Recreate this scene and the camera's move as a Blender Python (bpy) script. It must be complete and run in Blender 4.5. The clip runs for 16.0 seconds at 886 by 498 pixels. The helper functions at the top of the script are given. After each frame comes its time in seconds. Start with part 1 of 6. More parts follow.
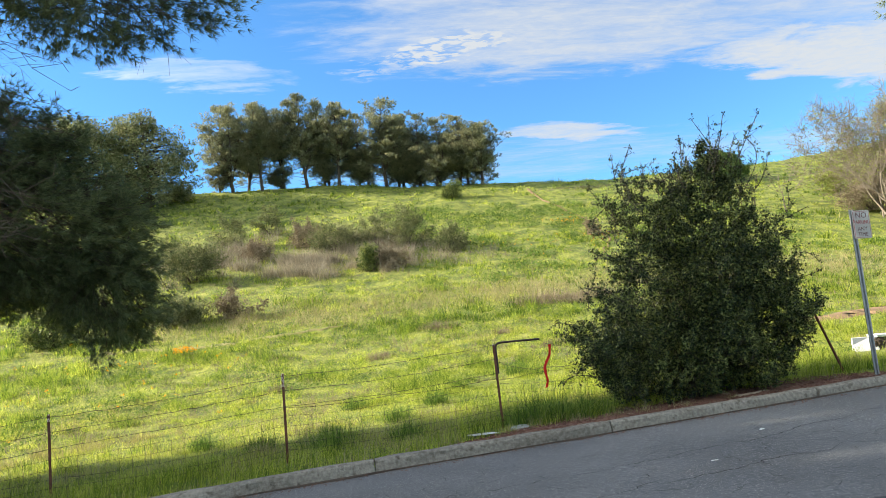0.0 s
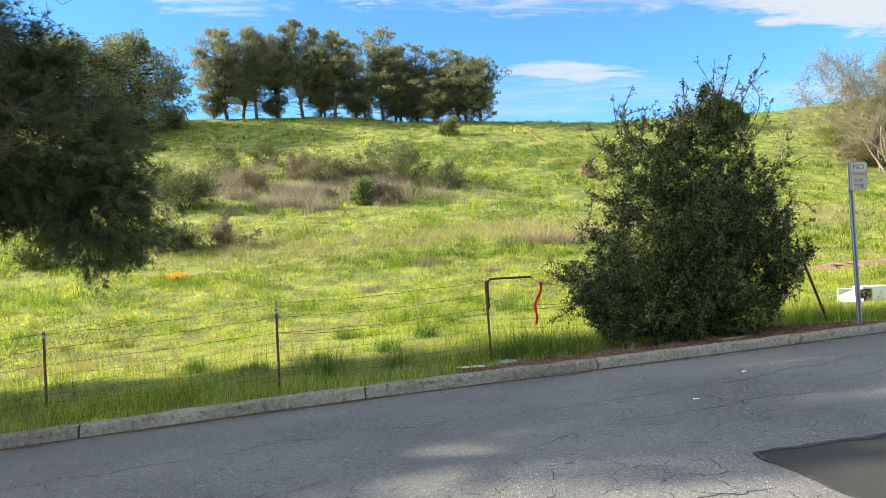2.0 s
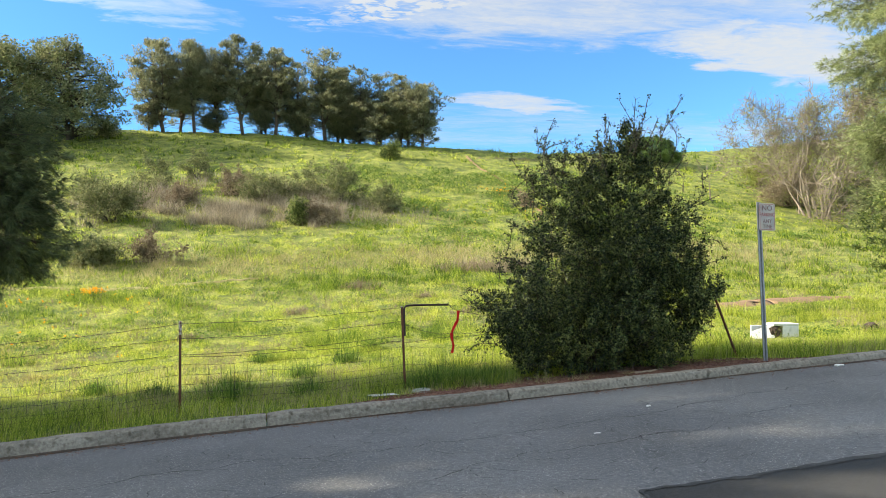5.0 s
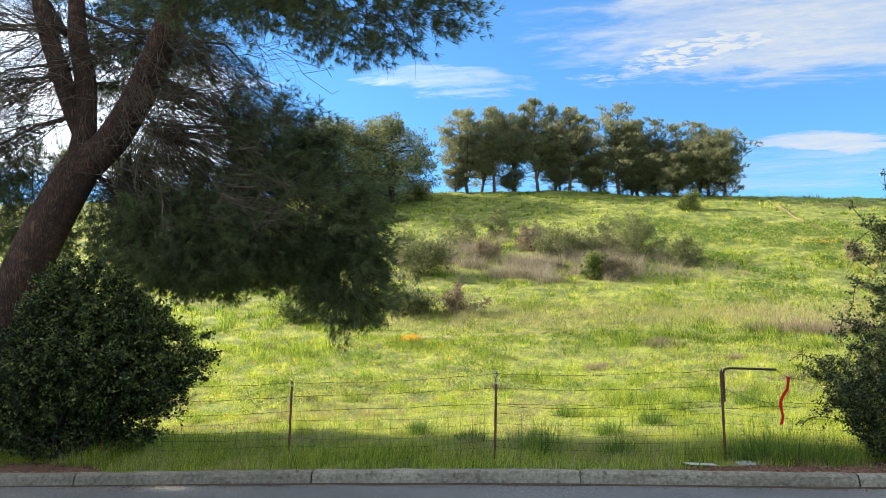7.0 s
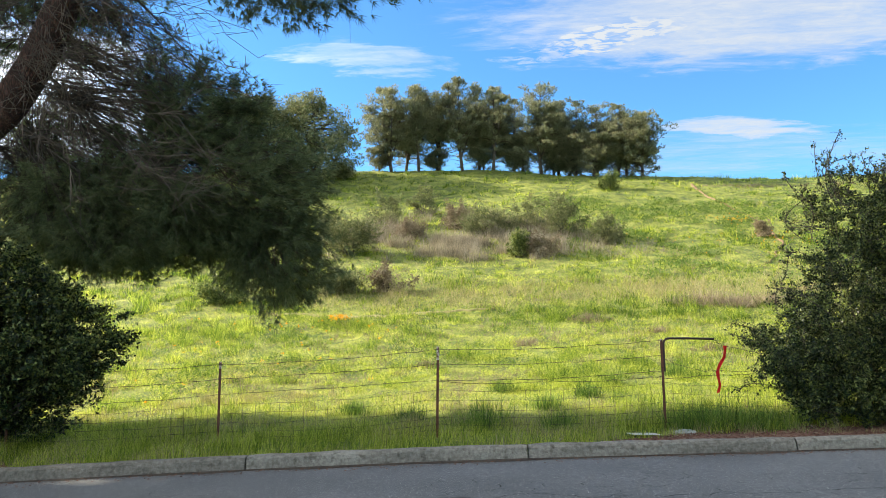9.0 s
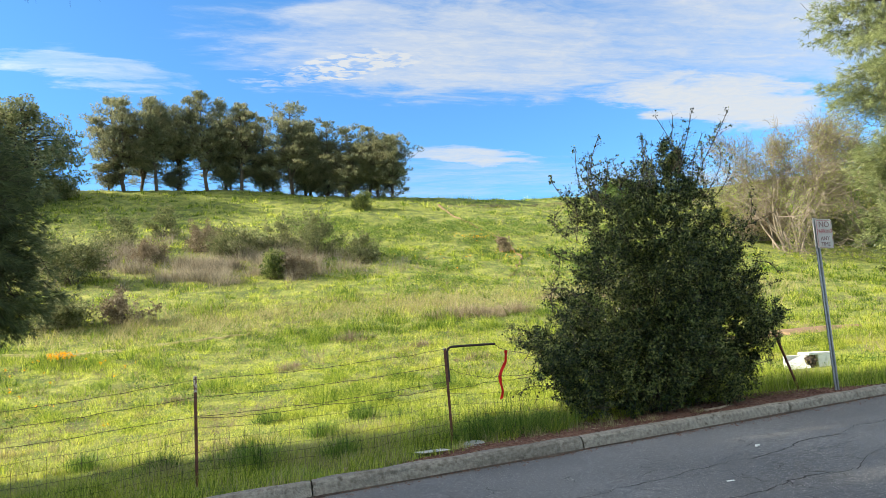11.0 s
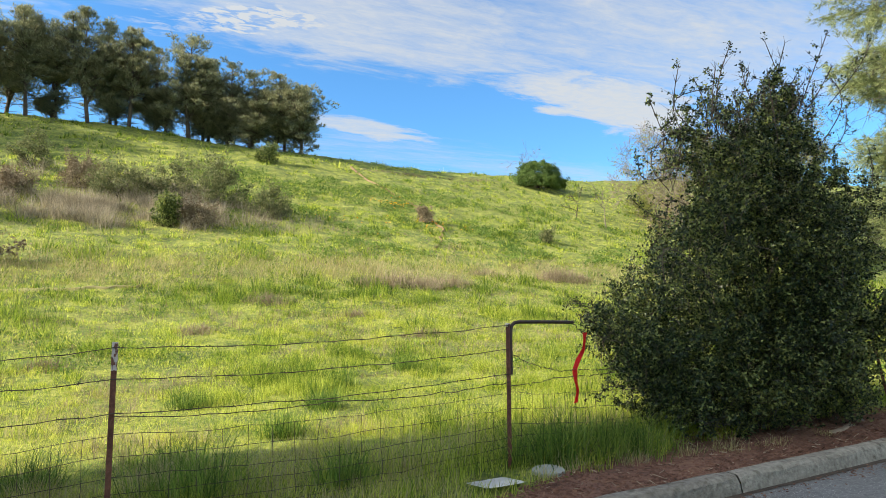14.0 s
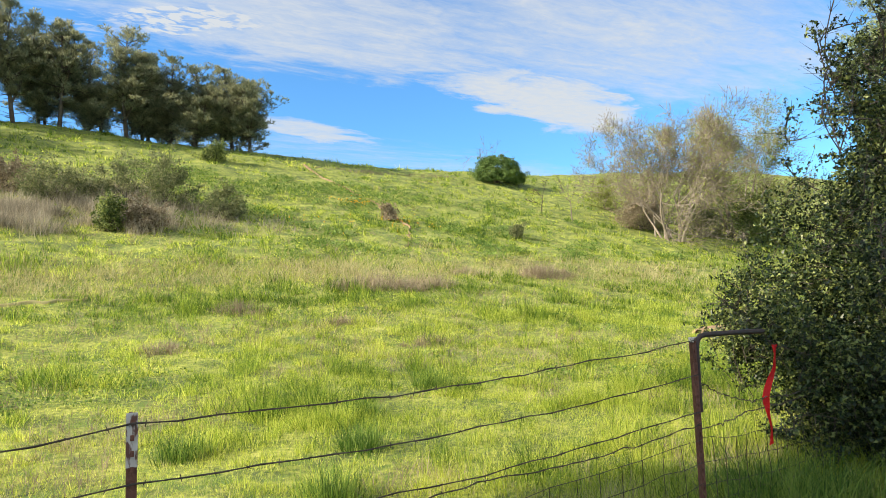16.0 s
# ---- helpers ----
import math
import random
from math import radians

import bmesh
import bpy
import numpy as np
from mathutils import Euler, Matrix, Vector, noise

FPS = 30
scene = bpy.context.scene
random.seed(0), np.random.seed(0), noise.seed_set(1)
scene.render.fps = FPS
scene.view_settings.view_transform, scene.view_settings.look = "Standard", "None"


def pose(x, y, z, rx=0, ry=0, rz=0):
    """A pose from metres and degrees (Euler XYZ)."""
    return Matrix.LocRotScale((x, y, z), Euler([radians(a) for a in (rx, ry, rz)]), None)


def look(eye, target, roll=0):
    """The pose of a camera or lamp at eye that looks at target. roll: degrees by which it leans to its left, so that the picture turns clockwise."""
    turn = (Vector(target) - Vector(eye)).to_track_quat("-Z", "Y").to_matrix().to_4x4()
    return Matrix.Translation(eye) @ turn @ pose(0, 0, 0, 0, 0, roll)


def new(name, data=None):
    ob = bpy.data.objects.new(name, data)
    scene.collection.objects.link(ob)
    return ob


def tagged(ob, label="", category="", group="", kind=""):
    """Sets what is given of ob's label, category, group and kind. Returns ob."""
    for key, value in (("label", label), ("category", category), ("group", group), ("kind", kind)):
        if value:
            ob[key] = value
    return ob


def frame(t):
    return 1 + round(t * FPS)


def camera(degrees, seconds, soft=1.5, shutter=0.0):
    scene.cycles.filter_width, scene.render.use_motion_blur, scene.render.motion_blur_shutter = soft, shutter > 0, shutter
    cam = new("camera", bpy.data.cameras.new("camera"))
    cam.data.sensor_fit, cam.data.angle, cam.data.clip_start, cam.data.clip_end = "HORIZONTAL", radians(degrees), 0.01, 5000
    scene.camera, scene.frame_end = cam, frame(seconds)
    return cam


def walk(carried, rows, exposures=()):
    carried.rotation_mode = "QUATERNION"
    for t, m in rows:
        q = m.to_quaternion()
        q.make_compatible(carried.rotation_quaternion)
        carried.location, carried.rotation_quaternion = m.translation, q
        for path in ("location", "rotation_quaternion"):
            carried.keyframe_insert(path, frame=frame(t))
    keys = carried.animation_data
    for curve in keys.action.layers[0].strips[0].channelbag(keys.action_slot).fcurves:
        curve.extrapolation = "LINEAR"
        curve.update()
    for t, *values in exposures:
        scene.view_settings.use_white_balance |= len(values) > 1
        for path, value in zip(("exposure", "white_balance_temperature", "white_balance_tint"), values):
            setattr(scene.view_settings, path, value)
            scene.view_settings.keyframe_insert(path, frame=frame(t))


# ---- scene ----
cam = camera(65.4, 16.0, 0.75)
PATH = [
    (0, (0.207, 0.179, 1.469), (0.599, 2.127, 1.692), -6.5),
    (0.5, (0.128, 0.146, 1.466), (0.331, 2.128, 1.641), -7.7),
    (1, (0.124, 0.162, 1.433), (0.289, 2.152, 1.544), -6.7),
    (1.5, (0.145, 0.183, 1.426), (0.401, 2.166, 1.494), -5.1),
    (2, (0.171, 0.179, 1.425), (0.568, 2.138, 1.467), -4.2),
    (2.5, (0.201, 0.181, 1.426), (0.747, 2.105, 1.42), -4.0),
    (3, (0.258, 0.235, 1.424), (0.924, 2.12, 1.362), -3.9),
    (3.2, (0.272, 0.237, 1.431), (0.966, 2.111, 1.354), -3.7),
    (5.3, (0.577, 0.23, 1.427), (1.076, 2.161, 1.567), -1.5),
    (5.5, (0.548, 0.212, 1.434), (0.982, 2.158, 1.594), -1.2),
    (6, (0.438, 0.284, 1.441), (0.625, 2.265, 1.647), -1.0),
    (6.5, (0.313, 0.259, 1.461), (0.206, 2.241, 1.709), -0.7),
    (7, (0.267, 0.228, 1.455), (0.014, 2.193, 1.728), 0.2),
    (7.5, (0.228, 0.241, 1.436), (0.034, 2.214, 1.698), 1.0),
    (8, (0.197, 0.293, 1.421), (0.105, 2.278, 1.648), 0.7),
    (8.2, (0.176, 0.341, 1.424), (0.109, 2.329, 1.639), 0.2),
    (10.3, (-0.334, 1.216, 1.287), (-0.206, 3.199, 1.51), -5.4),
    (10.5, (-0.318, 1.311, 1.289), (-0.038, 3.279, 1.513), -5.2),
    (11, (-0.21, 1.697, 1.285), (0.466, 3.563, 1.534), -5.0),
    (11.5, (-0.148, 2.263, 1.267), (0.8, 3.996, 1.575), -5.3),
    (12, (-0.203, 2.888, 1.274), (0.838, 4.556, 1.642), -6.2),
    (12.5, (-0.309, 3.571, 1.254), (0.697, 5.26, 1.627), -6.0),
    (13, (-0.442, 4.246, 1.265), (0.503, 5.981, 1.577), -3.9),
    (13.5, (-0.528, 4.842, 1.271), (0.398, 6.6, 1.502), -1.6),
    (14, (-0.62, 5.484, 1.282), (0.352, 7.224, 1.446), -0.6),
    (14.5, (-0.634, 6.098, 1.284), (0.415, 7.798, 1.39), -0.8),
    (15, (-0.704, 6.751, 1.315), (0.403, 8.415, 1.397), -1.5),
    (15.5, (-0.688, 7.345, 1.36), (0.437, 8.994, 1.471), -2.4),
    (16, (-0.715, 7.938, 1.396), (0.394, 9.594, 1.555), -2.7),
]
EXPOSURES = ((0, 1.28), (1, 1.42), (3, 1.40), (5.5, 1.3), (8, 1.38), (10.5, 1.36), (11.5, 1.21), (12.5, 1.10), (14.5, 1.22), (15.5, 1.26), (16, 1.23))
walk(cam, [(t, look(eye, target, roll)) for t, eye, target, roll in PATH], EXPOSURES)

# ---- light ----
SUN_AZ, SUN_EL = -75.0, 30.0  # degrees: from +y towards +x, and above the horizon
sun = new("sun", bpy.data.lights.new("sun", "SUN"))
sun.data.energy, sun.data.angle, sun.data.color = 5.0, radians(0.6), (1.0, 0.88, 0.67)
sun_way = Vector((math.sin(radians(SUN_AZ)) * math.cos(radians(SUN_EL)), math.cos(radians(SUN_AZ)) * math.cos(radians(SUN_EL)), math.sin(radians(SUN_EL))))
sun.matrix_world = look((0, 0, 0), -sun_way)


def build_world():
    w = bpy.data.worlds.new("sky")
    w.use_nodes = True
    scene.world = w
    nt = w.node_tree
    nt.nodes.clear()
    n, l = nt.nodes.new, nt.links.new
    out, bg, sky = n("ShaderNodeOutputWorld"), n("ShaderNodeBackground"), n("ShaderNodeTexSky")
    sky.sky_type, sky.sun_disc = "NISHITA", False
    sky.sun_elevation, sky.sun_rotation = radians(SUN_EL), radians(SUN_AZ)
    sky.air_density, sky.dust_density, sky.ozone_density, sky.altitude = 1.0, 0.25, 2.5, 100
    tc, sep = n("ShaderNodeTexCoord"), n("ShaderNodeSeparateXYZ")
    l(tc.outputs["Generated"], sep.inputs[0])

    def op(kind, a, b=None, c=None):
        m = n("ShaderNodeMath")
        m.operation = kind
        for i, v in enumerate((a, b, c)):
            if v is None:
                continue
            if isinstance(v, (int, float)):
                m.inputs[i].default_value = v
            else:
                l(v, m.inputs[i])
        return m.outputs[0]

    # directions meet a flat cloud layer overhead
    zz = op("MAXIMUM", sep.outputs[2], 0.03)
    u, v = op("DIVIDE", sep.outputs[0], zz), op("DIVIDE", sep.outputs[1], zz)
    comb = n("ShaderNodeCombineXYZ")
    l(u, comb.inputs[0]), l(v, comb.inputs[1])

    def cloud_noise(angle, sx, sy, scale, detail, rough, warp, shift=(0, 0, 0)):
        mp = n("ShaderNodeMapping")
        mp.inputs["Rotation"].default_value = (0, 0, radians(angle))
        mp.inputs["Scale"].default_value = (sx, sy, 1)
        mp.inputs["Location"].default_value = shift
        l(comb.outputs[0], mp.inputs[0])
        t = n("ShaderNodeTexNoise")
        t.inputs["Scale"].default_value, t.inputs["Detail"].default_value = scale, detail
        t.inputs["Roughness"].default_value, t.inputs["Distortion"].default_value = rough, warp
        l(mp.outputs[0], t.inputs["Vector"])
        return t.outputs["Fac"]

    def band(val, lo, hi):
        r = n("ShaderNodeMapRange")
        r.interpolation_type = "SMOOTHSTEP"
        l(val, r.inputs[0])
        r.inputs[1].default_value, r.inputs[2].default_value = lo, hi
        return r.outputs[0]

    fray = op("SUBTRACT", cloud_noise(CLOUD_ANGLE, 0.7, 1.6, 2.6, 6, 0.62, 0.5, (3, 1, 0)), 0.5)
    fray2 = op("SUBTRACT", cloud_noise(CLOUD_ANGLE, 0.7, 1.6, 2.6, 6, 0.62, 0.5, (7, 5, 2)), 0.5)
    wu, wv = op("MULTIPLY_ADD", fray, 1.1, u), op("MULTIPLY_ADD", fray2, 0.75, v)

    def blob(cu, cv, ang, ru, rv, soft=0.5):
        """A soft lens-shaped region of the cloud layer."""
        ca, sa = math.cos(radians(ang)), math.sin(radians(ang))
        du, dv = op("SUBTRACT", wu, cu), op("SUBTRACT", wv, cv)
        a = op("DIVIDE", op("ADD", op("MULTIPLY", du, ca), op("MULTIPLY", dv, sa)), ru)
        b = op("DIVIDE", op("SUBTRACT", op("MULTIPLY", dv, ca), op("MULTIPLY", du, sa)), rv)
        d = op("ADD", op("MULTIPLY", a, a), op("MULTIPLY", b, b))
        return band(d, 1.0 + soft, 1.0 - soft)

    streak = cloud_noise(CLOUD_ANGLE, 0.35, 1.3, 1.7, 7, 0.62, 0.35)
    fine = cloud_noise(CLOUD_ANGLE, 0.6, 2.0, 6.5, 8, 0.68, 0.6)
    puffs = cloud_noise(30, 1, 1.6, 15.0, 3, 0.55, 0.8)
    total = None
    for cu, cv, ang, ru, rv, amount, soft in CLOUDS:
        m = op("MULTIPLY", blob(cu, cv, ang, ru, rv, soft), amount)
        total = m if total is None else op("MAXIMUM", total, m)
    dens = band(op("ADD", op("MULTIPLY", op("SUBTRACT", op("ADD", op("MULTIPLY", streak, 0.6), op("MULTIPLY", fine, 0.4)), 0.5), 1.7), op("MULTIPLY", total, 0.85)), 0.10, 1.12)
    # a patch of bright ripples, and a faint mottling of the whole veil
    patch, grains = blob(*RIPPLED), band(puffs, 0.40, 0.62)
    gaps = op("MULTIPLY", op("SUBTRACT", 1.0, grains), op("MULTIPLY_ADD", patch, 0.40, 0.10))
    dens = op("MULTIPLY", dens, op("SUBTRACT", 1.0, gaps))
    dens = op("MINIMUM", op("ADD", dens, op("MULTIPLY", op("MULTIPLY", patch, grains), 0.6)), 0.95)
    mix = n("ShaderNodeMix")
    mix.data_type = "RGBA"
    l(dens, mix.inputs["Factor"])
    tint = n("ShaderNodeMix")
    tint.data_type, tint.blend_type = "RGBA", "MULTIPLY"
    tint.inputs["Factor"].default_value = 1.0
    tint.inputs["B"].default_value = SKY_TINT
    l(sky.outputs[0], tint.inputs["A"])
    l(tint.outputs["Result"], mix.inputs["A"])
    toward = n("ShaderNodeVectorMath")
    toward.operation = "DOT_PRODUCT"
    l(tc.outputs["Generated"], toward.inputs[0])
    toward.inputs[1].default_value = sun_way
    lit = op("MULTIPLY_ADD", op("POWER", op("MAXIMUM", toward.outputs["Value"], 0.0), 3.0), 2.7, 1.0)
    bright = n("ShaderNodeVectorMath")
    bright.operation = "SCALE"
    bright.inputs[0].default_value = CLOUD_COLOUR[:3]
    l(lit, bright.inputs["Scale"])
    l(bright.outputs["Vector"], mix.inputs["B"])
    l(mix.outputs["Result"], bg.inputs[0])
    bg.inputs[1].default_value = 0.072
    l(bg.outputs[0], out.inputs[0])


CLOUD_ANGLE = 42
CLOUD_COLOUR = (4.3, 4.5, 4.65, 1)
SKY_TINT = (0.66, 1.17, 1.50, 1)
CLOUDS = (
    (0.98, 2.24, 2, 0.88, 0.42, 0.92, 0.75),
    (2.25, 1.80, 0, 1.35, 0.62, 0.78, 0.9),
    (2.50, 2.58, 17, 0.85, 0.28, 1.2, 0.8),
    (1.50, 3.56, 14, 0.48, 0.17, 0.98, 0.95),
    (2.4, 4.2, 0, 2.2, 0.55, 0.5, 0.8),
    (1.5, 1.15, 0, 1.5, 0.75, 0.35, 0.95),
    (-0.30, 2.50, 30, 0.28, 0.16, 0.62, 0.8),
    (-2.3, 2.6, 0, 1.1, 1.6, 1.0, 0.6),
    # unseen clouds behind, overhead and below the sun, added to lift the shade
    (0.0, -2.4, 0, 9.0, 2.6, 1.3, 0.4),
    (-0.8, -0.1, 0, 2.2, 0.8, 1.2, 0.6),
    (-4.2, 1.0, 0, 2.4, 2.0, 1.2, 0.6),
)
RIPPLED = (0.45, 2.40, -45, 0.27, 0.14, 0.7)
build_world()


# ---- lie of the land ----
KERB_Y = 9.12
KERB_LINE = ((-40, -1.3), (-12, -0.50), (-6, -0.30), (-2.6, -0.175), (0.8, -0.085), (4, -0.045), (7.25, 0.0), (12, 0.08), (20, 0.24), (40, 0.7))
SLOPE = ((9, 0.0), (12, 0.02), (15.4, 0.10), (18, 0.26), (20.7, 0.52), (24, 1.03), (28, 1.95), (33, 3.25), (38, 4.75), (43, 6.45), (50, 9.3), (57, 12.3), (64, 15.3), (74, 19.2), (400, 140))
CREST = ((-120, 15.0), (-40, 16.6), (-12, 16.7), (3, 16.4), (10, 15.2), (17, 14.35), (25, 13.95), (37, 13.9), (50, 15.0), (80, 19.5), (150, 29.0), (300, 33.0))


def smooth(table, v):
    """Monotone smooth interpolation of a short table."""
    xs, ys = (np.array(c, float) for c in zip(*table))
    v = np.clip(np.asarray(v, float), xs[0], xs[-1])
    h, d = np.diff(xs), np.diff(ys) / np.diff(xs)
    m = np.r_[d[0], np.where(d[1:] * d[:-1] > 0, 2 * d[1:] * d[:-1] / np.where(d[1:] + d[:-1] == 0, 1, d[1:] + d[:-1]), 0), d[-1]]
    i = np.clip(np.searchsorted(xs, v) - 1, 0, len(h) - 1)
    s = (v - xs[i]) / h[i]
    return (ys[i] * (1 + 2 * s) * (1 - s) ** 2 + m[i] * h[i] * s * (1 - s) ** 2
            + ys[i + 1] * s * s * (3 - 2 * s) + m[i + 1] * h[i] * s * s * (s - 1))


def kerb_top(x):
    return smooth(KERB_LINE, x)


def road_z(x, y):
    return kerb_top(x) - 0.16 + 0.035 * np.clip((np.asarray(x, float) - 2) / 7, 0, 1) + 0.012 * np.clip(KERB_Y - np.asarray(y, float), 0, 9)


def ripple(x, y):
    """Gentle unevenness of the field, in metres."""
    return (0.5 * np.sin(0.31 * x + 1.3 * np.sin(0.17 * y)) * np.sin(0.27 * y + 0.8)
            + 0.3 * np.sin(0.83 * x + 0.6 * y) * np.sin(0.71 * y - 0.4 * x + 2)
            + 0.2 * np.sin(1.9 * x - 0.7 * y + 1) * np.sin(1.6 * y + 0.9 * x))


def ground_z(x, y):
    x, y = np.asarray(x, float), np.asarray(y, float)
    w = np.clip((26 - y) / 15, 0, 1)
    w = w * w * (3 - 2 * w)
    near = (kerb_top(x) - 0.12) * w
    up = smooth(SLOPE, y) + 0.35 * np.clip((x - 24) / 8, 0, 1) * np.exp(-((y - 46) / 8) ** 2)
    cap = smooth(CREST, x) - 0.02 * np.clip(y - 70, 0, 400)
    k = 0.25
    z = np.where(y < 40, up, -k * np.logaddexp(-up / k, -cap / k))
    dip = 0.2 * np.exp(-((x - 13.2) / 3.2) ** 2 - ((y - 14.6) / 2.0) ** 2)
    return near + z - dip + 0.22 * ripple(x, y) * np.clip((y - 12) / 25, 0, 1)


# ---- materials ----
def material(name, colours, scale=4.0, detail=5.0, rough=0.8, bump=0.0, bump_scale=40.0, metallic=0.0, translucent=0.0,
             stretch=(1, 1, 1), island=0.0, spots=None, glow=0.0, piece=0.0, patch=None, far_scale=None):
    """Procedural surface: a colour ramp over noise, a second larger noise, per-piece variation, bump; optional light through leaves."""
    m = bpy.data.materials.new(name)
    m.use_nodes = True
    nt = m.node_tree
    nt.nodes.clear()
    n, l = nt.nodes.new, nt.links.new
    out, p = n("ShaderNodeOutputMaterial"), n("ShaderNodeBsdfPrincipled")
    tc, mp, t = n("ShaderNodeTexCoord"), n("ShaderNodeMapping"), n("ShaderNodeTexNoise")
    mp.inputs["Scale"].default_value = stretch
    l(tc.outputs["Object"], mp.inputs[0])
    l(mp.outputs[0], t.inputs["Vector"])
    t.inputs["Scale"].default_value, t.inputs["Detail"].default_value = scale, detail
    t2 = n("ShaderNodeTexNoise")
    t2.inputs["Scale"].default_value = far_scale or scale * 0.13
    t2.inputs["Detail"].default_value = 3
    l(mp.outputs[0], t2.inputs["Vector"])
    fac = n("ShaderNodeMath")
    fac.operation = "MULTIPLY_ADD"
    fac.inputs[1].default_value = 0.55
    l(t.outputs["Fac"], fac.inputs[0])
    half = n("ShaderNodeMath")
    half.operation = "MULTIPLY"
    half.inputs[1].default_value = 0.45
    l(t2.outputs["Fac"], half.inputs[0])
    l(half.outputs[0], fac.inputs[2])
    last = fac.outputs[0]
    if island or piece:
        src = n("ShaderNodeNewGeometry").outputs["Random Per Island"] if island else n("ShaderNodeObjectInfo").outputs["Random"]
        c = n("ShaderNodeMath")
        c.operation = "MULTIPLY_ADD"
        l(src, c.inputs[0])
        c.inputs[1].default_value = island or piece
        l(last, c.inputs[2])
        d = n("ShaderNodeMath")
        d.operation = "SUBTRACT"
        l(c.outputs[0], d.inputs[0])
        d.inputs[1].default_value = (island or piece) / 2
        last = d.outputs[0]
    ramp = n("ShaderNodeValToRGB")
    el = ramp.color_ramp.elements
    lo, hi = 0.32, 0.68
    el[0].position, el[0].color = lo, (*colours[0], 1)
    el[1].position, el[1].color = hi, (*colours[-1], 1)
    for i, col in enumerate(colours[1:-1]):
        e = el.new(lo + (hi - lo) * (i + 1) / (len(colours) - 1))
        e.color = (*col, 1)
    l(last, ramp.inputs[0])
    colour = ramp.outputs[0]
    if spots:
        size, low, high, col = spots
        s = n("ShaderNodeTexNoise")
        s.inputs["Scale"].default_value, s.inputs["Detail"].default_value = size, 6
        l(mp.outputs[0], s.inputs["Vector"])
        r = n("ShaderNodeMapRange")
        l(s.outputs["Fac"], r.inputs[0])
        r.inputs[1].default_value, r.inputs[2].default_value = low, high
        mx = n("ShaderNodeMix")
        mx.data_type = "RGBA"
        l(r.outputs[0], mx.inputs["Factor"])
        l(colour, mx.inputs["A"])
        mx.inputs["B"].default_value = (*col, 1)
        colour = mx.outputs["Result"]
    l(colour, p.inputs["Base Color"])
    p.inputs["Roughness"].default_value, p.inputs["Metallic"].default_value = rough, metallic
    if bump:
        b, bn = n("ShaderNodeBump"), n("ShaderNodeTexNoise")
        bn.inputs["Scale"].default_value, bn.inputs["Detail"].default_value = bump_scale, 6
        l(mp.outputs[0], bn.inputs["Vector"])
        l(bn.outputs["Fac"], b.inputs["Height"])
        b.inputs["Strength"].default_value, b.inputs["Distance"].default_value = min(bump, 1.0), 0.02
        l(b.outputs[0], p.inputs["Normal"])
    if translucent:
        tr, mx = n("ShaderNodeBsdfTranslucent"), n("ShaderNodeMixShader")
        l(colour, tr.inputs[0])
        mx.inputs[0].default_value = translucent
        p.inputs["Specular IOR Level"].default_value = 0.25
        l(p.outputs[0], mx.inputs[1]), l(tr.outputs[0], mx.inputs[2])
        l(mx.outputs[0], out.inputs[0])
    else:
        l(p.outputs[0], out.inputs[0])
    return m


FIELD = material("field_soil_and_thatch", [(0.018, 0.028, 0.008), (0.085, 0.115, 0.018), (0.24, 0.265, 0.04), (0.40, 0.39, 0.10)], 13.0, 11, 0.95, 1.0, 30, far_scale=1.3, spots=(3.3, 0.52, 0.68, (0.09, 0.145, 0.016)))
GRASS = material("spring_grass", [(0.12, 0.205, 0.022), (0.41, 0.49, 0.058), (0.66, 0.69, 0.14)], 3.2, 3, 0.42, island=0.5, translucent=0.66, far_scale=0.45)
YELLOW = material("yellow_grass", [(0.36, 0.42, 0.05), (0.58, 0.60, 0.09), (0.74, 0.73, 0.20)], 3.2, 3, 0.42, island=0.42, translucent=0.66, far_scale=0.5)
LUSH = material("lush_grass", [(0.05, 0.105, 0.014), (0.155, 0.25, 0.03), (0.37, 0.45, 0.06)], 2.2, 4, 0.5, island=0.5, translucent=0.68)
WEED = material("leafy_weed", [(0.075, 0.14, 0.024), (0.14, 0.225, 0.04), (0.25, 0.34, 0.07)], 0.8, 4, 0.6, island=0.35, translucent=0.3)
STRAW = material("dry_grass", [(0.24, 0.21, 0.09), (0.40, 0.36, 0.17), (0.52, 0.47, 0.26)], 0.9, 4, 0.7, island=0.35, translucent=0.4)
TUSSOCK = material("dark_tussock_grass", [(0.05, 0.105, 0.018), (0.125, 0.22, 0.035), (0.28, 0.37, 0.07)], 2.0, 4, 0.5, island=0.45, translucent=0.5)
GREYSTEM = material("grey_dry_stems", [(0.19, 0.165, 0.12), (0.30, 0.265, 0.195), (0.45, 0.40, 0.31)], 0.9, 4, 0.8, island=0.5, translucent=0.35)
# one live oak leaf in two tones: shade coloured into the first, sunlight into SUNOAK
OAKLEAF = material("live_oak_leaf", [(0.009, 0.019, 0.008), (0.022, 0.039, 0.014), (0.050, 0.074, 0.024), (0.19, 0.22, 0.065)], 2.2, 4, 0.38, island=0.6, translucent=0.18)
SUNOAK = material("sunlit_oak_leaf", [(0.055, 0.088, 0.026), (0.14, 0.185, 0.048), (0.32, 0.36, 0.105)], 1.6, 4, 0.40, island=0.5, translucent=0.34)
NEEDLE = material("pine_needles", [(0.052, 0.070, 0.034), (0.115, 0.142, 0.066), (0.225, 0.26, 0.12)], 0.8, 4, 0.5, island=0.3, translucent=0.35)
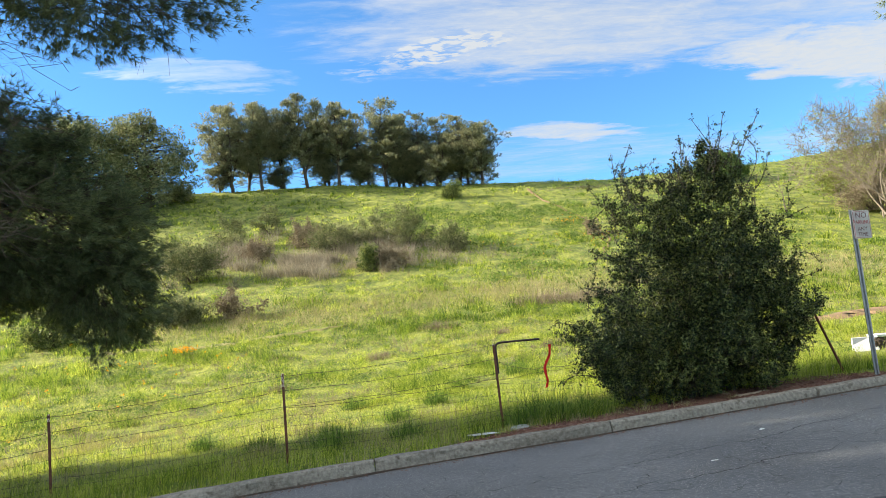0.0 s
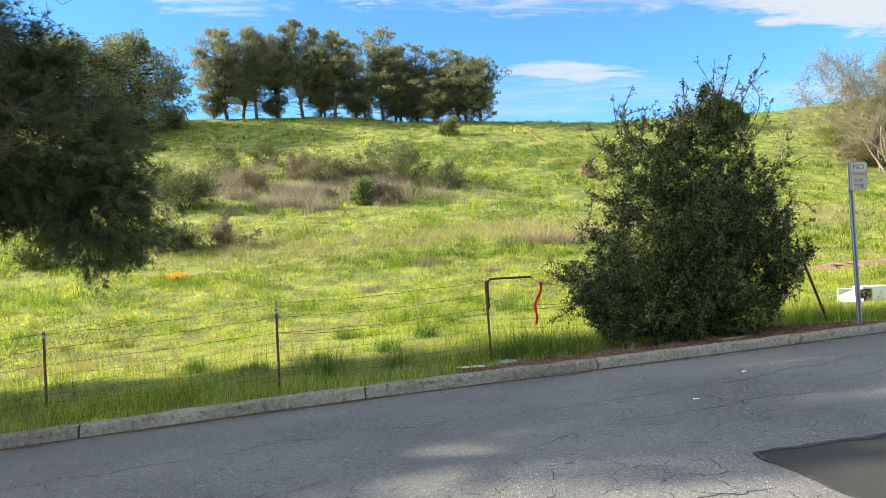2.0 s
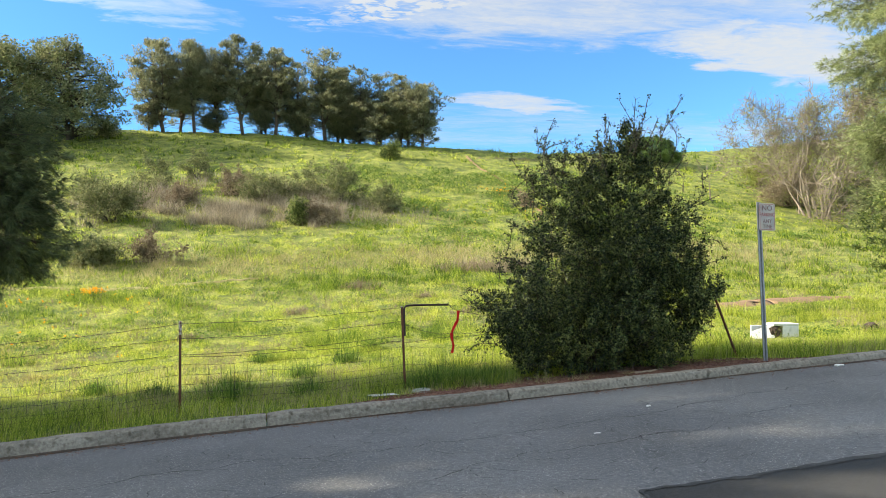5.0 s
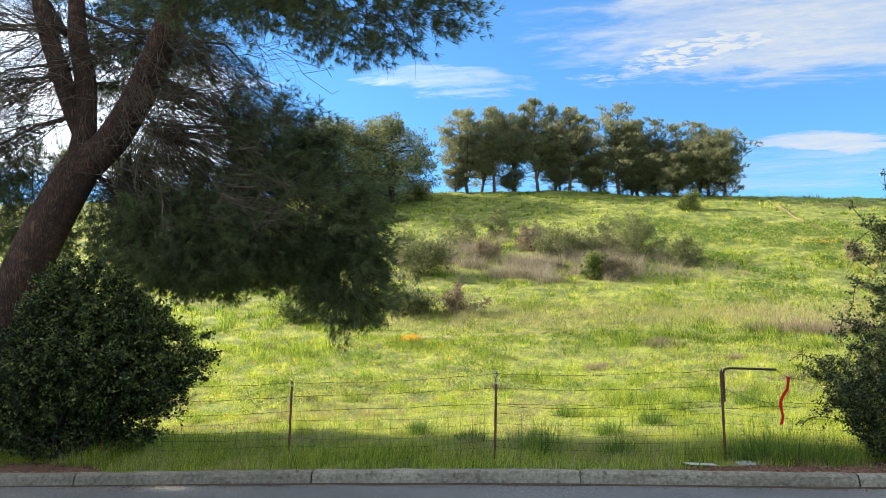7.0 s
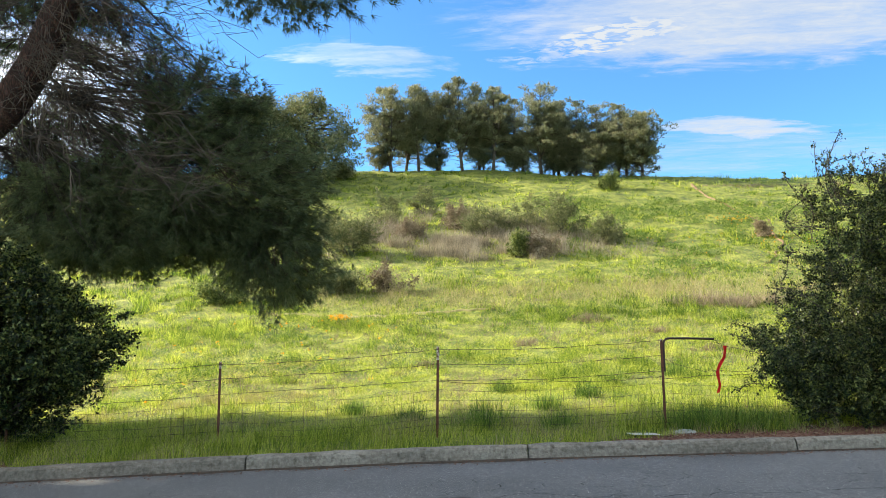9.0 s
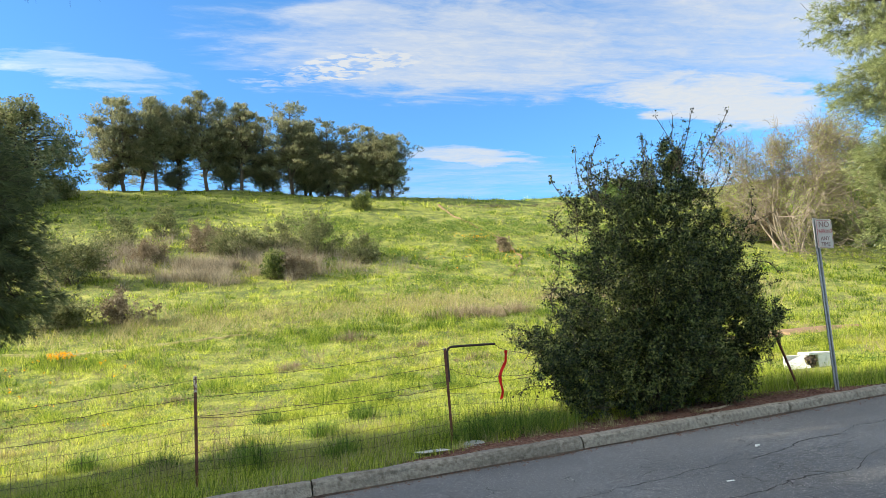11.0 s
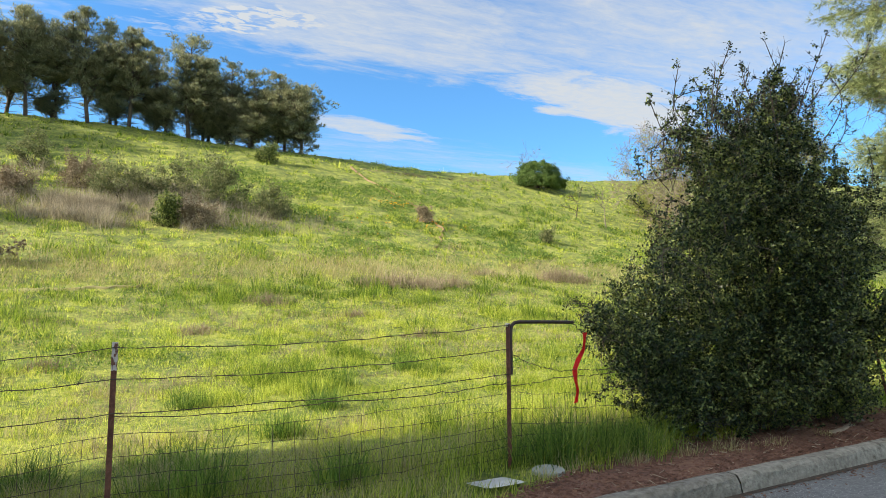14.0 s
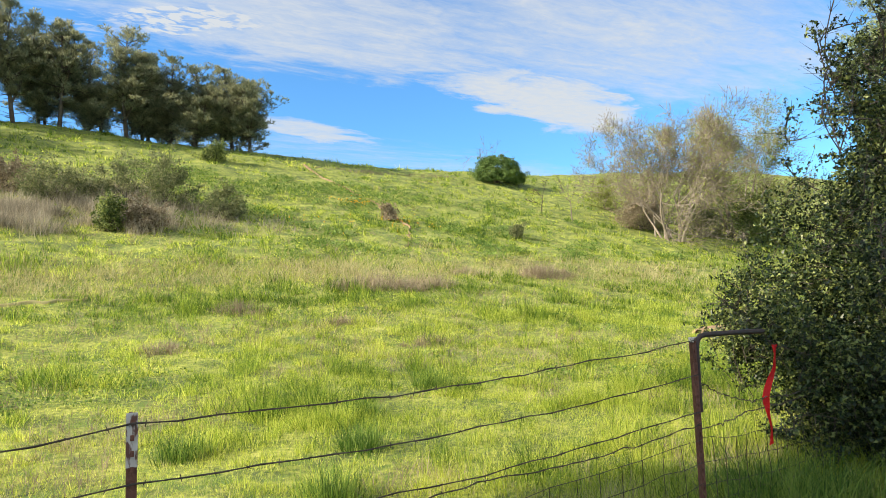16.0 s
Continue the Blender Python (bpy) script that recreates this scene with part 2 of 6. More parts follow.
NEEDLE_LIGHT = material("pale_pine_needles", [(0.12, 0.155, 0.07), (0.25, 0.295, 0.13), (0.43, 0.475, 0.22)], 0.8, 4, 0.5, island=0.5, translucent=0.3)
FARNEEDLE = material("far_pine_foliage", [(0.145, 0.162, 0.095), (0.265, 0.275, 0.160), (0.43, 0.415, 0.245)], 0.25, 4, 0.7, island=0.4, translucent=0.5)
BRUSH = material("coyote_brush_leaf", [(0.115, 0.135, 0.058), (0.20, 0.22, 0.098), (0.33, 0.335, 0.17)], 0.8, 4, 0.7, island=0.4, translucent=0.4)
BROWNBRUSH = material("brown_brush", [(0.17, 0.135, 0.09), (0.28, 0.225, 0.155), (0.40, 0.33, 0.23)], 0.9, 4, 0.8, island=0.35, translucent=0.15)
YOUNGLEAF = material("new_spring_leaf", [(0.17, 0.20, 0.045), (0.26, 0.285, 0.075), (0.38, 0.385, 0.13)], 0.8, 4, 0.6, island=0.3, translucent=0.45)


def bark_material():
    """Thick plates of grey to red-brown bark parted by dark furrows."""
    m = material("pine_bark", [(0.038, 0.019, 0.014), (0.095, 0.045, 0.033), (0.19, 0.10, 0.077)], 5, 9, 0.92)
    nt = m.node_tree
    n, l = nt.nodes.new, nt.links.new
    p = next(k for k in nt.nodes if k.type == "BSDF_PRINCIPLED")
    tc, mp, warp, add, vor = n("ShaderNodeTexCoord"), n("ShaderNodeMapping"), n("ShaderNodeTexNoise"), n("ShaderNodeMix"), n("ShaderNodeTexVoronoi")
    mp.inputs["Scale"].default_value = (1.0, 1.0, 0.22)
    l(tc.outputs["Object"], mp.inputs[0])
    warp.inputs["Scale"].default_value, warp.inputs["Detail"].default_value = 7, 4
    l(mp.outputs[0], warp.inputs["Vector"])
    add.data_type = "VECTOR"
    add.inputs["Factor"].default_value = 0.22
    l(mp.outputs[0], add.inputs["A"]), l(warp.outputs["Color"], add.inputs["B"])
    vor.feature = "DISTANCE_TO_EDGE"
    vor.inputs["Scale"].default_value = 27
    l(add.outputs["Result"], vor.inputs["Vector"])
    edge = n("ShaderNodeMapRange")
    edge.inputs[1].default_value, edge.inputs[2].default_value = -0.05, 0.22
    l(vor.outputs["Distance"], edge.inputs[0])
    mix = n("ShaderNodeMix")
    mix.data_type = "RGBA"
    l(edge.outputs[0], mix.inputs["Factor"])
    mix.inputs["A"].default_value = (0.018, 0.012, 0.010, 1)
    l(p.inputs["Base Color"].links[0].from_socket, mix.inputs["B"])
    l(mix.outputs["Result"], p.inputs["Base Color"])
    bump = n("ShaderNodeBump")
    bump.inputs["Strength"].default_value, bump.inputs["Distance"].default_value = 0.9, 0.03
    l(edge.outputs[0], bump.inputs["Height"])
    l(bump.outputs[0], p.inputs["Normal"])
    return m


BARK = bark_material()
TWIG = material("grey_twig", [(0.032, 0.025, 0.020), (0.062, 0.048, 0.038), (0.11, 0.088, 0.07)], 6, 5, 0.9, 0.4, 60)
DEADTWIG = material("dead_pine_twig", [(0.055, 0.040, 0.032), (0.10, 0.075, 0.06), (0.19, 0.15, 0.12)], 6, 4, 0.9)
FARBARK = material("grey_pine_trunk", [(0.05, 0.038, 0.03), (0.10, 0.078, 0.06), (0.16, 0.13, 0.10)], 3, 5, 0.9)
PALETWIG = material("pale_bare_twig", [(0.125, 0.10, 0.08), (0.20, 0.166, 0.132), (0.31, 0.265, 0.215)], 5, 5, 0.9, 0.3, 60)
GREENBUSH = material("round_bush_leaf", [(0.05, 0.10, 0.025), (0.11, 0.18, 0.045), (0.21, 0.29, 0.07)], 0.8, 4, 0.5, island=0.4, translucent=0.25)
ASPHALT = material("worn_asphalt", [(0.092, 0.094, 0.097), (0.147, 0.150, 0.154), (0.228, 0.230, 0.231)], 30, 11, 0.9, 0.8, 110, far_scale=0.55, spots=(80, 0.60, 0.68, (0.52, 0.505, 0.475)))
NEWTAR = material("dark_asphalt_patch", [(0.026, 0.0265, 0.028), (0.039, 0.0395, 0.041), (0.058, 0.0585, 0.06)], 34, 10, 0.85, 1.0, 150, far_scale=0.8)
SEALTAR = material("black_tar_edge", [(0.04, 0.04, 0.04), (0.055, 0.055, 0.055), (0.08, 0.08, 0.078)], 40, 8, 0.8, 1.0, 120)
CONCRETE = material("kerb_concrete", [(0.125, 0.112, 0.092), (0.22, 0.20, 0.167), (0.345, 0.318, 0.268)], 22, 12, 0.93, 1.0, 50, far_scale=1.1, spots=(13, 0.54, 0.74, (0.095, 0.08, 0.06)), piece=0.2)
CRACK = material("open_crack", [(0.02, 0.02, 0.02), (0.03, 0.03, 0.028), (0.045, 0.04, 0.035)], 8, 4, 1.0)
MULCH = material("red_brown_mulch", [(0.085, 0.042, 0.028), (0.16, 0.078, 0.052), (0.25, 0.14, 0.092)], 22, 8, 0.95, 1.0, 70, island=0.25)
SOIL = material("bare_soil", [(0.15, 0.095, 0.05), (0.23, 0.15, 0.085), (0.33, 0.225, 0.135)], 3, 8, 0.95, 0.6, 40)
RUST = material("rusted_steel", [(0.065, 0.025, 0.018), (0.135, 0.054, 0.036), (0.22, 0.095, 0.062)], 30, 7, 0.85, 0.4, 120, metallic=0.1)
POSTTIP = material("chipped_pale_paint", [(0.30, 0.23, 0.20), (0.50, 0.44, 0.40), (0.64, 0.60, 0.56)], 22, 6, 0.7, stretch=(1, 1, 0.35), spots=(34, 0.47, 0.53, (0.13, 0.055, 0.04)))
WIRE = material("weathered_wire", [(0.03, 0.023, 0.019), (0.065, 0.05, 0.041), (0.12, 0.095, 0.08)], 20, 4, 0.75, metallic=0.3)
BLACKPIPE = material("black_painted_pipe", [(0.016, 0.011, 0.010), (0.035, 0.020, 0.017), (0.085, 0.042, 0.034)], 18, 5, 0.5, metallic=0.2)
GALV = material("galvanised_steel", [(0.26, 0.27, 0.28), (0.36, 0.37, 0.38), (0.46, 0.47, 0.48)], 22, 6, 0.5, 0.1, 80, metallic=0.55)
SIGNWHITE = material("sign_white", [(0.66, 0.64, 0.62), (0.76, 0.74, 0.72), (0.82, 0.80, 0.78)], 9, 6, 0.45)
SIGNRED = material("sign_red_lettering", [(0.32, 0.06, 0.06), (0.42, 0.08, 0.08), (0.48, 0.12, 0.11)], 14, 5, 0.5)
SIGNDARK = material("sign_dark_lettering", [(0.16, 0.08, 0.08), (0.22, 0.11, 0.11), (0.28, 0.16, 0.15)], 14, 5, 0.5)
RIBBON = material("red_ribbon", [(0.55, 0.01, 0.012), (0.72, 0.02, 0.02), (0.80, 0.05, 0.04)], 12, 4, 0.45, translucent=0.35)
PALECON = material("pale_concrete", [(0.60, 0.61, 0.61), (0.74, 0.75, 0.75), (0.82, 0.82, 0.81)], 6, 8, 0.85, 0.3, 50, spots=(5, 0.56, 0.75, (0.46, 0.47, 0.48)))
GREYLID = material("grey_green_lid", [(0.20, 0.23, 0.21), (0.28, 0.31, 0.29), (0.36, 0.38, 0.36)], 10, 7, 0.8, 0.2, 70)
DARKHOLE = material("earth_in_hole", [(0.03, 0.02, 0.015), (0.06, 0.045, 0.035), (0.10, 0.08, 0.06)], 12, 6, 1.0, 0.5, 40)
POPPY = material("poppy_petal", [(0.80, 0.30, 0.01), (0.88, 0.42, 0.01), (0.92, 0.52, 0.02)], 3, 3, 0.6, island=0.3, translucent=0.4)
PAPER = material("pale_litter", [(0.62, 0.62, 0.60), (0.72, 0.72, 0.70), (0.80, 0.80, 0.78)], 9, 4, 0.8)
DEADWOOD = material("dead_wood", [(0.20, 0.15, 0.11), (0.33, 0.26, 0.19), (0.45, 0.37, 0.28)], 14, 6, 0.9, 0.5, 60)


# ---- mesh tools ----
def mesh_of(name, verts, tris, mat, smooth=False):
    """A mesh from arrays: verts (n, 3), faces (m, 3) or (m, 4)."""
    verts, tris = np.ascontiguousarray(verts, np.float32), np.ascontiguousarray(tris, np.int32)
    me = bpy.data.meshes.new(name)
    k = tris.shape[1]
    me.vertices.add(len(verts)), me.loops.add(tris.size), me.polygons.add(len(tris))
    me.vertices.foreach_set("co", verts.ravel())
    me.loops.foreach_set("vertex_index", tris.ravel())
    me.polygons.foreach_set("loop_start", np.arange(0, tris.size, k, dtype=np.int32))
    me.polygons.foreach_set("use_smooth", np.full(len(tris), smooth))
    me.update(calc_edges=True)
    me.validate()
    me.materials.append(mat)
    return me


def piece(name, verts, tris, mat, parent=None, label="", smooth=False):
    ob = new(name, mesh_of(name, verts, tris, mat, smooth))
    if parent:
        ob.parent = parent
    if label:
        ob["label"] = label
    return ob


def part(name, bm, mat, parent=None, label="", smooth=False):
    me = bpy.data.meshes.new(name)
    bmesh.ops.recalc_face_normals(bm, faces=bm.faces[:])
    bm.to_mesh(me)
    bm.free()
    me.materials.append(mat)
    if smooth:
        me.polygons.foreach_set("use_smooth", np.full(len(me.polygons), True))
    ob = new(name, me)
    if parent:
        ob.parent = parent
    if label:
        ob["label"] = label
    return ob


def empty(name, x, y, z):
    ob = new(name)
    ob.location = (x, y, z)
    ob.empty_display_size = 0.2
    bpy.context.view_layer.update()
    return ob


def box_bm(sx, sy, sz, m=Matrix(), bevel=0.0, segments=1):
    bm = bmesh.new()
    bmesh.ops.create_cube(bm, size=1, matrix=m @ Matrix.Diagonal((sx, sy, sz, 1)))
    if bevel:
        bmesh.ops.bevel(bm, geom=bm.edges[:], offset=bevel, segments=segments, affect="EDGES")
    return bm


def tube(points, radii, sides=7, cap=True):
    """Verts and quads of a tube along points."""
    p, r = np.array(points, float), np.broadcast_to(np.array(radii, float), (len(points),))
    d = np.gradient(p, axis=0)
    d /= np.linalg.norm(d, axis=1)[:, None] + 1e-9
    ref = np.eye(3)[np.argmin(np.abs(d).mean(0))]
    a = np.cross(d, ref)
    a /= np.linalg.norm(a, axis=1)[:, None] + 1e-9
    b = np.cross(d, a)
    ang = np.linspace(0, 2 * np.pi, sides, endpoint=False)
    v = (p[:, None] + r[:, None, None] * (np.cos(ang)[None, :, None] * a[:, None] + np.sin(ang)[None, :, None] * b[:, None])).reshape(-1, 3)
    i, j = np.meshgrid(np.arange(len(p) - 1), np.arange(sides), indexing="ij")
    k = (j + 1) % sides
    f = np.stack([i * sides + j, i * sides + k, (i + 1) * sides + k, (i + 1) * sides + j], -1).reshape(-1, 4)
    return v, f


def join(chunks):
    """Several (verts, faces) as one."""
    vs, fs, base = [], [], 0
    for v, f in chunks:
        vs.append(v), fs.append(np.asarray(f) + base)
        base += len(v)
    return np.concatenate(vs), np.concatenate(fs)


def value_noise(x, y, size, seed):
    """Smooth noise, 0 to 1, with features of that size."""
    x, y = np.asarray(x, float) / size, np.asarray(y, float) / size
    i, j = np.floor(x).astype(np.int64), np.floor(y).astype(np.int64)
    u, v = x - i, y - j
    u, v = u * u * (3 - 2 * u), v * v * (3 - 2 * v)

    def h(a, b):
        n = (a * 374761393 + b * 668265263 + seed * 982451653) & 0x7FFFFFFF
        n = ((n ^ (n >> 13)) * 1274126177) & 0x7FFFFFFF
        return ((n ^ (n >> 16)) & 0xFFFF) / 65535.0

    return (h(i, j) * (1 - u) + h(i + 1, j) * u) * (1 - v) + (h(i, j + 1) * (1 - u) + h(i + 1, j + 1) * u) * v


def unit(a):
    return a / (np.linalg.norm(a, axis=-1, keepdims=True) + 1e-9)


def random_dirs(rng, n):
    return unit(rng.normal(size=(n, 3)))


def leaves(centres, size, rng, up=0.35, slim=0.55, facing=None, simple=False):
    """Small folded leaves at the centres: verts and triangles."""
    n = len(centres)
    u = unit(random_dirs(rng, n) + np.array((0, 0, -0.15)))
    nrm = unit(random_dirs(rng, n) * 0.85 + np.array((0, 0, up)) + (0 if facing is None else facing))
    v = unit(np.cross(nrm, u))
    nrm = np.cross(u, v)
    s = (size * rng.uniform(0.6, 1.35, n))[:, None]
    c = centres
    if simple:
        verts = np.stack([c - u * s * 0.45 - v * s * slim * 0.5, c - u * s * 0.35 + v * s * slim * 0.6, c + u * s * 0.6], 1).reshape(-1, 3)
        return verts, np.arange(n * 3).reshape(-1, 3)
    verts = np.stack([c - u * s * 0.5, c + v * s * slim * 0.5 + nrm * s * 0.12, c + u * s * 0.5, c - v * s * slim * 0.5 + nrm * s * 0.12], 1).reshape(-1, 3)
    k = np.arange(n)[:, None] * 4
    return verts, np.concatenate([k + (0, 1, 2), k + (0, 2, 3)], 0)


def needles(centres, dirs, length, width, per, rng, spread=0.8):
    """Tufts of thin needles, each one a slim triangle."""
    n = len(centres)
    c = np.repeat(centres, per, 0)
    d = unit(np.repeat(dirs, per, 0) + spread * random_dirs(rng, n * per))
    side = unit(np.cross(d, random_dirs(rng, n * per))) * (width / 2)
    ln = (length * rng.uniform(0.6, 1.2, n * per))[:, None]
    verts = np.stack([c - side, c + side, c + d * ln], 1).reshape(-1, 3)
    return verts, np.arange(n * per * 3).reshape(-1, 3)


def blades(x, y, height, width, rng, lean=0.35, bent=True, lift=0.0):
    """Grass blades rooted on the ground."""
    n = len(x)
    z = ground_z(x, y) - 0.02 + lift
    a = rng.uniform(0, 2 * np.pi, n)
    side = np.stack([np.cos(a), np.sin(a), 0 * a], 1) * (width / 2)[:, None]
    b = rng.uniform(0, 2 * np.pi, n)
    tilt = np.stack([np.cos(b), np.sin(b), 0 * b], 1) * (height * lean * rng.uniform(0.1, 1.3, n))[:, None]
    tilt[:, 0] += 0.12 * height
    root = np.stack([x, y, z], 1)
    tip = root + tilt + np.stack([0 * a, 0 * a, height], 1)
    if not bent:
        verts = np.stack([root - side, root + side, tip], 1).reshape(-1, 3)
        return verts, np.arange(3 * n).reshape(-1, 3)
    mid = root + tilt * 0.33 + np.stack([0 * a, 0 * a, height * 0.6], 1)
    verts = np.stack([root - side, root + side, mid - side * 0.75, mid + side * 0.75, tip], 1).reshape(-1, 3)
    k = np.arange(n)[:, None] * 5
    return verts, np.concatenate([k + (0, 1, 3), k + (0, 3, 2), k + (2, 3, 4)], 0)


def tufted(x, y, height, width, per, rng, bent=False):
    """Small tufts of blades that lean outward from their roots."""
    n = len(x)
    h, w = np.repeat(height, per) * rng.uniform(0.45, 1.15, n * per), np.repeat(width, per)
    a = rng.uniform(0, 2 * np.pi, n * per)
    out = np.stack([np.cos(a), np.sin(a), 0 * a], 1)
    reach = rng.uniform(0.0, 1.0, n * per)
    gx, gy = np.repeat(x, per) + out[:, 0] * reach * np.repeat(height, per) * 0.45, np.repeat(y, per) + out[:, 1] * reach * np.repeat(height, per) * 0.45
    root = np.stack([gx, gy, ground_z(gx, gy) - 0.02], 1)
    lean = out * (h * (0.12 + 0.75 * reach))[:, None] + rng.normal(size=(n * per, 3)) * (h * 0.12)[:, None] * (1, 1, 0)
    b = a + rng.uniform(-0.9, 0.9, n * per) + np.pi / 2
    side = np.stack([np.cos(b), np.sin(b), 0 * b], 1) * (w / 2)[:, None]
    up = np.zeros_like(root)
    up[:, 2] = h * np.sqrt(np.clip(1 - (0.12 + 0.6 * reach) ** 2, 0.2, 1))
    if not bent:
        return np.stack([root - side, root + side, root + lean + up], 1).reshape(-1, 3), np.arange(3 * n * per).reshape(-1, 3)
    mid = root + lean * 0.35 + up * 0.62
    v = np.stack([root - side, root + side, mid - side * 0.75, mid + side * 0.75, root + lean + up], 1).reshape(-1, 3)
    k = np.arange(n * per)[:, None] * 5
    return v, np.concatenate([k + (0, 1, 3), k + (0, 3, 2), k + (2, 3, 4)], 0)


# ---- ground, road, kerb ----
def sheet(name, xs, ys, height, mat, label, category):
    gx, gy = np.meshgrid(xs, ys, indexing="xy")
    v = np.stack([gx, gy, height(gx, gy)], -1).reshape(-1, 3)
    w = len(xs)
    i, j = np.meshgrid(np.arange(len(ys) - 1), np.arange(w - 1), indexing="ij")
    f = np.stack([i * w + j, i * w + j + 1, (i + 1) * w + j + 1, (i + 1) * w + j], -1).reshape(-1, 4)
    return tagged(piece(name, v, f, mat, smooth=True), label, category, kind="structure")


XS = np.unique(np.concatenate([np.linspace(-900, -60, 22), np.linspace(-60, -14, 40), np.linspace(-14, 30, 148), np.linspace(30, 80, 70), np.linspace(80, 900, 40)]))
YS = np.unique(np.concatenate([np.linspace(9.27, 16, 30), np.linspace(16, 75, 150), np.linspace(75, 140, 24), np.linspace(140, 1200, 20)]))
sheet("ground", XS, YS, ground_z, FIELD, "grassy hillside field rising from the kerb to a crest", "hillside")
RX = np.unique(np.concatenate([np.linspace(-900, -40, 20), np.linspace(-40, 40, 81), np.linspace(40, 900, 20)]))
sheet("road", RX, np.linspace(-14, KERB_Y, 30), road_z, ASPHALT, "cracked grey asphalt road, partly in tree shade", "road")
sheet("ground", RX, np.linspace(-900, -14, 20), lambda x, y: road_z(x, y) - 0.03, FIELD, "flat grassy ground on the far side of the road", "ground")


def kerb_stone(x0, x1, parent):
    """One cast length of kerb with a battered, rounded face."""
    prof = [(0.0, -0.30), (0.0, -0.168), (0.022, -0.06), (0.032, -0.028), (0.055, -0.006), (0.085, 0.0), (0.165, 0.0), (0.178, -0.012), (0.18, -0.30)]
    xs = np.linspace(x0 + 0.008, x1 - 0.008, 14)
    v = []
    for i, x in enumerate(xs):
        zt = float(kerb_top(x))
        end = 0.006 if i in (0, len(xs) - 1) else 0
        for k, (py, pz) in enumerate(prof):
            wob = 0.005 * math.sin(7.3 * x + k) + 0.004 * math.sin(19 * x + 2.1 * k) if 1 < k < 8 else 0
            v.append((x, KERB_Y + py + wob + (end if k < 5 else 0), zt + pz - (end if pz > -0.1 else 0) + wob * 0.6))
    n = len(prof)
    f = [(i * n + k, (i + 1) * n + k, (i + 1) * n + k + 1, i * n + k + 1) for i in range(len(xs) - 1) for k in range(n - 1)]
    ob = piece("kerb_stone", np.array(v), np.array(f), CONCRETE, parent)
    bm = bmesh.new()
    bm.from_mesh(ob.data)
    bmesh.ops.holes_fill(bm, edges=[e for e in bm.edges if e.is_boundary], sides=12)
    bmesh.ops.recalc_face_normals(bm, faces=bm.faces[:])
    bm.to_mesh(ob.data)
    bm.free()
    return ob


kerb = tagged(new("kerb"), "weathered cast concrete kerb with dark joints along the road", "kerb", kind="structure")
JOINTS = [-2.58 - 3.3 * i for i in range(9, 0, -1)] + [-2.58, 0.83, 4.04, 7.25] + [7.25 + 3.3 * i for i in range(1, 12)]
for a, b in zip(JOINTS, JOINTS[1:]):
    kerb_stone(a, b, kerb)


def mulch_depth(x):
    return smooth(((-40, 1.5), (-8, 1.4), (-6.4, 1.0), (-5.4, 0.0), (1.0, 0.0), (2.2, 0.55), (3.6, 1.0), (5.5, 1.45), (7.5, 1.5), (8.6, 1.2), (9.6, 0.5), (10.8, 0.1), (12, 0.0), (14.5, 0.0), (17, 0.9), (40, 1.2)), x)


def mulch_bed(x0, x1):
    xs = np.linspace(x0, x1, int((x1 - x0) * 8))
    k = 8
    v, w = [], len(xs)
    for s in np.linspace(0, 1, k):
        d = mulch_depth(xs) * (1 + 0.25 * (value_noise(xs, xs * 0, 0.5, 3) - 0.5))
        y = 9.295 + s * d
        edge = np.minimum(1, 6 * s * (1 - s) + 0.15 * (s == 0))
        v.append(np.stack([xs, y, ground_z(xs, y) + 0.035 * np.clip(edge, 0, 1) * np.clip(d * 3, 0, 1) - 0.012 + 0.02 * value_noise(xs, y, 0.12, 8)], 1))
    i, j = np.meshgrid(np.arange(k - 1), np.arange(w - 1), indexing="ij")
    f = np.stack([i * w + j, i * w + j + 1, (i + 1) * w + j + 1, (i + 1) * w + j], -1).reshape(-1, 4)
    return tagged(piece("mulch_bed", np.concatenate(v), f, MULCH, smooth=True), "strip of red-brown wood mulch behind the kerb", "mulch", kind="structure")


def chips(label, mat, x, y, z, ln, wd, rng, name, category):
    """Thin flat slivers lying at all angles."""
    n = len(x)
    a, t = rng.uniform(0, 2 * np.pi, n), rng.normal(size=(n, 2)) * 0.25
    u = np.stack([np.cos(a), np.sin(a), t[:, 0]], 1) * (ln / 2)[:, None]
    v = np.stack([-np.sin(a), np.cos(a), t[:, 1]], 1) * (wd / 2)[:, None]
    c = np.stack([x, y, z], 1)
    up = np.array((0, 0, 0.004))
    vs = np.stack([c - u - v, c + u - v, c + u + v, c - u + v, c - u * 0.8 + up * 1.5, c + u * 0.8 + up * 1.5], 1).reshape(-1, 3)
    k = np.arange(n)[:, None] * 6
    f = np.concatenate([k + q for q in ((0, 1, 5), (0, 5, 4), (2, 3, 4), (2, 4, 5), (1, 2, 5), (3, 0, 4))], 0)
    return tagged(piece(name, vs, f, mat), label, category, kind="stuff")


CH = np.random.default_rng(5)
x = np.concatenate([CH.uniform(1.0, 10.5, 9500), CH.uniform(-10, -5.5, 1600)])
y = 9.3 + CH.uniform(0, 1.05, len(x)) * mulch_depth(x)
k = mulch_depth(x) > 0.08
x, y = x[k], y[k]
chips("loose red-brown bark chips and leaf litter", MULCH, x, y, ground_z(x, y) + 0.028 + CH.uniform(0, 0.012, len(x)), CH.uniform(0.015, 0.07, len(x)), CH.uniform(0.006, 0.02, len(x)), CH, "bark_chips", "mulch")
k = CH.uniform(size=len(x)) < 0.035
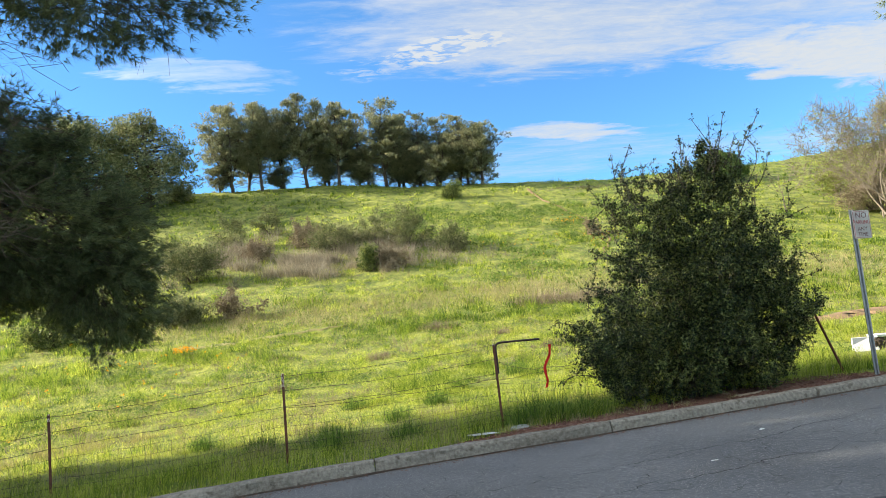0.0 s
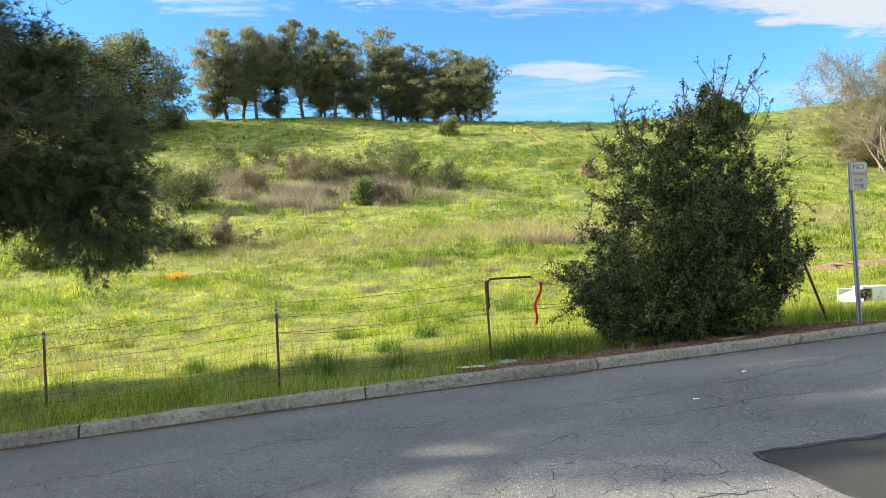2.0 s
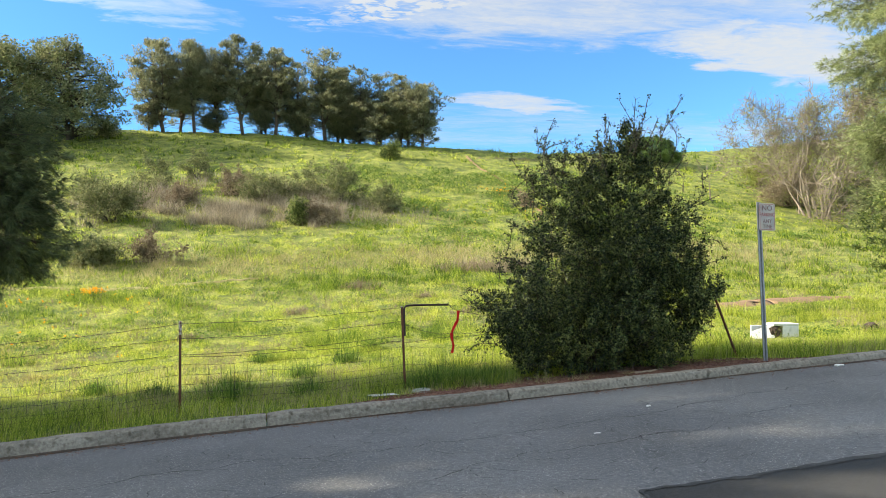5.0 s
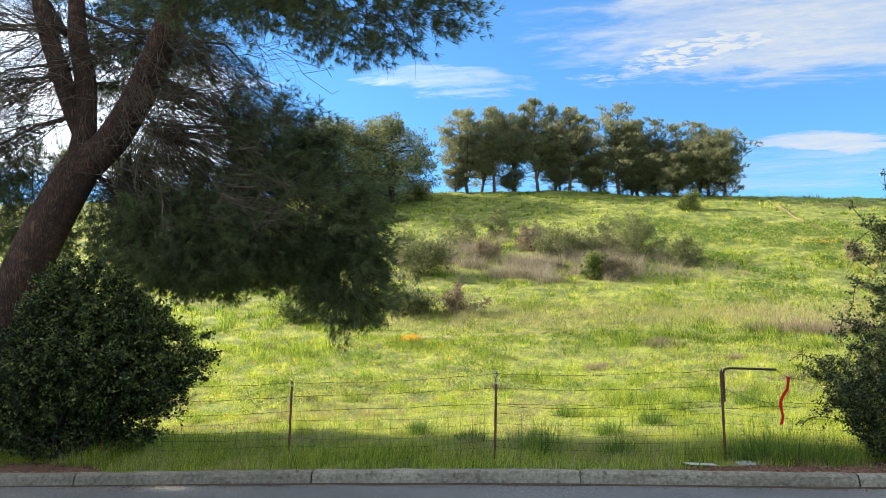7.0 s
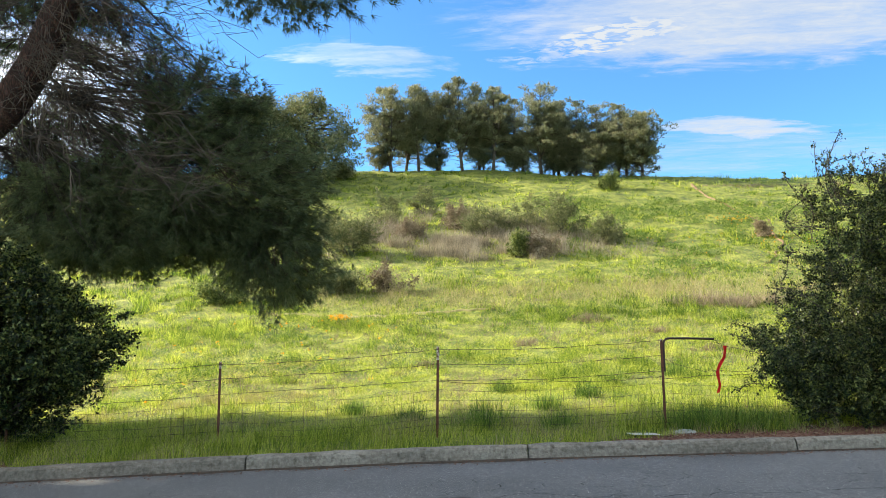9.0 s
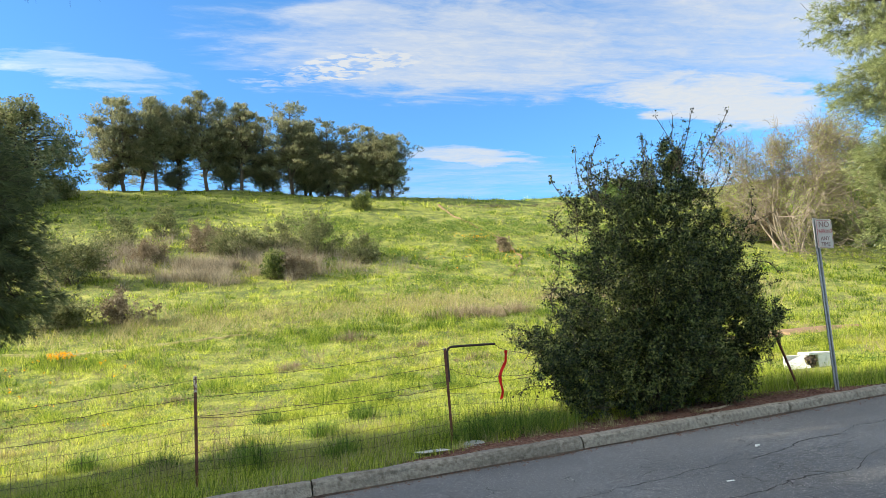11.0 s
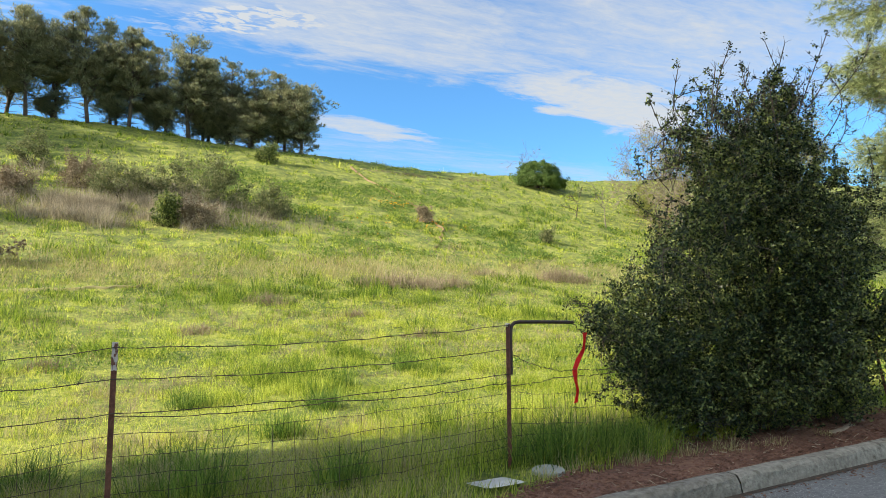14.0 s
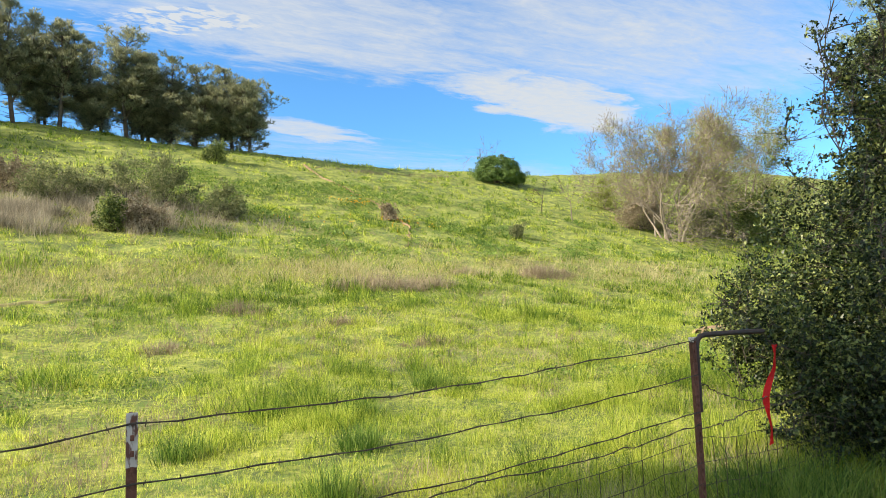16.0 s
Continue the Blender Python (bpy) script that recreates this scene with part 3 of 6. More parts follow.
chips("pale dry straw and twigs on the mulch", DEADWOOD, x[k], y[k], ground_z(x[k], y[k]) + 0.04, 0.02 + 0.15 * CH.uniform(size=k.sum()) ** 3, CH.uniform(0.003, 0.008, k.sum()), CH, "twig_litter", "litter")
x, y = CH.uniform(-6, 14, 900), KERB_Y - np.abs(CH.normal(size=900)) * 0.14
chips("leaf crumbs and grit in the gutter", MULCH, x, y, road_z(x, y) + 0.006, CH.uniform(0.01, 0.035, 900), CH.uniform(0.005, 0.014, 900), CH, "gutter_litter", "litter")
x = CH.uniform(-6, 2.4, 2600)
y = 9.31 + np.abs(CH.normal(size=2600)) * 0.09
k = value_noise(x, y * 0, 0.7, 17) > 0.42
x, y = x[k], y[k]
chips("dry brown leaf litter behind the kerb", MULCH, x, y, ground_z(x, y) + 0.02 + CH.uniform(0, 0.05, len(x)), CH.uniform(0.02, 0.06, len(x)), CH.uniform(0.008, 0.02, len(x)), CH, "leaf_litter", "litter")
mulch_bed(1.0, 12.0)
mulch_bed(-22.0, -5.4)
mulch_bed(14.5, 30.0)


# ---- trees and shrubs ----
def grow(start, way, length, radius, rng, depth, splits, out, tips, bend=0.25, rise=0.1, keep=0.72, least=0.006):
    """A limb that bends and divides; collects tubes in out and twig ends in tips."""
    p, d = np.array(start, float), unit(np.array(way, float))
    n = 5
    pts, rad = [p], [radius]
    for i in range(n):
        d = unit(d + bend * 0.5 * rng.normal(size=3) + np.array((0, 0, rise)))
        p = p + d * length / n
        pts.append(p), rad.append(radius * (1 - 0.55 * (i + 1) / n))
    out.append(tube(pts, rad, 7 if radius > 0.05 else 5 if radius > 0.012 else 3))
    if depth == 0:
        tips.append((pts[-1], d))
        tips.append((pts[-3], d))
        return
    for s in range(splits):
        k = rng.integers(2, n + 1) if s else n
        q = unit(d + 0.75 * rng.normal(size=3) * (0.6 if s == 0 else 1.0))
        grow(pts[k], q, length * keep * rng.uniform(0.8, 1.15), max(rad[k] * 0.72, least), rng, depth - 1, splits, out, tips, bend, rise, keep, least)


def outline_shrub(name, x, y, levels, label, category, mat, rng, lumps, per, leaf, twigs=40, lump_r=0.3, shell=0.45, trunk=0.032, group="", sprigs=(), sprays=0, simple=False):
    """A leafy shrub whose rounded lumps fill an uneven outline. levels: (z, x0, x1, y0, y1) above the ground, relative to the foot."""
    z0 = float(ground_z(x, y)) - 0.02
    lv = np.array(levels, float)
    foot = empty(name, x, y, z0)
    # more lumps where the outline is wide
    zz = np.linspace(lv[0, 0], lv[-1, 0], 60)
    girth = np.interp(zz, lv[:, 0], lv[:, 2] - lv[:, 1]) + np.interp(zz, lv[:, 0], lv[:, 4] - lv[:, 3])
    z = rng.choice(zz, lumps, p=girth / girth.sum()) + rng.uniform(-0.05, 0.05, lumps)
    ext = [np.interp(z, lv[:, 0], lv[:, k]) for k in range(1, 5)]
    a, r = rng.uniform(0, 2 * np.pi, lumps), np.sqrt(rng.uniform(shell, 1, lumps))
    r = r * (0.72 + 0.40 * value_noise(a * 2.3 + 7, z * 1.7, 1.0, 5) + 0.05 * rng.normal(size=lumps))
    rad = lump_r * rng.uniform(0.55, 1.25, lumps) * np.clip((ext[1] - ext[0]) / np.max(ext[1] - ext[0]) + 0.25, 0.4, 1)
    hx, hy = np.maximum((ext[1] - ext[0]) / 2 - 0.75 * rad, 0.04), np.maximum((ext[3] - ext[2]) / 2 - 0.75 * rad, 0.04)
    c = np.stack([(ext[0] + ext[1]) / 2 + np.cos(a) * r * hx, (ext[2] + ext[3]) / 2 + np.sin(a) * r * hy, z], 1)
    d = random_dirs(rng, lumps * per)
    pts = np.repeat(c, per, 0) + d * (np.repeat(rad, per) * rng.uniform(0.1, 1.12, lumps * per) ** 0.45)[:, None] * np.array((1, 1, 0.75))
    way = d * 0.9
    for px, py, pz, qx, qy, qz, count in sprigs:
        for branch in range(4):
            p, q = np.array((px, py, pz)), np.array((qx, qy, qz)) + (branch > 0) * rng.normal(size=3) * (0.16, 0.16, 0.10)
            s = rng.uniform(0, 1, count * 4) ** 0.7
            pts = np.concatenate([pts, p + s[:, None] * (q - p) + rng.normal(size=(count * 4, 3)) * (0.03 + 0.07 * (1 - s))[:, None]])
            way = np.concatenate([way, random_dirs(rng, count * 4) * 0.3])
    wood = []
    for i in range(sprays):
        k = rng.integers(lumps)
        mid = np.array(((ext[0][k] + ext[1][k]) / 2, (ext[2][k] + ext[3][k]) / 2, c[k, 2] - 0.35))
        q = c[k] + unit(c[k] - mid + (0, 0, 0.15) + 0.35 * rng.normal(size=3)) * (rad[k] + lump_r * rng.uniform(0.2, 2.1))
        s = rng.uniform(0, 1, 55) ** 0.75
        pts = np.concatenate([pts, c[k] + s[:, None] * (q - c[k]) + rng.normal(size=(55, 3)) * (leaf * (0.5 + 1.5 * (1 - s)))[:, None]])
        way = np.concatenate([way, random_dirs(rng, 55) * 0.3])
        wood.append(tube([c[k], (c[k] + q) / 2 + (0, 0, 0.02), q], [0.008, 0.005, 0.002], 3))
    pts[:, 2] = np.maximum(pts[:, 2], 0.03)
    v, f = leaves(pts, leaf, rng, facing=way, simple=simple)
    piece("crown", v, f, mat, foot)
    for i in range(twigs):
        q = c[rng.integers(len(c))]
        base = np.array((rng.normal() * 0.15, rng.normal() * 0.15, 0.0))
        mid = base * 0.4 + q * 0.6 + rng.normal(size=3) * 0.12
        wood.append(tube([base, (base + mid) / 2 + (0, 0, 0.1), mid, q], [trunk, trunk * 0.7, trunk * 0.4, trunk * 0.12], 5))
    for px, py, pz, qx, qy, qz, count in sprigs:
        wood.append(tube([(px * 0.5, py * 0.5, pz * 0.6), (px, py, pz), ((px + qx) / 2, (py + qy) / 2, (pz + qz) / 2), (qx, qy, qz)], [0.03, 0.018, 0.01, 0.004], 4))
    v, f = join(wood)
    tagged(piece("branchwork", v, f, TWIG, foot), kind="stuff")
    return tagged(foot, label, category, group)


def twig_tubes(a, b, r0, r1):
    """Three-sided tapering twigs from the points a to the points b, all at once."""
    d = unit(b - a)
    u = unit(np.cross(d, np.array((0.31, 0.52, 0.79))))
    w = np.cross(d, u)
    ring = [math.cos(q) * u + math.sin(q) * w for q in (0, 2.094, 4.189)]
    v = np.stack([a + r0 * k for k in ring] + [b + r1 * k for k in ring], 1).reshape(-1, 3)
    k = np.arange(len(a))[:, None] * 6
    return v, np.concatenate([k + q for q in ((0, 1, 4, 3), (1, 2, 5, 4), (2, 0, 3, 5))], 0)


def oak_bush(name, x, y, levels, label, category, mat, rng, sprays, leaf, reach=0.36, side=7, per=14, shoots=(), trunk=0.03, rough=0.45, seed=5, lobes=(), inner=22):
    """A live oak grown as leafy sprays that point out of an uneven outline, with dark hollows between them.
    levels: (z, x0, x1, y0, y1) above the ground, relative to the foot. shoots: long bare-stemmed shoots (from, to)."""
    z0 = float(ground_z(x, y)) - 0.02
    lv = np.array(levels, float)
    foot = empty(name, x, y, z0)
    zz = np.linspace(lv[0, 0], lv[-1, 0], 80)
    girth = np.interp(zz, lv[:, 0], lv[:, 2] - lv[:, 1]) + np.interp(zz, lv[:, 0], lv[:, 4] - lv[:, 3])
    girth = girth ** 1.35
    z = rng.choice(zz, sprays, p=girth / girth.sum()) + rng.uniform(-0.04, 0.04, sprays)
    x0, x1, y0, y1 = (np.interp(z, lv[:, 0], lv[:, k]) for k in range(1, 5))
    a = rng.uniform(0, 2 * np.pi, sprays)
    lobe = 1.10 - rough * value_noise(np.cos(a) * 2.6 + 9, np.sin(a) * 2.6 + z * 1.9, 1.0, seed) + 0.34 * (value_noise(np.cos(a) * 6 + 3, np.sin(a) * 6 + z * 3.6, 1.0, seed + 1) - 0.5)
    r = lobe * (1 - 0.5 * rng.uniform(0, 1, sprays) ** 1.8)
    axis = np.stack([(x0 + x1) / 2, (y0 + y1) / 2, z], 1)
    tip = axis + np.stack([np.cos(a) * (x1 - x0) / 2 * r, np.sin(a) * (y1 - y0) / 2 * r, 0 * a], 1)
    heart = axis.copy()
    if lobes:  # a share of the sprays forms rounded bulges that stand out of the outline
        lb = np.array(lobes, float)
        k = rng.choice(len(lb), sprays, p=lb[:, 3] ** 2 / np.sum(lb[:, 3] ** 2))
        put = rng.uniform(size=sprays) < 0.38
        d = random_dirs(rng, sprays) * (1, 1, 0.85)
        tip[put] = (lb[k, :3] + d * (lb[k, 3] * rng.uniform(0.6, 1.08, sprays))[:, None])[put]
        heart[put] = lb[k, :3][put] - (0, 0, 0.1)
        axis[put] = lb[k, :3][put]
    away = unit(tip - heart + (0, 0, 0.38) + 0.38 * random_dirs(rng, sprays))
    size = reach * rng.uniform(0.55, 1.35, sprays) * np.clip(0.55 + 0.5 * (x1 - x0) / np.max(x1 - x0), 0.5, 1)
    base = tip - away * size[:, None]
    starts, ends, ways = [base + 0.35 * (tip - base)], [tip], [away]
    for k in range(side):
        s = rng.uniform(0.2, 0.95, sprays)[:, None]
        p = base + s * (tip - base)
        d = unit(away + 0.95 * random_dirs(rng, sprays))
        starts.append(p), ends.append(p + d * (size * rng.uniform(0.22, 0.55, sprays))[:, None]), ways.append(d)
    wood = [twig_tubes(base, tip, 0.0045, 0.0015)]
    for p, q in shoots:
        p, q = np.array(p, float), np.array(q, float)
        bow = rng.normal(size=3) * 0.13
        s = np.linspace(0, 1, 9)[:, None]
        line = p + s * (q - p) + bow * np.sin(np.pi * s)
        wood.append(twig_tubes(line[:-1], line[1:], 0.007, 0.005))
        for k in range(4):
            m = len(line) - 1
            d = unit((q - p) * 0.7 + random_dirs(rng, m) * np.linalg.norm(q - p) * 0.9)
            e = line[1:] + d * (rng.uniform(0.05, 0.38, m) * (1.25 - 0.9 * s[1:, 0]))[:, None]
            starts.append(line[1:]), ends.append(e), ways.append(d)
            wood.append(twig_tubes(line[1:], e, 0.003, 0.001))
    stubs = len(starts) - side - 1
    a0, b0, w0 = np.concatenate(starts), np.concatenate(ends), np.concatenate(ways)
    keep = np.concatenate([np.ones(sprays * (side + 1)), rng.uniform(size=stubs * 8)]) > 0.68  # shoots are mostly bare
    a0, b0, w0 = a0[keep], b0[keep], w0[keep]
    n = len(a0)
    s = rng.uniform(0.1, 1.05, (n * per, 1))
    pts = np.repeat(a0, per, 0) + s * np.repeat(b0 - a0, per, 0) + rng.normal(size=(n * per, 3)) * leaf * 0.5
    # sparse leaves inside, so that the heart is dark and closed
    m = sprays * inner
    low = np.clip(1.3 - tip[:, 2] / lv[-1, 0] * 1.5, 0.10, 1)
    k = rng.choice(sprays, m, p=low / low.sum())
    within = axis[k] + (tip[k] - axis[k]) * rng.uniform(0.1, 0.85, (m, 1)) + rng.normal(size=(m, 3)) * 0.09
    facing = np.concatenate([np.repeat(w0, per, 0) * 0.35 + (0, 0, 0.35), random_dirs(rng, m) * 0.2])
    pts = np.concatenate([pts, within])
    pts[:, 2] = np.maximum(pts[:, 2], 0.03)
    v, f = leaves(pts, leaf, rng, up=0.2, slim=0.62, facing=facing, simple=True)
    piece("crown", v, f, mat, foot)
    stems = []
    for i in range(34):
        q = base[rng.integers(sprays)]
        b = np.array((rng.normal() * 0.16, rng.normal() * 0.16, 0.0))
        mid = b * 0.4 + q * 0.6 + rng.normal(size=3) * 0.12
        stems.append(tube([b, (b + mid) / 2 + (0, 0, 0.1), mid, q], [trunk, trunk * 0.7, trunk * 0.4, trunk * 0.12], 5))
    v, f = join(wood + stems)
    tagged(piece("branchwork", v, f, TWIG, foot), kind="stuff")
    return tagged(foot, label, category)


def pine(name, x, y, stems, masses, label, rng, mat=None, per=14, length=0.16, width=0.0095, tufts=12, boughs=(), group="", shoot=0.55, dead=()):
    """A pine: bark stems given as paths, and needle masses (cx, cy, cz, rx, ry, rz, clumps) hung on limbs. Places are in the world."""
    z0 = float(ground_z(x, y)) - 0.05
    foot = empty(name, x, y, z0)
    off = np.array((x, y, z0))
    for path, radii in stems:
        t = np.linspace(0, 1, len(path))
        s = np.linspace(0, 1, len(path) * 5)
        pp = np.stack([smooth(list(zip(t, np.array(path)[:, k])), s) for k in range(3)], 1)
        v, f = tube(pp - off, np.interp(s, t, radii), 12)
        piece("trunk" if path is stems[0][0] else "limb", v, f, BARK, foot, smooth=True)
    wood, cs, ds, ta, tb = [], [], [], [], []
    for cx, cy, cz, rx, ry, rz, count, root in masses:
        c0, ext = np.array((cx, cy, cz)), np.array((rx, ry, rz))
        d = random_dirs(rng, count)
        r = rng.uniform(0.25, 1, count) ** 0.5
        lump = 0.78 + 0.4 * value_noise(np.arctan2(d[:, 1], d[:, 0]) * 2.2 + cx, d[:, 2] * 3 + cz, 1.0, 9)
        c = c0 + d * (r * lump)[:, None] * ext
        # several limbs per mass, from the root to the clumps
        for i in range(max(3, count // 14)):
            q = c[rng.integers(count)]
            root_p = np.array(root) + rng.normal(size=3) * 0.12
            m1 = root_p + (q - root_p) * 0.4 + rng.normal(size=3) * 0.25 + (0, 0, 0.25)
            m2 = root_p + (q - root_p) * 0.75 + rng.normal(size=3) * 0.2
            wood.append(tube(np.array([root_p, m1, m2, q]) - off, [0.013, 0.010, 0.007, 0.003], 4))
        for k in range(count):
            way = unit(unit(c[k] - c0 + 0.5 * rng.normal(size=3) * ext) + 0.7 * unit(c[k] - np.array(root)) + (0, 0, -0.15))
            long = shoot * rng.uniform(0.6, 1.3)
            s = np.linspace(0.15, 1, tufts)[:, None]
            bow = rng.normal(size=3) * 0.12
            cs.append(c[k] + way * long * (s - 0.7) + bow * np.sin(np.pi * s) + rng.normal(size=(tufts, 3)) * 0.045)
            ds.append(np.broadcast_to(way, (tufts, 3)) + 0.3 * rng.normal(size=(tufts, 3)))
            ta.append(c[k] - way * long * 0.9), tb.append(c[k] + way * long * 0.3)
    wood.append(twig_tubes(np.array(ta) - off, np.array(tb) - off, 0.006, 0.002))
    v, f = needles(np.concatenate(cs) - off, unit(np.concatenate(ds)), length, width, per, rng, 0.75)
    piece("needles", v, f, mat or NEEDLE, foot)
    for start, end, sag, count in boughs:
        start, end = np.array(start, float), np.array(end, float)
        for i in range(count):
            a = start + (end - start) * rng.uniform(0, 0.55) * (i > 0)
            b = end + np.clip(rng.normal(size=3), -1.3, 1.3) * (0.6, 0.5, 0.5) * (i > 0)
            m = (a + b) / 2 + np.array((0, 0, sag * rng.uniform(0.5, 1.3))) + rng.normal(size=3) * 0.15
            k = np.array([a, (a + m) / 2 + (0, 0, sag * 0.25), m, (m + b) / 2 + (0, 0, sag * 0.1), b]) - off
            wood.append(tube(k, np.array([0.035, 0.027, 0.019, 0.011, 0.004]) * (1.2 if i == 0 else rng.uniform(0.10, 0.38)), 4))
            for j in range(9):
                u = rng.uniform(0.8, 4)
                s0 = np.array([np.interp(u, np.arange(5), k[:, c]) for c in range(3)])
                e0 = s0 + unit(b - a + rng.normal(size=3) * 0.9 * np.linalg.norm(b - a)) * rng.uniform(0.3, 0.9) - (0, 0, 0.12)
                wood.append(tube([s0, (s0 + e0) / 2 + rng.normal(size=3) * 0.05, e0], [0.006, 0.004, 0.0015], 3))
    v, f = join(wood)
    tagged(piece("branchwork", v, f, TWIG, foot), kind="stuff")
    if dead:
        a, b = [], []
        for sx, sy, sz, ex, ey, ez, count in dead:
            for i in range(count):
                p = np.array((sx, sy, sz)) + rng.normal(size=3) * (0.45, 0.3, 0.35)
                q = p + (np.array((ex, ey, ez)) - p) * rng.uniform(0.45, 1.05) + rng.normal(size=3) * (0.6, 0.4, 0.5)
                t = np.linspace(0, 1, 7)[:, None]
                line = p + t * (q - p) + np.sin(np.pi * t) * (rng.normal(size=3) * 0.22 + (0, 0, 0.22)) + rng.normal(size=(7, 3)) * 0.035
                a.append(line[:-1]), b.append(line[1:])
                for k in range(10):
                    m = line[rng.integers(1, 7)]
                    e = m + unit(q - p + 1.1 * rng.normal(size=3)) * rng.uniform(0.2, 0.7)
                    n = e + unit(e - m + 0.6 * rng.normal(size=3)) * rng.uniform(0.1, 0.35)
                    a.append(np.array([m, e])), b.append(np.array([e, n]))
        v, f = twig_tubes(np.concatenate(a) - off, np.concatenate(b) - off, 0.006, 0.004)
        tagged(piece("dead_branchwork", v, f, DEADTWIG, foot, "bare grey-brown dead twigs"), kind="stuff")
    return tagged(foot, label, "pine tree", group)


def far_tree(name, height, spread, base, lumps, rng, mat, per, size, stems=1, needle=True, squash=0.62):
    """Meshes of a hilltop tree with a clumped crown, foot at the origin: (wood, crown)."""
    wood, cs = [], []
    for s in range(stems):
        lean = rng.normal(size=2) * 0.10 * height
        top = np.array((lean[0], lean[1], height * 0.93))
        mid = top * 0.5 + rng.normal(size=3) * (0.25, 0.25, 0)
        foot = np.array((rng.normal() * 0.25 * (stems > 1), rng.normal() * 0.25 * (stems > 1), -0.3))
        wood.append(tube([foot, mid * 0.5 + foot * 0.5, mid, (mid + top) / 2, top], [0.24, 0.2, 0.15, 0.1, 0.03], 7))
        for i in range(lumps):
            t = base + (1 - base) * ((i + rng.uniform(0, 1)) / lumps)
            axis = mid * (t / 0.5) if t < 0.5 else mid + (top - mid) * (t - 0.5) / 0.5
            reach = spread * (0.45 + 0.75 * math.sin(math.pi * min(1, (t - base) / (1 - base) * 0.75 + 0.2))) * rng.uniform(0.45, 1.1)
            if t > 0.86:
                reach *= 0.45
            a = rng.uniform(0, 2 * math.pi)
            q = axis + np.array((math.cos(a) * reach, math.sin(a) * reach, rng.uniform(-0.1, 0.35)))
            wood.append(tube([axis - (0, 0, 0.35), (axis + q) / 2 + (0, 0, 0.05), q], [0.06, 0.04, 0.012], 4))
            lump_r = spread * rng.uniform(0.13, 0.29)
            d = random_dirs(rng, per)
            cs.append(q + d * (rng.uniform(0.2, 1, per) ** 0.4)[:, None] * lump_r * np.array((1, 1, squash)))
    c = np.concatenate(cs)
    if needle:
        v, f = needles(c, unit(rng.normal(size=c.shape) + (0, 0, 0.5)), size * 1.5, size * 0.35, 3, rng, 0.9)
    else:
        v, f = leaves(c, size, rng)
    wv, wf = join(wood)
    return mesh_of("wood", wv, wf, BARK if needle else TWIG, True), mesh_of("crown", v, f, mat)


def far_pine(height, spread, low, lean, rng, whorls=13):
    """Meshes of a hilltop pine: a bare lower trunk that parts into leaders, rising boughs and loose pads of needles with sky between. Foot at the origin."""
    t = np.linspace(0, 1, 8)
    bend = rng.normal(size=2) * 0.035 * height
    main = np.stack([lean * height * t + bend[0] * np.sin(3.0 * t), bend[1] * np.sin(2.4 * t), height * 0.98 * t - 0.3 * (1 - t)], 1)
    leaders = [(main, 1.0, low)]
    for k in range(4):
        g = rng.uniform(0.12, 0.40)
        p = np.array([np.interp(g, t, main[:, c]) for c in range(3)])
        a = rng.uniform(0, 6.28)
        q = np.array((math.cos(a) * spread * 0.62 + lean * height * 0.7, math.sin(a) * spread * 0.62, height * rng.uniform(0.58, 0.92)))
        side = p + t[:, None] * (q - p) + np.sin(np.pi * t)[:, None] * np.array((math.cos(a), math.sin(a), -0.5)) * 0.35
        leaders.append((side, 0.66, rng.uniform(0.1, 0.3)))
    wood, cs, ds = [], [], []
    for line, part_of, start in leaders:
        wood.append(tube(line, np.interp(t, (0, 0.5, 1), (0.19 * part_of, 0.12 * part_of, 0.02)), 6))
        for w in range(int(whorls * (0.45 + 0.55 * part_of))):
            g = start + (1 - start) * (w + rng.uniform(0, 0.9)) / int(whorls * (0.45 + 0.55 * part_of))
            p = np.array([np.interp(g, t, line[:, k]) for k in range(3)])
            q = (g - start) / (1 - start)
            full = spread * part_of * 0.78 * (0.55 + 0.5 * math.sin(math.pi * min(1.0, 0.3 + 0.5 * q))) * (1.0 if q < 0.55 else 1.0 - 1.75 * (q - 0.55))
            a0 = rng.uniform(0, 6.28)
            for b in range(4):
                a = a0 + 1.57 * b + rng.normal() * 0.5
                ln = full * rng.choice((0.4, 0.7, 0.95, 1.4))
                d = np.array((math.cos(a), math.sin(a), 0.1 + 0.6 * q + rng.normal() * 0.2))
                mid, end = p + d * ln * 0.55 - (0, 0, 0.05 * ln), p + d * ln
                wood.append(tube([p, mid, end], [0.045, 0.03, 0.01], 3))
                for k in range(2):
                    c = p + (end - p) * (1.0 - 0.3 * k) + rng.normal(size=3) * (0.16, 0.16, 0.1)
                    n = 24
                    u = random_dirs(rng, n)
                    cs.append(c + u * (rng.uniform(0.2, 1, n) ** 0.5)[:, None] * np.array((0.42, 0.42, 0.28)) * rng.uniform(0.6, 1.25))
                    ds.append(u * 0.7 + (0, 0, 0.8) + 0.3 * d)
    for w in range(12):  # dead stubs below the crown
        g = max(low, 0.2) * rng.uniform(0.3, 1.2)
        p = np.array([np.interp(g, t, main[:, k]) for k in range(3)])
        a = rng.uniform(0, 6.28)
        wood.append(tube([p, p + np.array((math.cos(a), math.sin(a), 0.25)) * spread * rng.uniform(0.2, 0.6)], [0.035, 0.01], 3))
    v, f = needles(np.concatenate(cs), unit(np.concatenate(ds)), 0.30, 0.055, 3, rng, 0.7)
    wv, wf = join(wood)
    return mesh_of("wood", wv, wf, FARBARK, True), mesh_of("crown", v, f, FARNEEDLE)


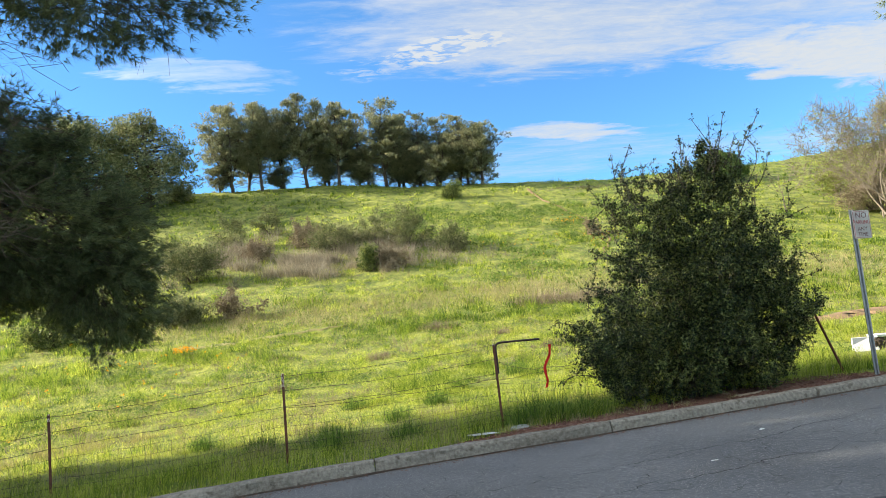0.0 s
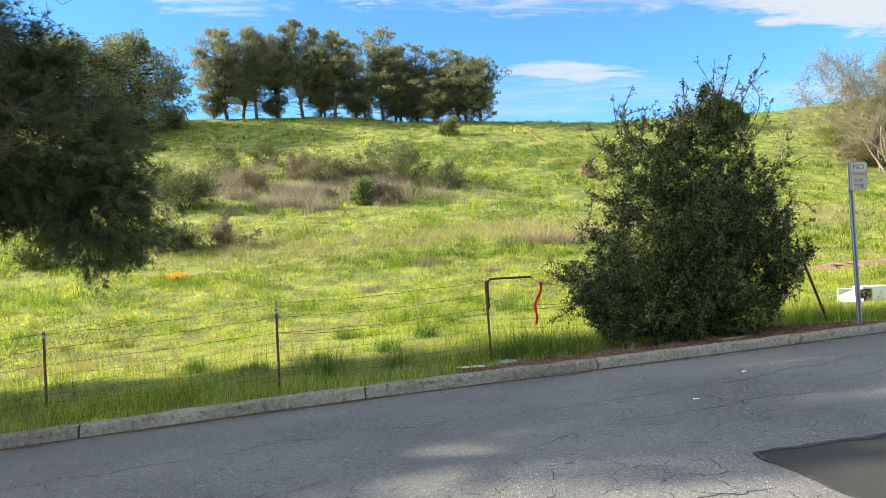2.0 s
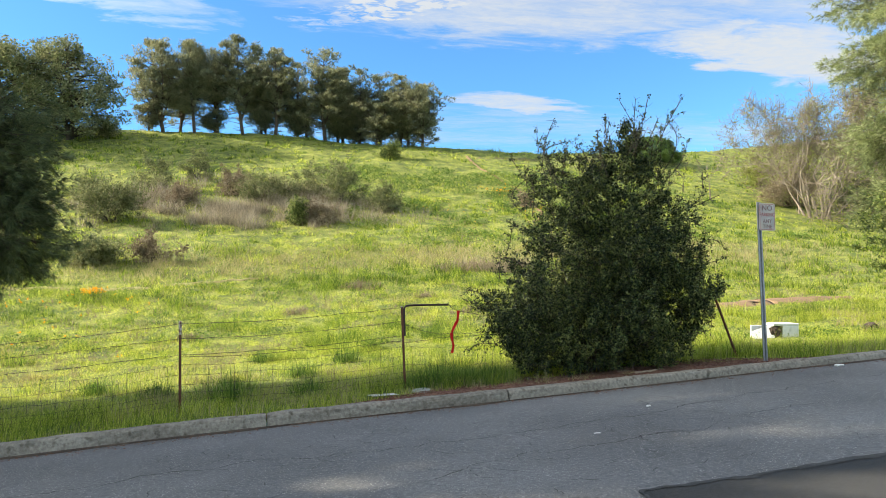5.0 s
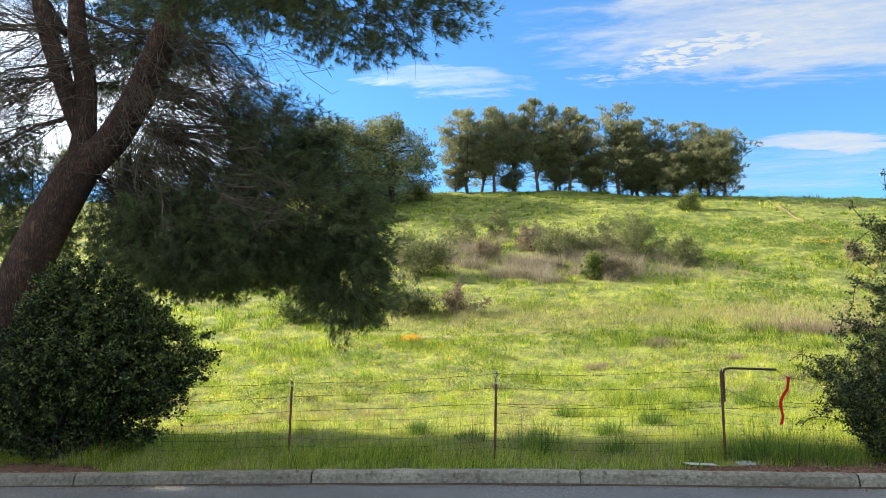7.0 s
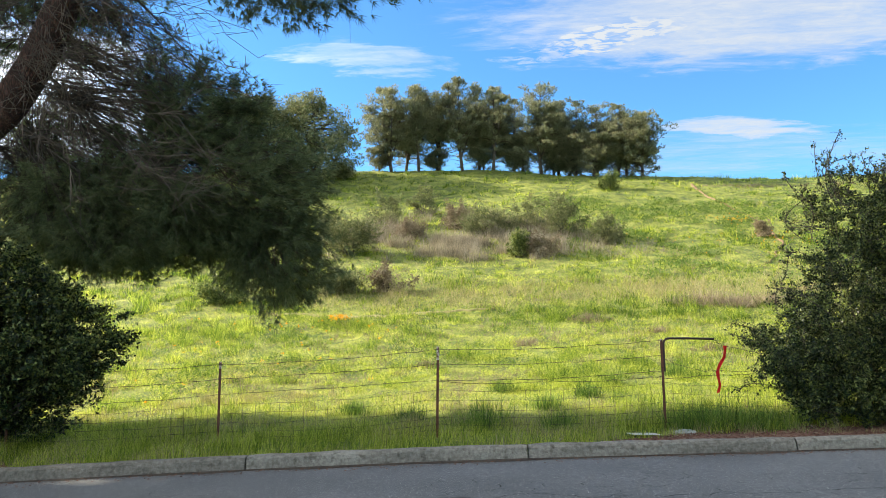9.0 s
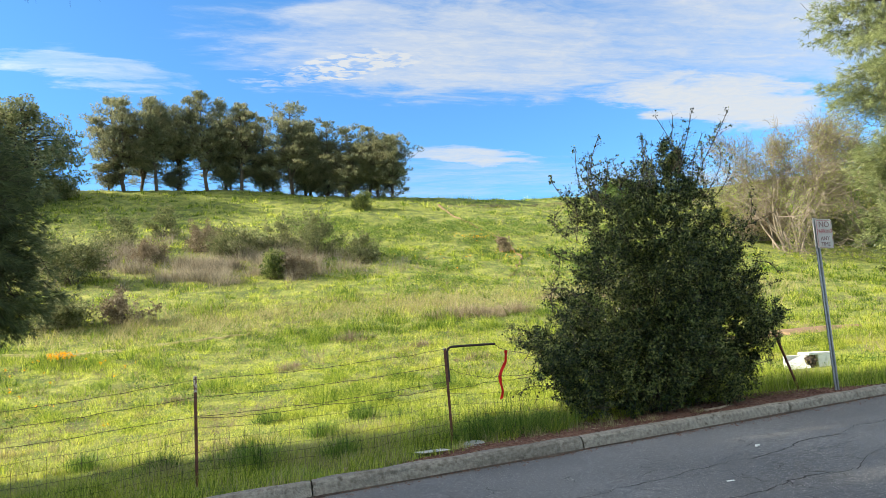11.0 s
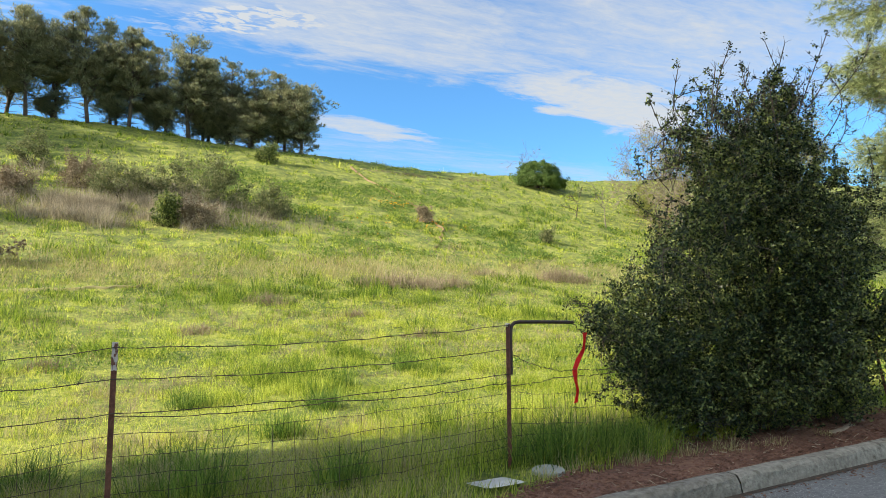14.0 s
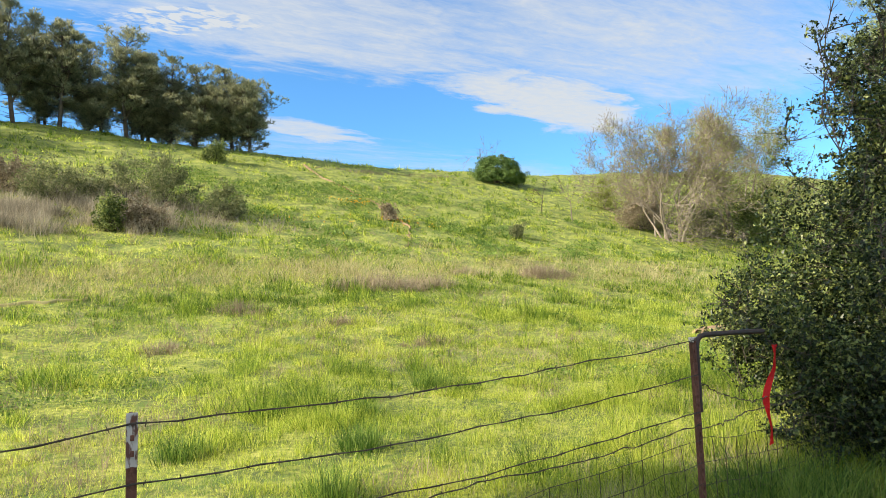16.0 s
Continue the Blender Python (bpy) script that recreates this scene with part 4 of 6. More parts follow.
def plant_far(name, meshes, x, y, turn, scale, label, category, group):
    foot = empty(name, x, y, float(ground_z(x, y)))
    for nm, me in zip(("trunk", "crown"), meshes):
        ob = new(nm, me)
        ob.parent = foot
    foot.matrix_world = Matrix.LocRotScale((x, y, float(ground_z(x, y)) - 0.1), Euler((0, 0, turn)), (scale[0], scale[0], scale[1]))
    return tagged(foot, label, category, group)


RNG = np.random.default_rng(7)

LOBES = ((-1.65, -0.2, 0.85, 0.42), (-1.3, -0.4, 0.55, 0.40), (-1.4, -0.4, 1.75, 0.42), (-1.05, -0.5, 2.3, 0.42), (-0.5, -0.3, 2.85, 0.45), (0.1, 0.0, 3.25, 0.40), (0.55, -0.1, 3.55, 0.34), (0.25, -0.8, 1.0, 0.48), (0.4, -0.75, 2.1, 0.50), (0.9, -0.3, 2.95, 0.45), (0.95, 0.0, 3.75, 0.30), (1.35, -0.5, 2.6, 0.45), (-0.75, 0.0, 3.2, 0.36), (-0.35, 0.1, 3.55, 0.32), (0.35, 0.2, 3.75, 0.28), (1.3, 0.1, 3.45, 0.36), (0.95, 0.1, 4.1, 0.24), (1.75, -0.2, 2.05, 0.46), (2.1, 0.2, 1.5, 0.42), (1.7, 0.2, 0.75, 0.52), (1.95, -0.3, 1.25, 0.46), (0.75, -0.6, 0.5, 0.46), (2.0, 0.1, 0.95, 0.42), (1.3, -0.1, 1.6, 0.5), (1.6, -0.6, 1.2, 0.45), (1.2, -0.4, 0.55, 0.40), (-0.3, -0.5, 0.55, 0.40), (-0.9, 0.9, 1.2, 0.60), (0.6, 1.0, 1.6, 0.60), (-1.7, 0.3, 1.25, 0.35), (-0.4, 1.25, 1.75, 0.42), (0.15, 1.15, 2.35, 0.38), (-0.5, 1.2, 1.2, 0.45))
# shoots that stand out of the big shrub: along its top, and fans at its sides
SHOOTS = []
for x0, z0, high in ((-1.0, 2.8, 0.9), (-0.7, 3.2, 0.95), (-0.45, 3.4, 0.85), (-0.2, 3.5, 0.7), (0.1, 3.4, 0.7), (0.4, 3.5, 0.7), (0.7, 3.8, 0.8), (0.92, 4.0, 0.85), (1.05, 3.9, 0.65), (1.3, 3.5, 0.8), (1.5, 3.3, 0.8), (1.75, 2.9, 0.6)):
    for k in range(3):
        q = np.array((x0 + RNG.normal() * 0.1, RNG.normal() * 0.22, z0 - 0.15))
        SHOOTS.append((q, q + (RNG.normal() * 0.26 + 0.12 * (x0 - 0.4), RNG.normal() * 0.2, (high + 0.1) * RNG.uniform(0.5, 1.0))))
for z in np.arange(0.5, 3.2, 0.27):
    for side_x in (-1, 1):
        reach_x = float(np.interp(z, (0.5, 1.0, 2.0, 2.6, 3.2), (1.9, 1.95, 1.15, 0.95, 0.6) if side_x < 0 else (1.7, 1.95, 2.4, 1.9, 1.4)))
        q = np.array((side_x * reach_x * 0.8, RNG.normal() * 0.4, z))
        SHOOTS.append((q, q + (side_x * RNG.uniform(0.35, 0.75), RNG.normal() * 0.2, RNG.uniform(0.0, 0.45))))
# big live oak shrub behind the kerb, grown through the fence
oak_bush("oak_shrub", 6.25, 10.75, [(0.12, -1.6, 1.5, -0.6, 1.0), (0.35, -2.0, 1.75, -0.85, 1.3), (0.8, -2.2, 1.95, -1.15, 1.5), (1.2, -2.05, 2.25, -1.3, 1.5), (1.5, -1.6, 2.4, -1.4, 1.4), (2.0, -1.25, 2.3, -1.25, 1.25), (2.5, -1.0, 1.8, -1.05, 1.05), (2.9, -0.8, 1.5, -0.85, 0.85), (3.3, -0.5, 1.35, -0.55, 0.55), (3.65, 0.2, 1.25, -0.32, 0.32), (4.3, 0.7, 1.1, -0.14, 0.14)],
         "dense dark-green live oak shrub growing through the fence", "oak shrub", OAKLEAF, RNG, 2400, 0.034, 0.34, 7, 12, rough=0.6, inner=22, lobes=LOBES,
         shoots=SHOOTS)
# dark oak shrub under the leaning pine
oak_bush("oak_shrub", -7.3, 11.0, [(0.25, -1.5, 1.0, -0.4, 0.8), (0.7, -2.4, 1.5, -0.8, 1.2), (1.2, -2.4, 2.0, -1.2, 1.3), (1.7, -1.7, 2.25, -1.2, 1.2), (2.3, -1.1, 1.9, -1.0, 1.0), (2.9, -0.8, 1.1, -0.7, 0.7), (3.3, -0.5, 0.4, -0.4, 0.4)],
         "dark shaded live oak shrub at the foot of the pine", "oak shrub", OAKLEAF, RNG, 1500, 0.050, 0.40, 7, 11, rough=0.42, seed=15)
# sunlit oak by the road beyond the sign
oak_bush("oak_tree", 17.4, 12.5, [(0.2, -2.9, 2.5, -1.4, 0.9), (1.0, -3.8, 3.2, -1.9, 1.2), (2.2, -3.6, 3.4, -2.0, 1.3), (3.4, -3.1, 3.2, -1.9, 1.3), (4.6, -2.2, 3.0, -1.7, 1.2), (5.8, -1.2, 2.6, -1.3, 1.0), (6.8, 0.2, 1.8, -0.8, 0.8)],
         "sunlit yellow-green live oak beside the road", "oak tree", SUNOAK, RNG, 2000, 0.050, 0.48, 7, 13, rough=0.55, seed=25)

# leaning pine whose drooping boughs hang over the fence
PX, PY = -10.0, 12.3
pine("pine_tree", PX, PY,
     [([(PX, PY, -0.5), (-9.7, 12.25, 1.3), (-9.3, 12.2, 2.8), (-9.03, 12.2, 3.45), (-8.5, 12.2, 4.5), (-8.2, 12.2, 5.0)], [0.54, 0.46, 0.42, 0.40, 0.38, 0.33]),
      ([(-8.45, 12.2, 4.5), (-8.38, 12.2, 4.9), (-8.30, 12.2, 5.6), (-8.36, 12.2, 6.5), (-8.62, 12.2, 7.55), (-9.0, 12.4, 12.0)], [0.24, 0.23, 0.21, 0.20, 0.18, 0.06]),
      ([(-8.4, 12.2, 4.65), (-8.1, 12.2, 4.95), (-7.78, 12.2, 5.25), (-7.39, 12.2, 5.85), (-6.95, 12.15, 6.75), (-6.53, 12.1, 7.9), (-5.4, 11.7, 11.0)], [0.34, 0.31, 0.30, 0.29, 0.28, 0.25, 0.10]),
      ([(-8.36, 12.2, 5.5), (-8.5, 12.1, 5.9), (-8.8, 12.0, 6.75), (-9.2, 11.9, 7.95), (-9.7, 11.8, 10.6)], [0.18, 0.18, 0.18, 0.16, 0.07])],
     [(-4.4, 12.9, 3.85, 2.15, 1.25, 1.45, 760, (-6.8, 12.2, 5.5)), (-3.2, 13.0, 2.72, 1.05, 0.9, 1.1, 290, (-5.5, 12.5, 4.5)), (-5.7, 12.9, 2.8, 1.8, 1.0, 0.42, 230, (-7.0, 12.4, 4.4)), (-6.4, 12.9, 3.4, 1.95, 1.25, 1.1, 420, (-7.4, 12.3, 4.8)), (-4.7, 12.8, 5.3, 1.2, 1.0, 0.95, 240, (-6.7, 12.1, 6.1)),
      (-2.3, 10.3, 6.75, 2.1, 1.2, 0.72, 250, (-5.6, 11.6, 7.9)), (-4.5, 11.0, 7.7, 1.8, 1.4, 0.9, 190, (-6.2, 11.8, 8.2)), (-6.6, 13.4, 6.6, 1.8, 1.2, 0.9, 100, (-7.2, 12.4, 7.5)), (-7.6, 13.9, 5.2, 1.3, 0.9, 0.9, 150, (-8.2, 12.5, 5.6)), (-8.0, 13.8, 3.9, 1.3, 1.0, 1.3, 200, (-8.6, 12.4, 4.6)), (-10.6, 13.9, 4.4, 1.3, 1.1, 1.6, 300, (-9.2, 12.4, 4.0)), (-11.9, 12.9, 6.4, 1.7, 1.5, 1.7, 100, (-8.9, 12.0, 7.4)), (-8.2, 13.4, 8.2, 2.2, 1.3, 0.9, 170, (-8.7, 12.3, 8.4)), (-6.9, 12.7, 8.3, 1.6, 1.1, 0.8, 120, (-6.6, 12.1, 8.2)), (-7.9, 13.0, 7.0, 1.3, 0.9, 0.9, 100, (-8.0, 12.3, 6.6)),
      (-6.2, 12.8, 11.4, 3.6, 2.8, 1.8, 330, (-6.2, 12.0, 10.0)), (-10.0, 12.6, 11.6, 2.8, 2.6, 1.9, 200, (-9.2, 12.4, 10.5))],
     "leaning pine with red-brown plated bark and drooping dark boughs", RNG,
     boughs=(((-7.2, 12.1, 6.6), (-4.1, 13.4, 4.4), 0.5, 44), ((-7.5, 12.1, 6.0), (-5.6, 13.2, 3.7), 0.5, 40), ((-6.8, 12.0, 7.4), (-9.8, 12.0, 6.0), 0.4, 30), ((-8.6, 12.2, 6.8), (-11.6, 12.2, 5.6), 0.35, 60), ((-8.7, 12.2, 7.6), (-11.9, 11.8, 7.6), 0.3, 50), ((-8.6, 12.3, 5.9), (-11.8, 12.4, 4.3), 0.4, 44), ((-8.6, 12.3, 8.0), (-5.8, 12.6, 6.8), 0.3, 34), ((-8.8, 12.3, 7.4), (-10.0, 11.6, 8.8), 0.3, 34), ((-6.2, 11.9, 8.2), (-1.2, 10.2, 6.7), 0.3, 20), ((-6.9, 12.0, 7.0), (-4.6, 12.2, 6.1), 0.5, 24), ((-8.4, 12.3, 5.0), (-7.0, 13.2, 3.2), 0.3, 30)),
     dead=((-6.9, 11.9, 6.6, -5.0, 11.6, 4.6, 18), (-7.4, 11.9, 5.9, -5.9, 11.5, 4.0, 15), (-6.5, 11.8, 7.2, -4.4, 11.7, 5.3, 14), (-5.2, 11.7, 4.4, -4.2, 11.5, 3.3, 8), (-8.2, 12.0, 6.2, -10.4, 11.6, 5.6, 20), (-8.5, 12.0, 7.2, -10.9, 11.7, 7.2, 18), (-7.8, 12.8, 6.0, -7.3, 13.2, 3.8, 26), (-7.0, 12.9, 6.4, -6.2, 13.2, 4.6, 20)))
# tall pine behind the sunlit oak
pine("pine_tree", 20.2, 14.6,
     [([(20.2, 14.6, 0), (20.0, 14.6, 4), (19.8, 14.5, 9), (19.8, 14.5, 15)], [0.38, 0.33, 0.25, 0.08])],
     [(*(np.array((20.0, 14.5, z)) + (math.cos(a) * q, math.sin(a) * q * 0.9, 0)), r, r * 0.9, r * 0.62, int(62 * r * r), (20.0, 14.5, z + 0.2)) for z, a, q, r in
      ((3.2, 2.6, 1.6, 1.3), (4.3, 3.9, 1.6, 1.3), (5.0, 2.9, 2.1, 1.3), (5.9, 3.6, 2.3, 1.3), (6.6, 4.6, 2.2, 1.5), (7.2, 2.8, 2.2, 1.4), (7.9, 3.5, 2.5, 1.4), (8.6, 4.3, 2.4, 1.5), (9.3, 2.7, 2.0, 1.5), (9.9, 3.6, 2.4, 1.3), (10.8, 4.6, 2.0, 1.6), (11.2, 3.0, 2.0, 1.5), (12.2, 3.9, 1.6, 1.5), (13.2, 2.8, 1.2, 1.4), (14.0, 4.6, 0.8, 1.3), (8.5, 5.6, 2.2, 1.6), (5.2, 5.4, 2.0, 1.5), (11.5, 0.5, 1.8, 1.6), (8, 0.9, 2.2, 1.7), (4.6, 0.8, 2, 1.6))],
     "tall sunlit grey-green pine behind the roadside oak", RNG, mat=NEEDLE_LIGHT, per=10, tufts=13, length=0.22, width=0.0115, shoot=0.9,
     boughs=tuple(((19.9, 14.5, z), (19.9 + 3.0 * math.cos(a), 14.4 + 2.4 * math.sin(a), z + 0.3), 0.25, 7) for z, a in ((4.4, 3.7), (5.6, 3.0), (6.6, 4.2), (7.6, 3.3), (8.5, 3.9), (9.4, 2.9), (10.3, 4.3), (11.2, 3.4), (12.2, 3.8))))

# row of roadside pines further along, which shade the road
ROW = far_tree("pine", 17, 4.4, 0.25, 74, np.random.default_rng(44), NEEDLE, 190, 0.26)
for x, y, wide, tall, turn in ((-16.4, 11.7, 0.78, 1.35, 4.0), (-23.5, 13.6, 0.76, 1.4, 2.0), (-31.0, 15.4, 0.78, 1.3, 0.7)):
    plant_far("pine_tree", ROW, x, y, turn, (wide, tall), "tall dark roadside pine", "pine tree", "row of roadside pines")

# grove of pines on the crest
KINDS = [far_pine(10.0, wide, low, lean, np.random.default_rng(20 + i)) for i, (wide, low, lean) in enumerate(((2.6, 0.26, -0.10), (2.4, 0.20, -0.03), (2.6, 0.14, 0.02), (2.9, 0.08, 0.04), (2.4, 0.22, 0.0)))]
LOWPINE = far_pine(6.0, 3.0, 0.04, 0.08, np.random.default_rng(29), 12)
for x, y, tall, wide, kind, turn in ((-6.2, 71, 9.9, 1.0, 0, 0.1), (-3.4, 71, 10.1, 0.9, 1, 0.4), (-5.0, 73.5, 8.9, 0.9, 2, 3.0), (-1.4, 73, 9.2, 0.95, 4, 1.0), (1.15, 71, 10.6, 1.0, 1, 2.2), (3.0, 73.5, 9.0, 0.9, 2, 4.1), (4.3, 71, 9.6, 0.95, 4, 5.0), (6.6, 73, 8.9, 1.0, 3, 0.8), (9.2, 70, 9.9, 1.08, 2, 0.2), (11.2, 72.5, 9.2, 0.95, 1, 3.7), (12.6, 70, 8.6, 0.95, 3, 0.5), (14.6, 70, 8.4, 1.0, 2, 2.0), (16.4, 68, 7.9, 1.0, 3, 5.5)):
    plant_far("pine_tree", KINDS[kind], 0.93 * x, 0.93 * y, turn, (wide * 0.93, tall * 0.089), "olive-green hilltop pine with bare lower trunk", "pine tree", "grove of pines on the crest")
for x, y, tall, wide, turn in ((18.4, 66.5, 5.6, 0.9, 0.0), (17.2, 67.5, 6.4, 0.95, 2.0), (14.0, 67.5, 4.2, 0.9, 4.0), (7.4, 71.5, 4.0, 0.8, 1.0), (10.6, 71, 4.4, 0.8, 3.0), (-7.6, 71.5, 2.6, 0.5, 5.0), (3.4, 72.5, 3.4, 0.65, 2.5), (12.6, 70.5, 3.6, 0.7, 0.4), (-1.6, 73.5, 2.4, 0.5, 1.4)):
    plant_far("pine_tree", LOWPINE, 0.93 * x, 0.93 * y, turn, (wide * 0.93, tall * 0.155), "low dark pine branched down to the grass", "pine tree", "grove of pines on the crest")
oak_far = far_tree("oak", 9.0, 4.3, 0.06, 95, np.random.default_rng(31), BRUSH, 110, 0.25, 2, False, 0.9)
plant_far("oak_tree", oak_far, -12.4, 62, 0.4, (0.82, 0.93), "spreading hilltop oak with olive foliage", "oak tree", "")
plant_far("oak_tree", oak_far, -17.6, 62, 2.4, (1.0, 0.85), "spreading hilltop oak with olive foliage", "oak tree", "")


def brush(name, x, y, wide, deep, high, mat, label, category, rng, clumps=130, per=26, leaf=0.11, group="", twigs=16):
    w, d = wide / 2, deep / 2
    return outline_shrub(name, x, y, [(0.0, -w * 0.8, w * 0.8, -d * 0.8, d * 0.8), (high * 0.35, -w, w, -d, d), (high * 0.7, -w * 0.8, w * 0.75, -d * 0.8, d * 0.8), (high * 0.95, -w * 0.4, w * 0.35, -d * 0.4, d * 0.4)],
                         label, category, mat, rng, clumps // 2, per * 2, leaf, twigs, wide * 0.12 + 0.06, 0.15, 0.025, group, sprays=clumps // 3)


SHRUBS = "shrubs scattered over the slope"
for x, y, w, d, h, mat, label, count in (
        (3.75, 39.4, 1.5, 1.3, 1.35, SUNOAK, "round yellow-green shrub on the slope", 90), (5.0, 39.2, 1.9, 1.4, 1.25, BROWNBRUSH, "brown half-dead shrub on the slope", 90),
        (9.05, 41.7, 2.5, 1.9, 1.5, BRUSH, "small olive shrub on the slope", 90), (19.0, 42.9, 1.0, 0.9, 0.95, BROWNBRUSH, "small dark shrub beside the rut", 50),
        (-6.0, 39.8, 4.0, 2.4, 2.0, BRUSH, "broad dark olive shrub on the slope", 190), (-5.2, 31.3, 2.9, 1.8, 1.1, BRUSH, "low olive shrub on the slope", 130), (-2.9, 31.6, 2.0, 1.4, 0.9, BROWNBRUSH, "low dry shrub on the slope", 60),
        (6.6, 43.6, 3.6, 2.6, 2.7, BRUSH, "tall grey-green shrub on the slope", 150), (4.6, 44.6, 2.6, 2.2, 2.1, BRUSH, "grey-green shrub on the slope", 90), (2.2, 44.3, 3.8, 2.2, 1.9, BRUSH, "broad olive shrub among dead stalks", 130), (0.2, 46.0, 2.6, 1.8, 1.5, BROWNBRUSH, "dry brown shrub among dead stalks", 90), (-9.7, 29.6, 2.4, 1.8, 1.35, SUNOAK, "green shrub at the foot of the slope", 110),
        (-4.5, 47.5, 2.4, 1.8, 2.1, BRUSH, "sparse grey-green shrub high on the slope", 90), (-2.2, 50.0, 2.1, 1.7, 2.1, BRUSH, "sparse grey-green shrub high on the slope", 80), (-7.9, 45.0, 2.6, 1.8, 1.5, BRUSH, "sparse grey-green shrub high on the slope", 80), (-2.6, 43.6, 2.2, 1.6, 1.2, BROWNBRUSH, "dry brown shrub among dead stalks", 80),
        (12.9, 57.0, 2.2, 1.6, 1.2, SUNOAK, "low green shrub on the crest by the pines", 100), (25.4, 39.0, 0.9, 0.8, 0.9, BRUSH, "small olive shrub on the slope", 40),
        (41.6, 47.0, 3.2, 2.4, 2.5, YOUNGLEAF, "yellow-green shrub near the gully", 110), (45.0, 40.5, 5.0, 3.0, 2.8, BRUSH, "tangled olive shrub at the gully", 360), (39.6, 41.6, 6.0, 2.6, 2.1, BROWNBRUSH, "dry brown thicket behind the pale tree", 260), (48.2, 37.8, 5.0, 2.6, 3.8, SUNOAK, "green shrub at the gully", 360), (50.9, 42.0, 4.6, 3.2, 3.7, GREENBUSH, "tall dark-green shrub at the gully", 420), (44.0, 45.0, 4.0, 3.0, 2.4, BROWNBRUSH, "dry brown thicket at the gully", 130), (56, 36, 7.0, 4.0, 5.0, OAKLEAF, "dark green oak thicket at the gully", 220)):
    brush("shrub", x, y, w, d, h, mat, label, "shrub", RNG, count, group=SHRUBS)
outline_shrub("round_bush", 37.8, 56.0, [(0.0, -2.65, 2.65, -2.0, 2.0), (0.8, -2.8, 2.75, -2.1, 2.1), (1.6, -2.25, 2.3, -1.7, 1.7), (2.35, -1.25, 1.3, -0.9, 0.9)],
              "rounded dark-green bush on the skyline", "bush", GREENBUSH, RNG, 420, 70, 0.12, 14, 0.34, 0.5, 0.03, sprays=30)
def scrub(x, y, wide, deep, high, rng, n):
    """A low fuzzy patch of fine dead stems."""
    a, r = rng.uniform(0, 2 * np.pi, n), np.sqrt(rng.uniform(0, 1, n))
    gx, gy = x + np.cos(a) * r * wide / 2, y + np.sin(a) * r * deep / 2
    h = high * (1.15 - 0.75 * r) * rng.uniform(0.6, 1.2, n)
    v, f = tufted(gx, gy, h, np.full(n, 0.014), 12, rng)
    return tagged(piece("scrub_patch", v, f, BROWNBRUSH), "low brown twiggy scrub among the grass", "scrub", "low brown scrub")


for x, y, w, d, h, n in ((10.2, 28.0, 3.6, 1.6, 0.85, 190), (12.4, 28.5, 2.4, 1.4, 0.7, 100), (19.1, 29.8, 2.8, 1.7, 0.9, 150), (4.9, 25.9, 1.6, 1.1, 0.5, 50), (15.5, 30.5, 1.8, 1.1, 0.5, 60), (6.8, 23.9, 1.0, 0.8, 0.4, 30), (24.5, 57.2, 8.0, 1.2, 0.4, 120), (31.0, 57.0, 6.0, 1.2, 0.35, 90), (7.5, 21.0, 1.3, 0.9, 0.35, 40), (2.2, 22.4, 1.2, 0.9, 0.35, 36), (-0.8, 19.2, 1.1, 0.8, 0.3, 30)):
    scrub(x, y, w, d, h, RNG, n)


def bare_tree(x, y, stems, height, spread, mat, leafmat, n_leaf, label, category, rng, depth=3, radius=0.09, least=0.006, splits=3, cluster=0.2, leaf=0.10):
    z0 = float(ground_z(x, y)) - 0.1
    foot = empty("tree" if stems < 3 else "multi_stem_tree", x, y, z0)
    out, tips = [], []
    for s in range(stems):
        a = 2 * math.pi * s / stems + rng.uniform(-0.4, 0.4)
        sp = spread * rng.uniform(0.15, 1.0)
        way = np.array((math.cos(a) * sp, math.sin(a) * sp, 1.0))
        root = cluster * stems ** 0.5 * rng.uniform(0.3, 1.2)
        grow((math.cos(a) * root, math.sin(a) * root, 0), way, height * 0.40 * rng.uniform(0.75, 1.1), radius * rng.uniform(0.6, 1.1), rng, depth, splits, out, tips, 0.22, 0.05, 0.68, least)
    if height > 6:
        p, d = np.array([q for q, w in tips]), np.array([w for q, w in tips])
        twigs = []
        for i in range(3):
            q = p + unit(d + 0.9 * random_dirs(rng, len(p))) * rng.uniform(0.4, 1.1, (len(p), 1))
            twigs.append((p, q))
            m = p + (q - p) * rng.uniform(0.3, 0.9, (len(p), 1))
            twigs.append((m, m + unit(q - p + 0.8 * random_dirs(rng, len(p))) * rng.uniform(0.2, 0.6, (len(p), 1))))
        a, b = (np.concatenate(k) for k in zip(*twigs))
        out.append(twig_tubes(a, b, least * 0.9, least * 0.4))
    v, f = join(out)
    tagged(piece("branchwork", v, f, mat, foot), kind="stuff")
    if n_leaf:
        t = np.array([p for p, d in tips])
        c = t[rng.integers(len(t), size=n_leaf)] + rng.normal(size=(n_leaf, 3)) * 0.36
        v, f = leaves(c, leaf, rng, simple=True)
        piece("foliage", v, f, leafmat, foot)
    return tagged(foot, label, category)


bare_tree(38.7, 38.4, 12, 9.5, 0.64, PALETWIG, YOUNGLEAF, 11000, "pale many-stemmed tree, nearly bare, budding leaves", "tree", RNG, 4, 0.11, 0.013, cluster=0.27, leaf=0.12)
bare_tree(47.9, 39.4, 4, 11.3, 0.78, PALETWIG, YOUNGLEAF, 27000, "spreading tree with yellow-green new leaves", "tree", RNG, 4, 0.17, 0.014, cluster=0.3, leaf=0.12)
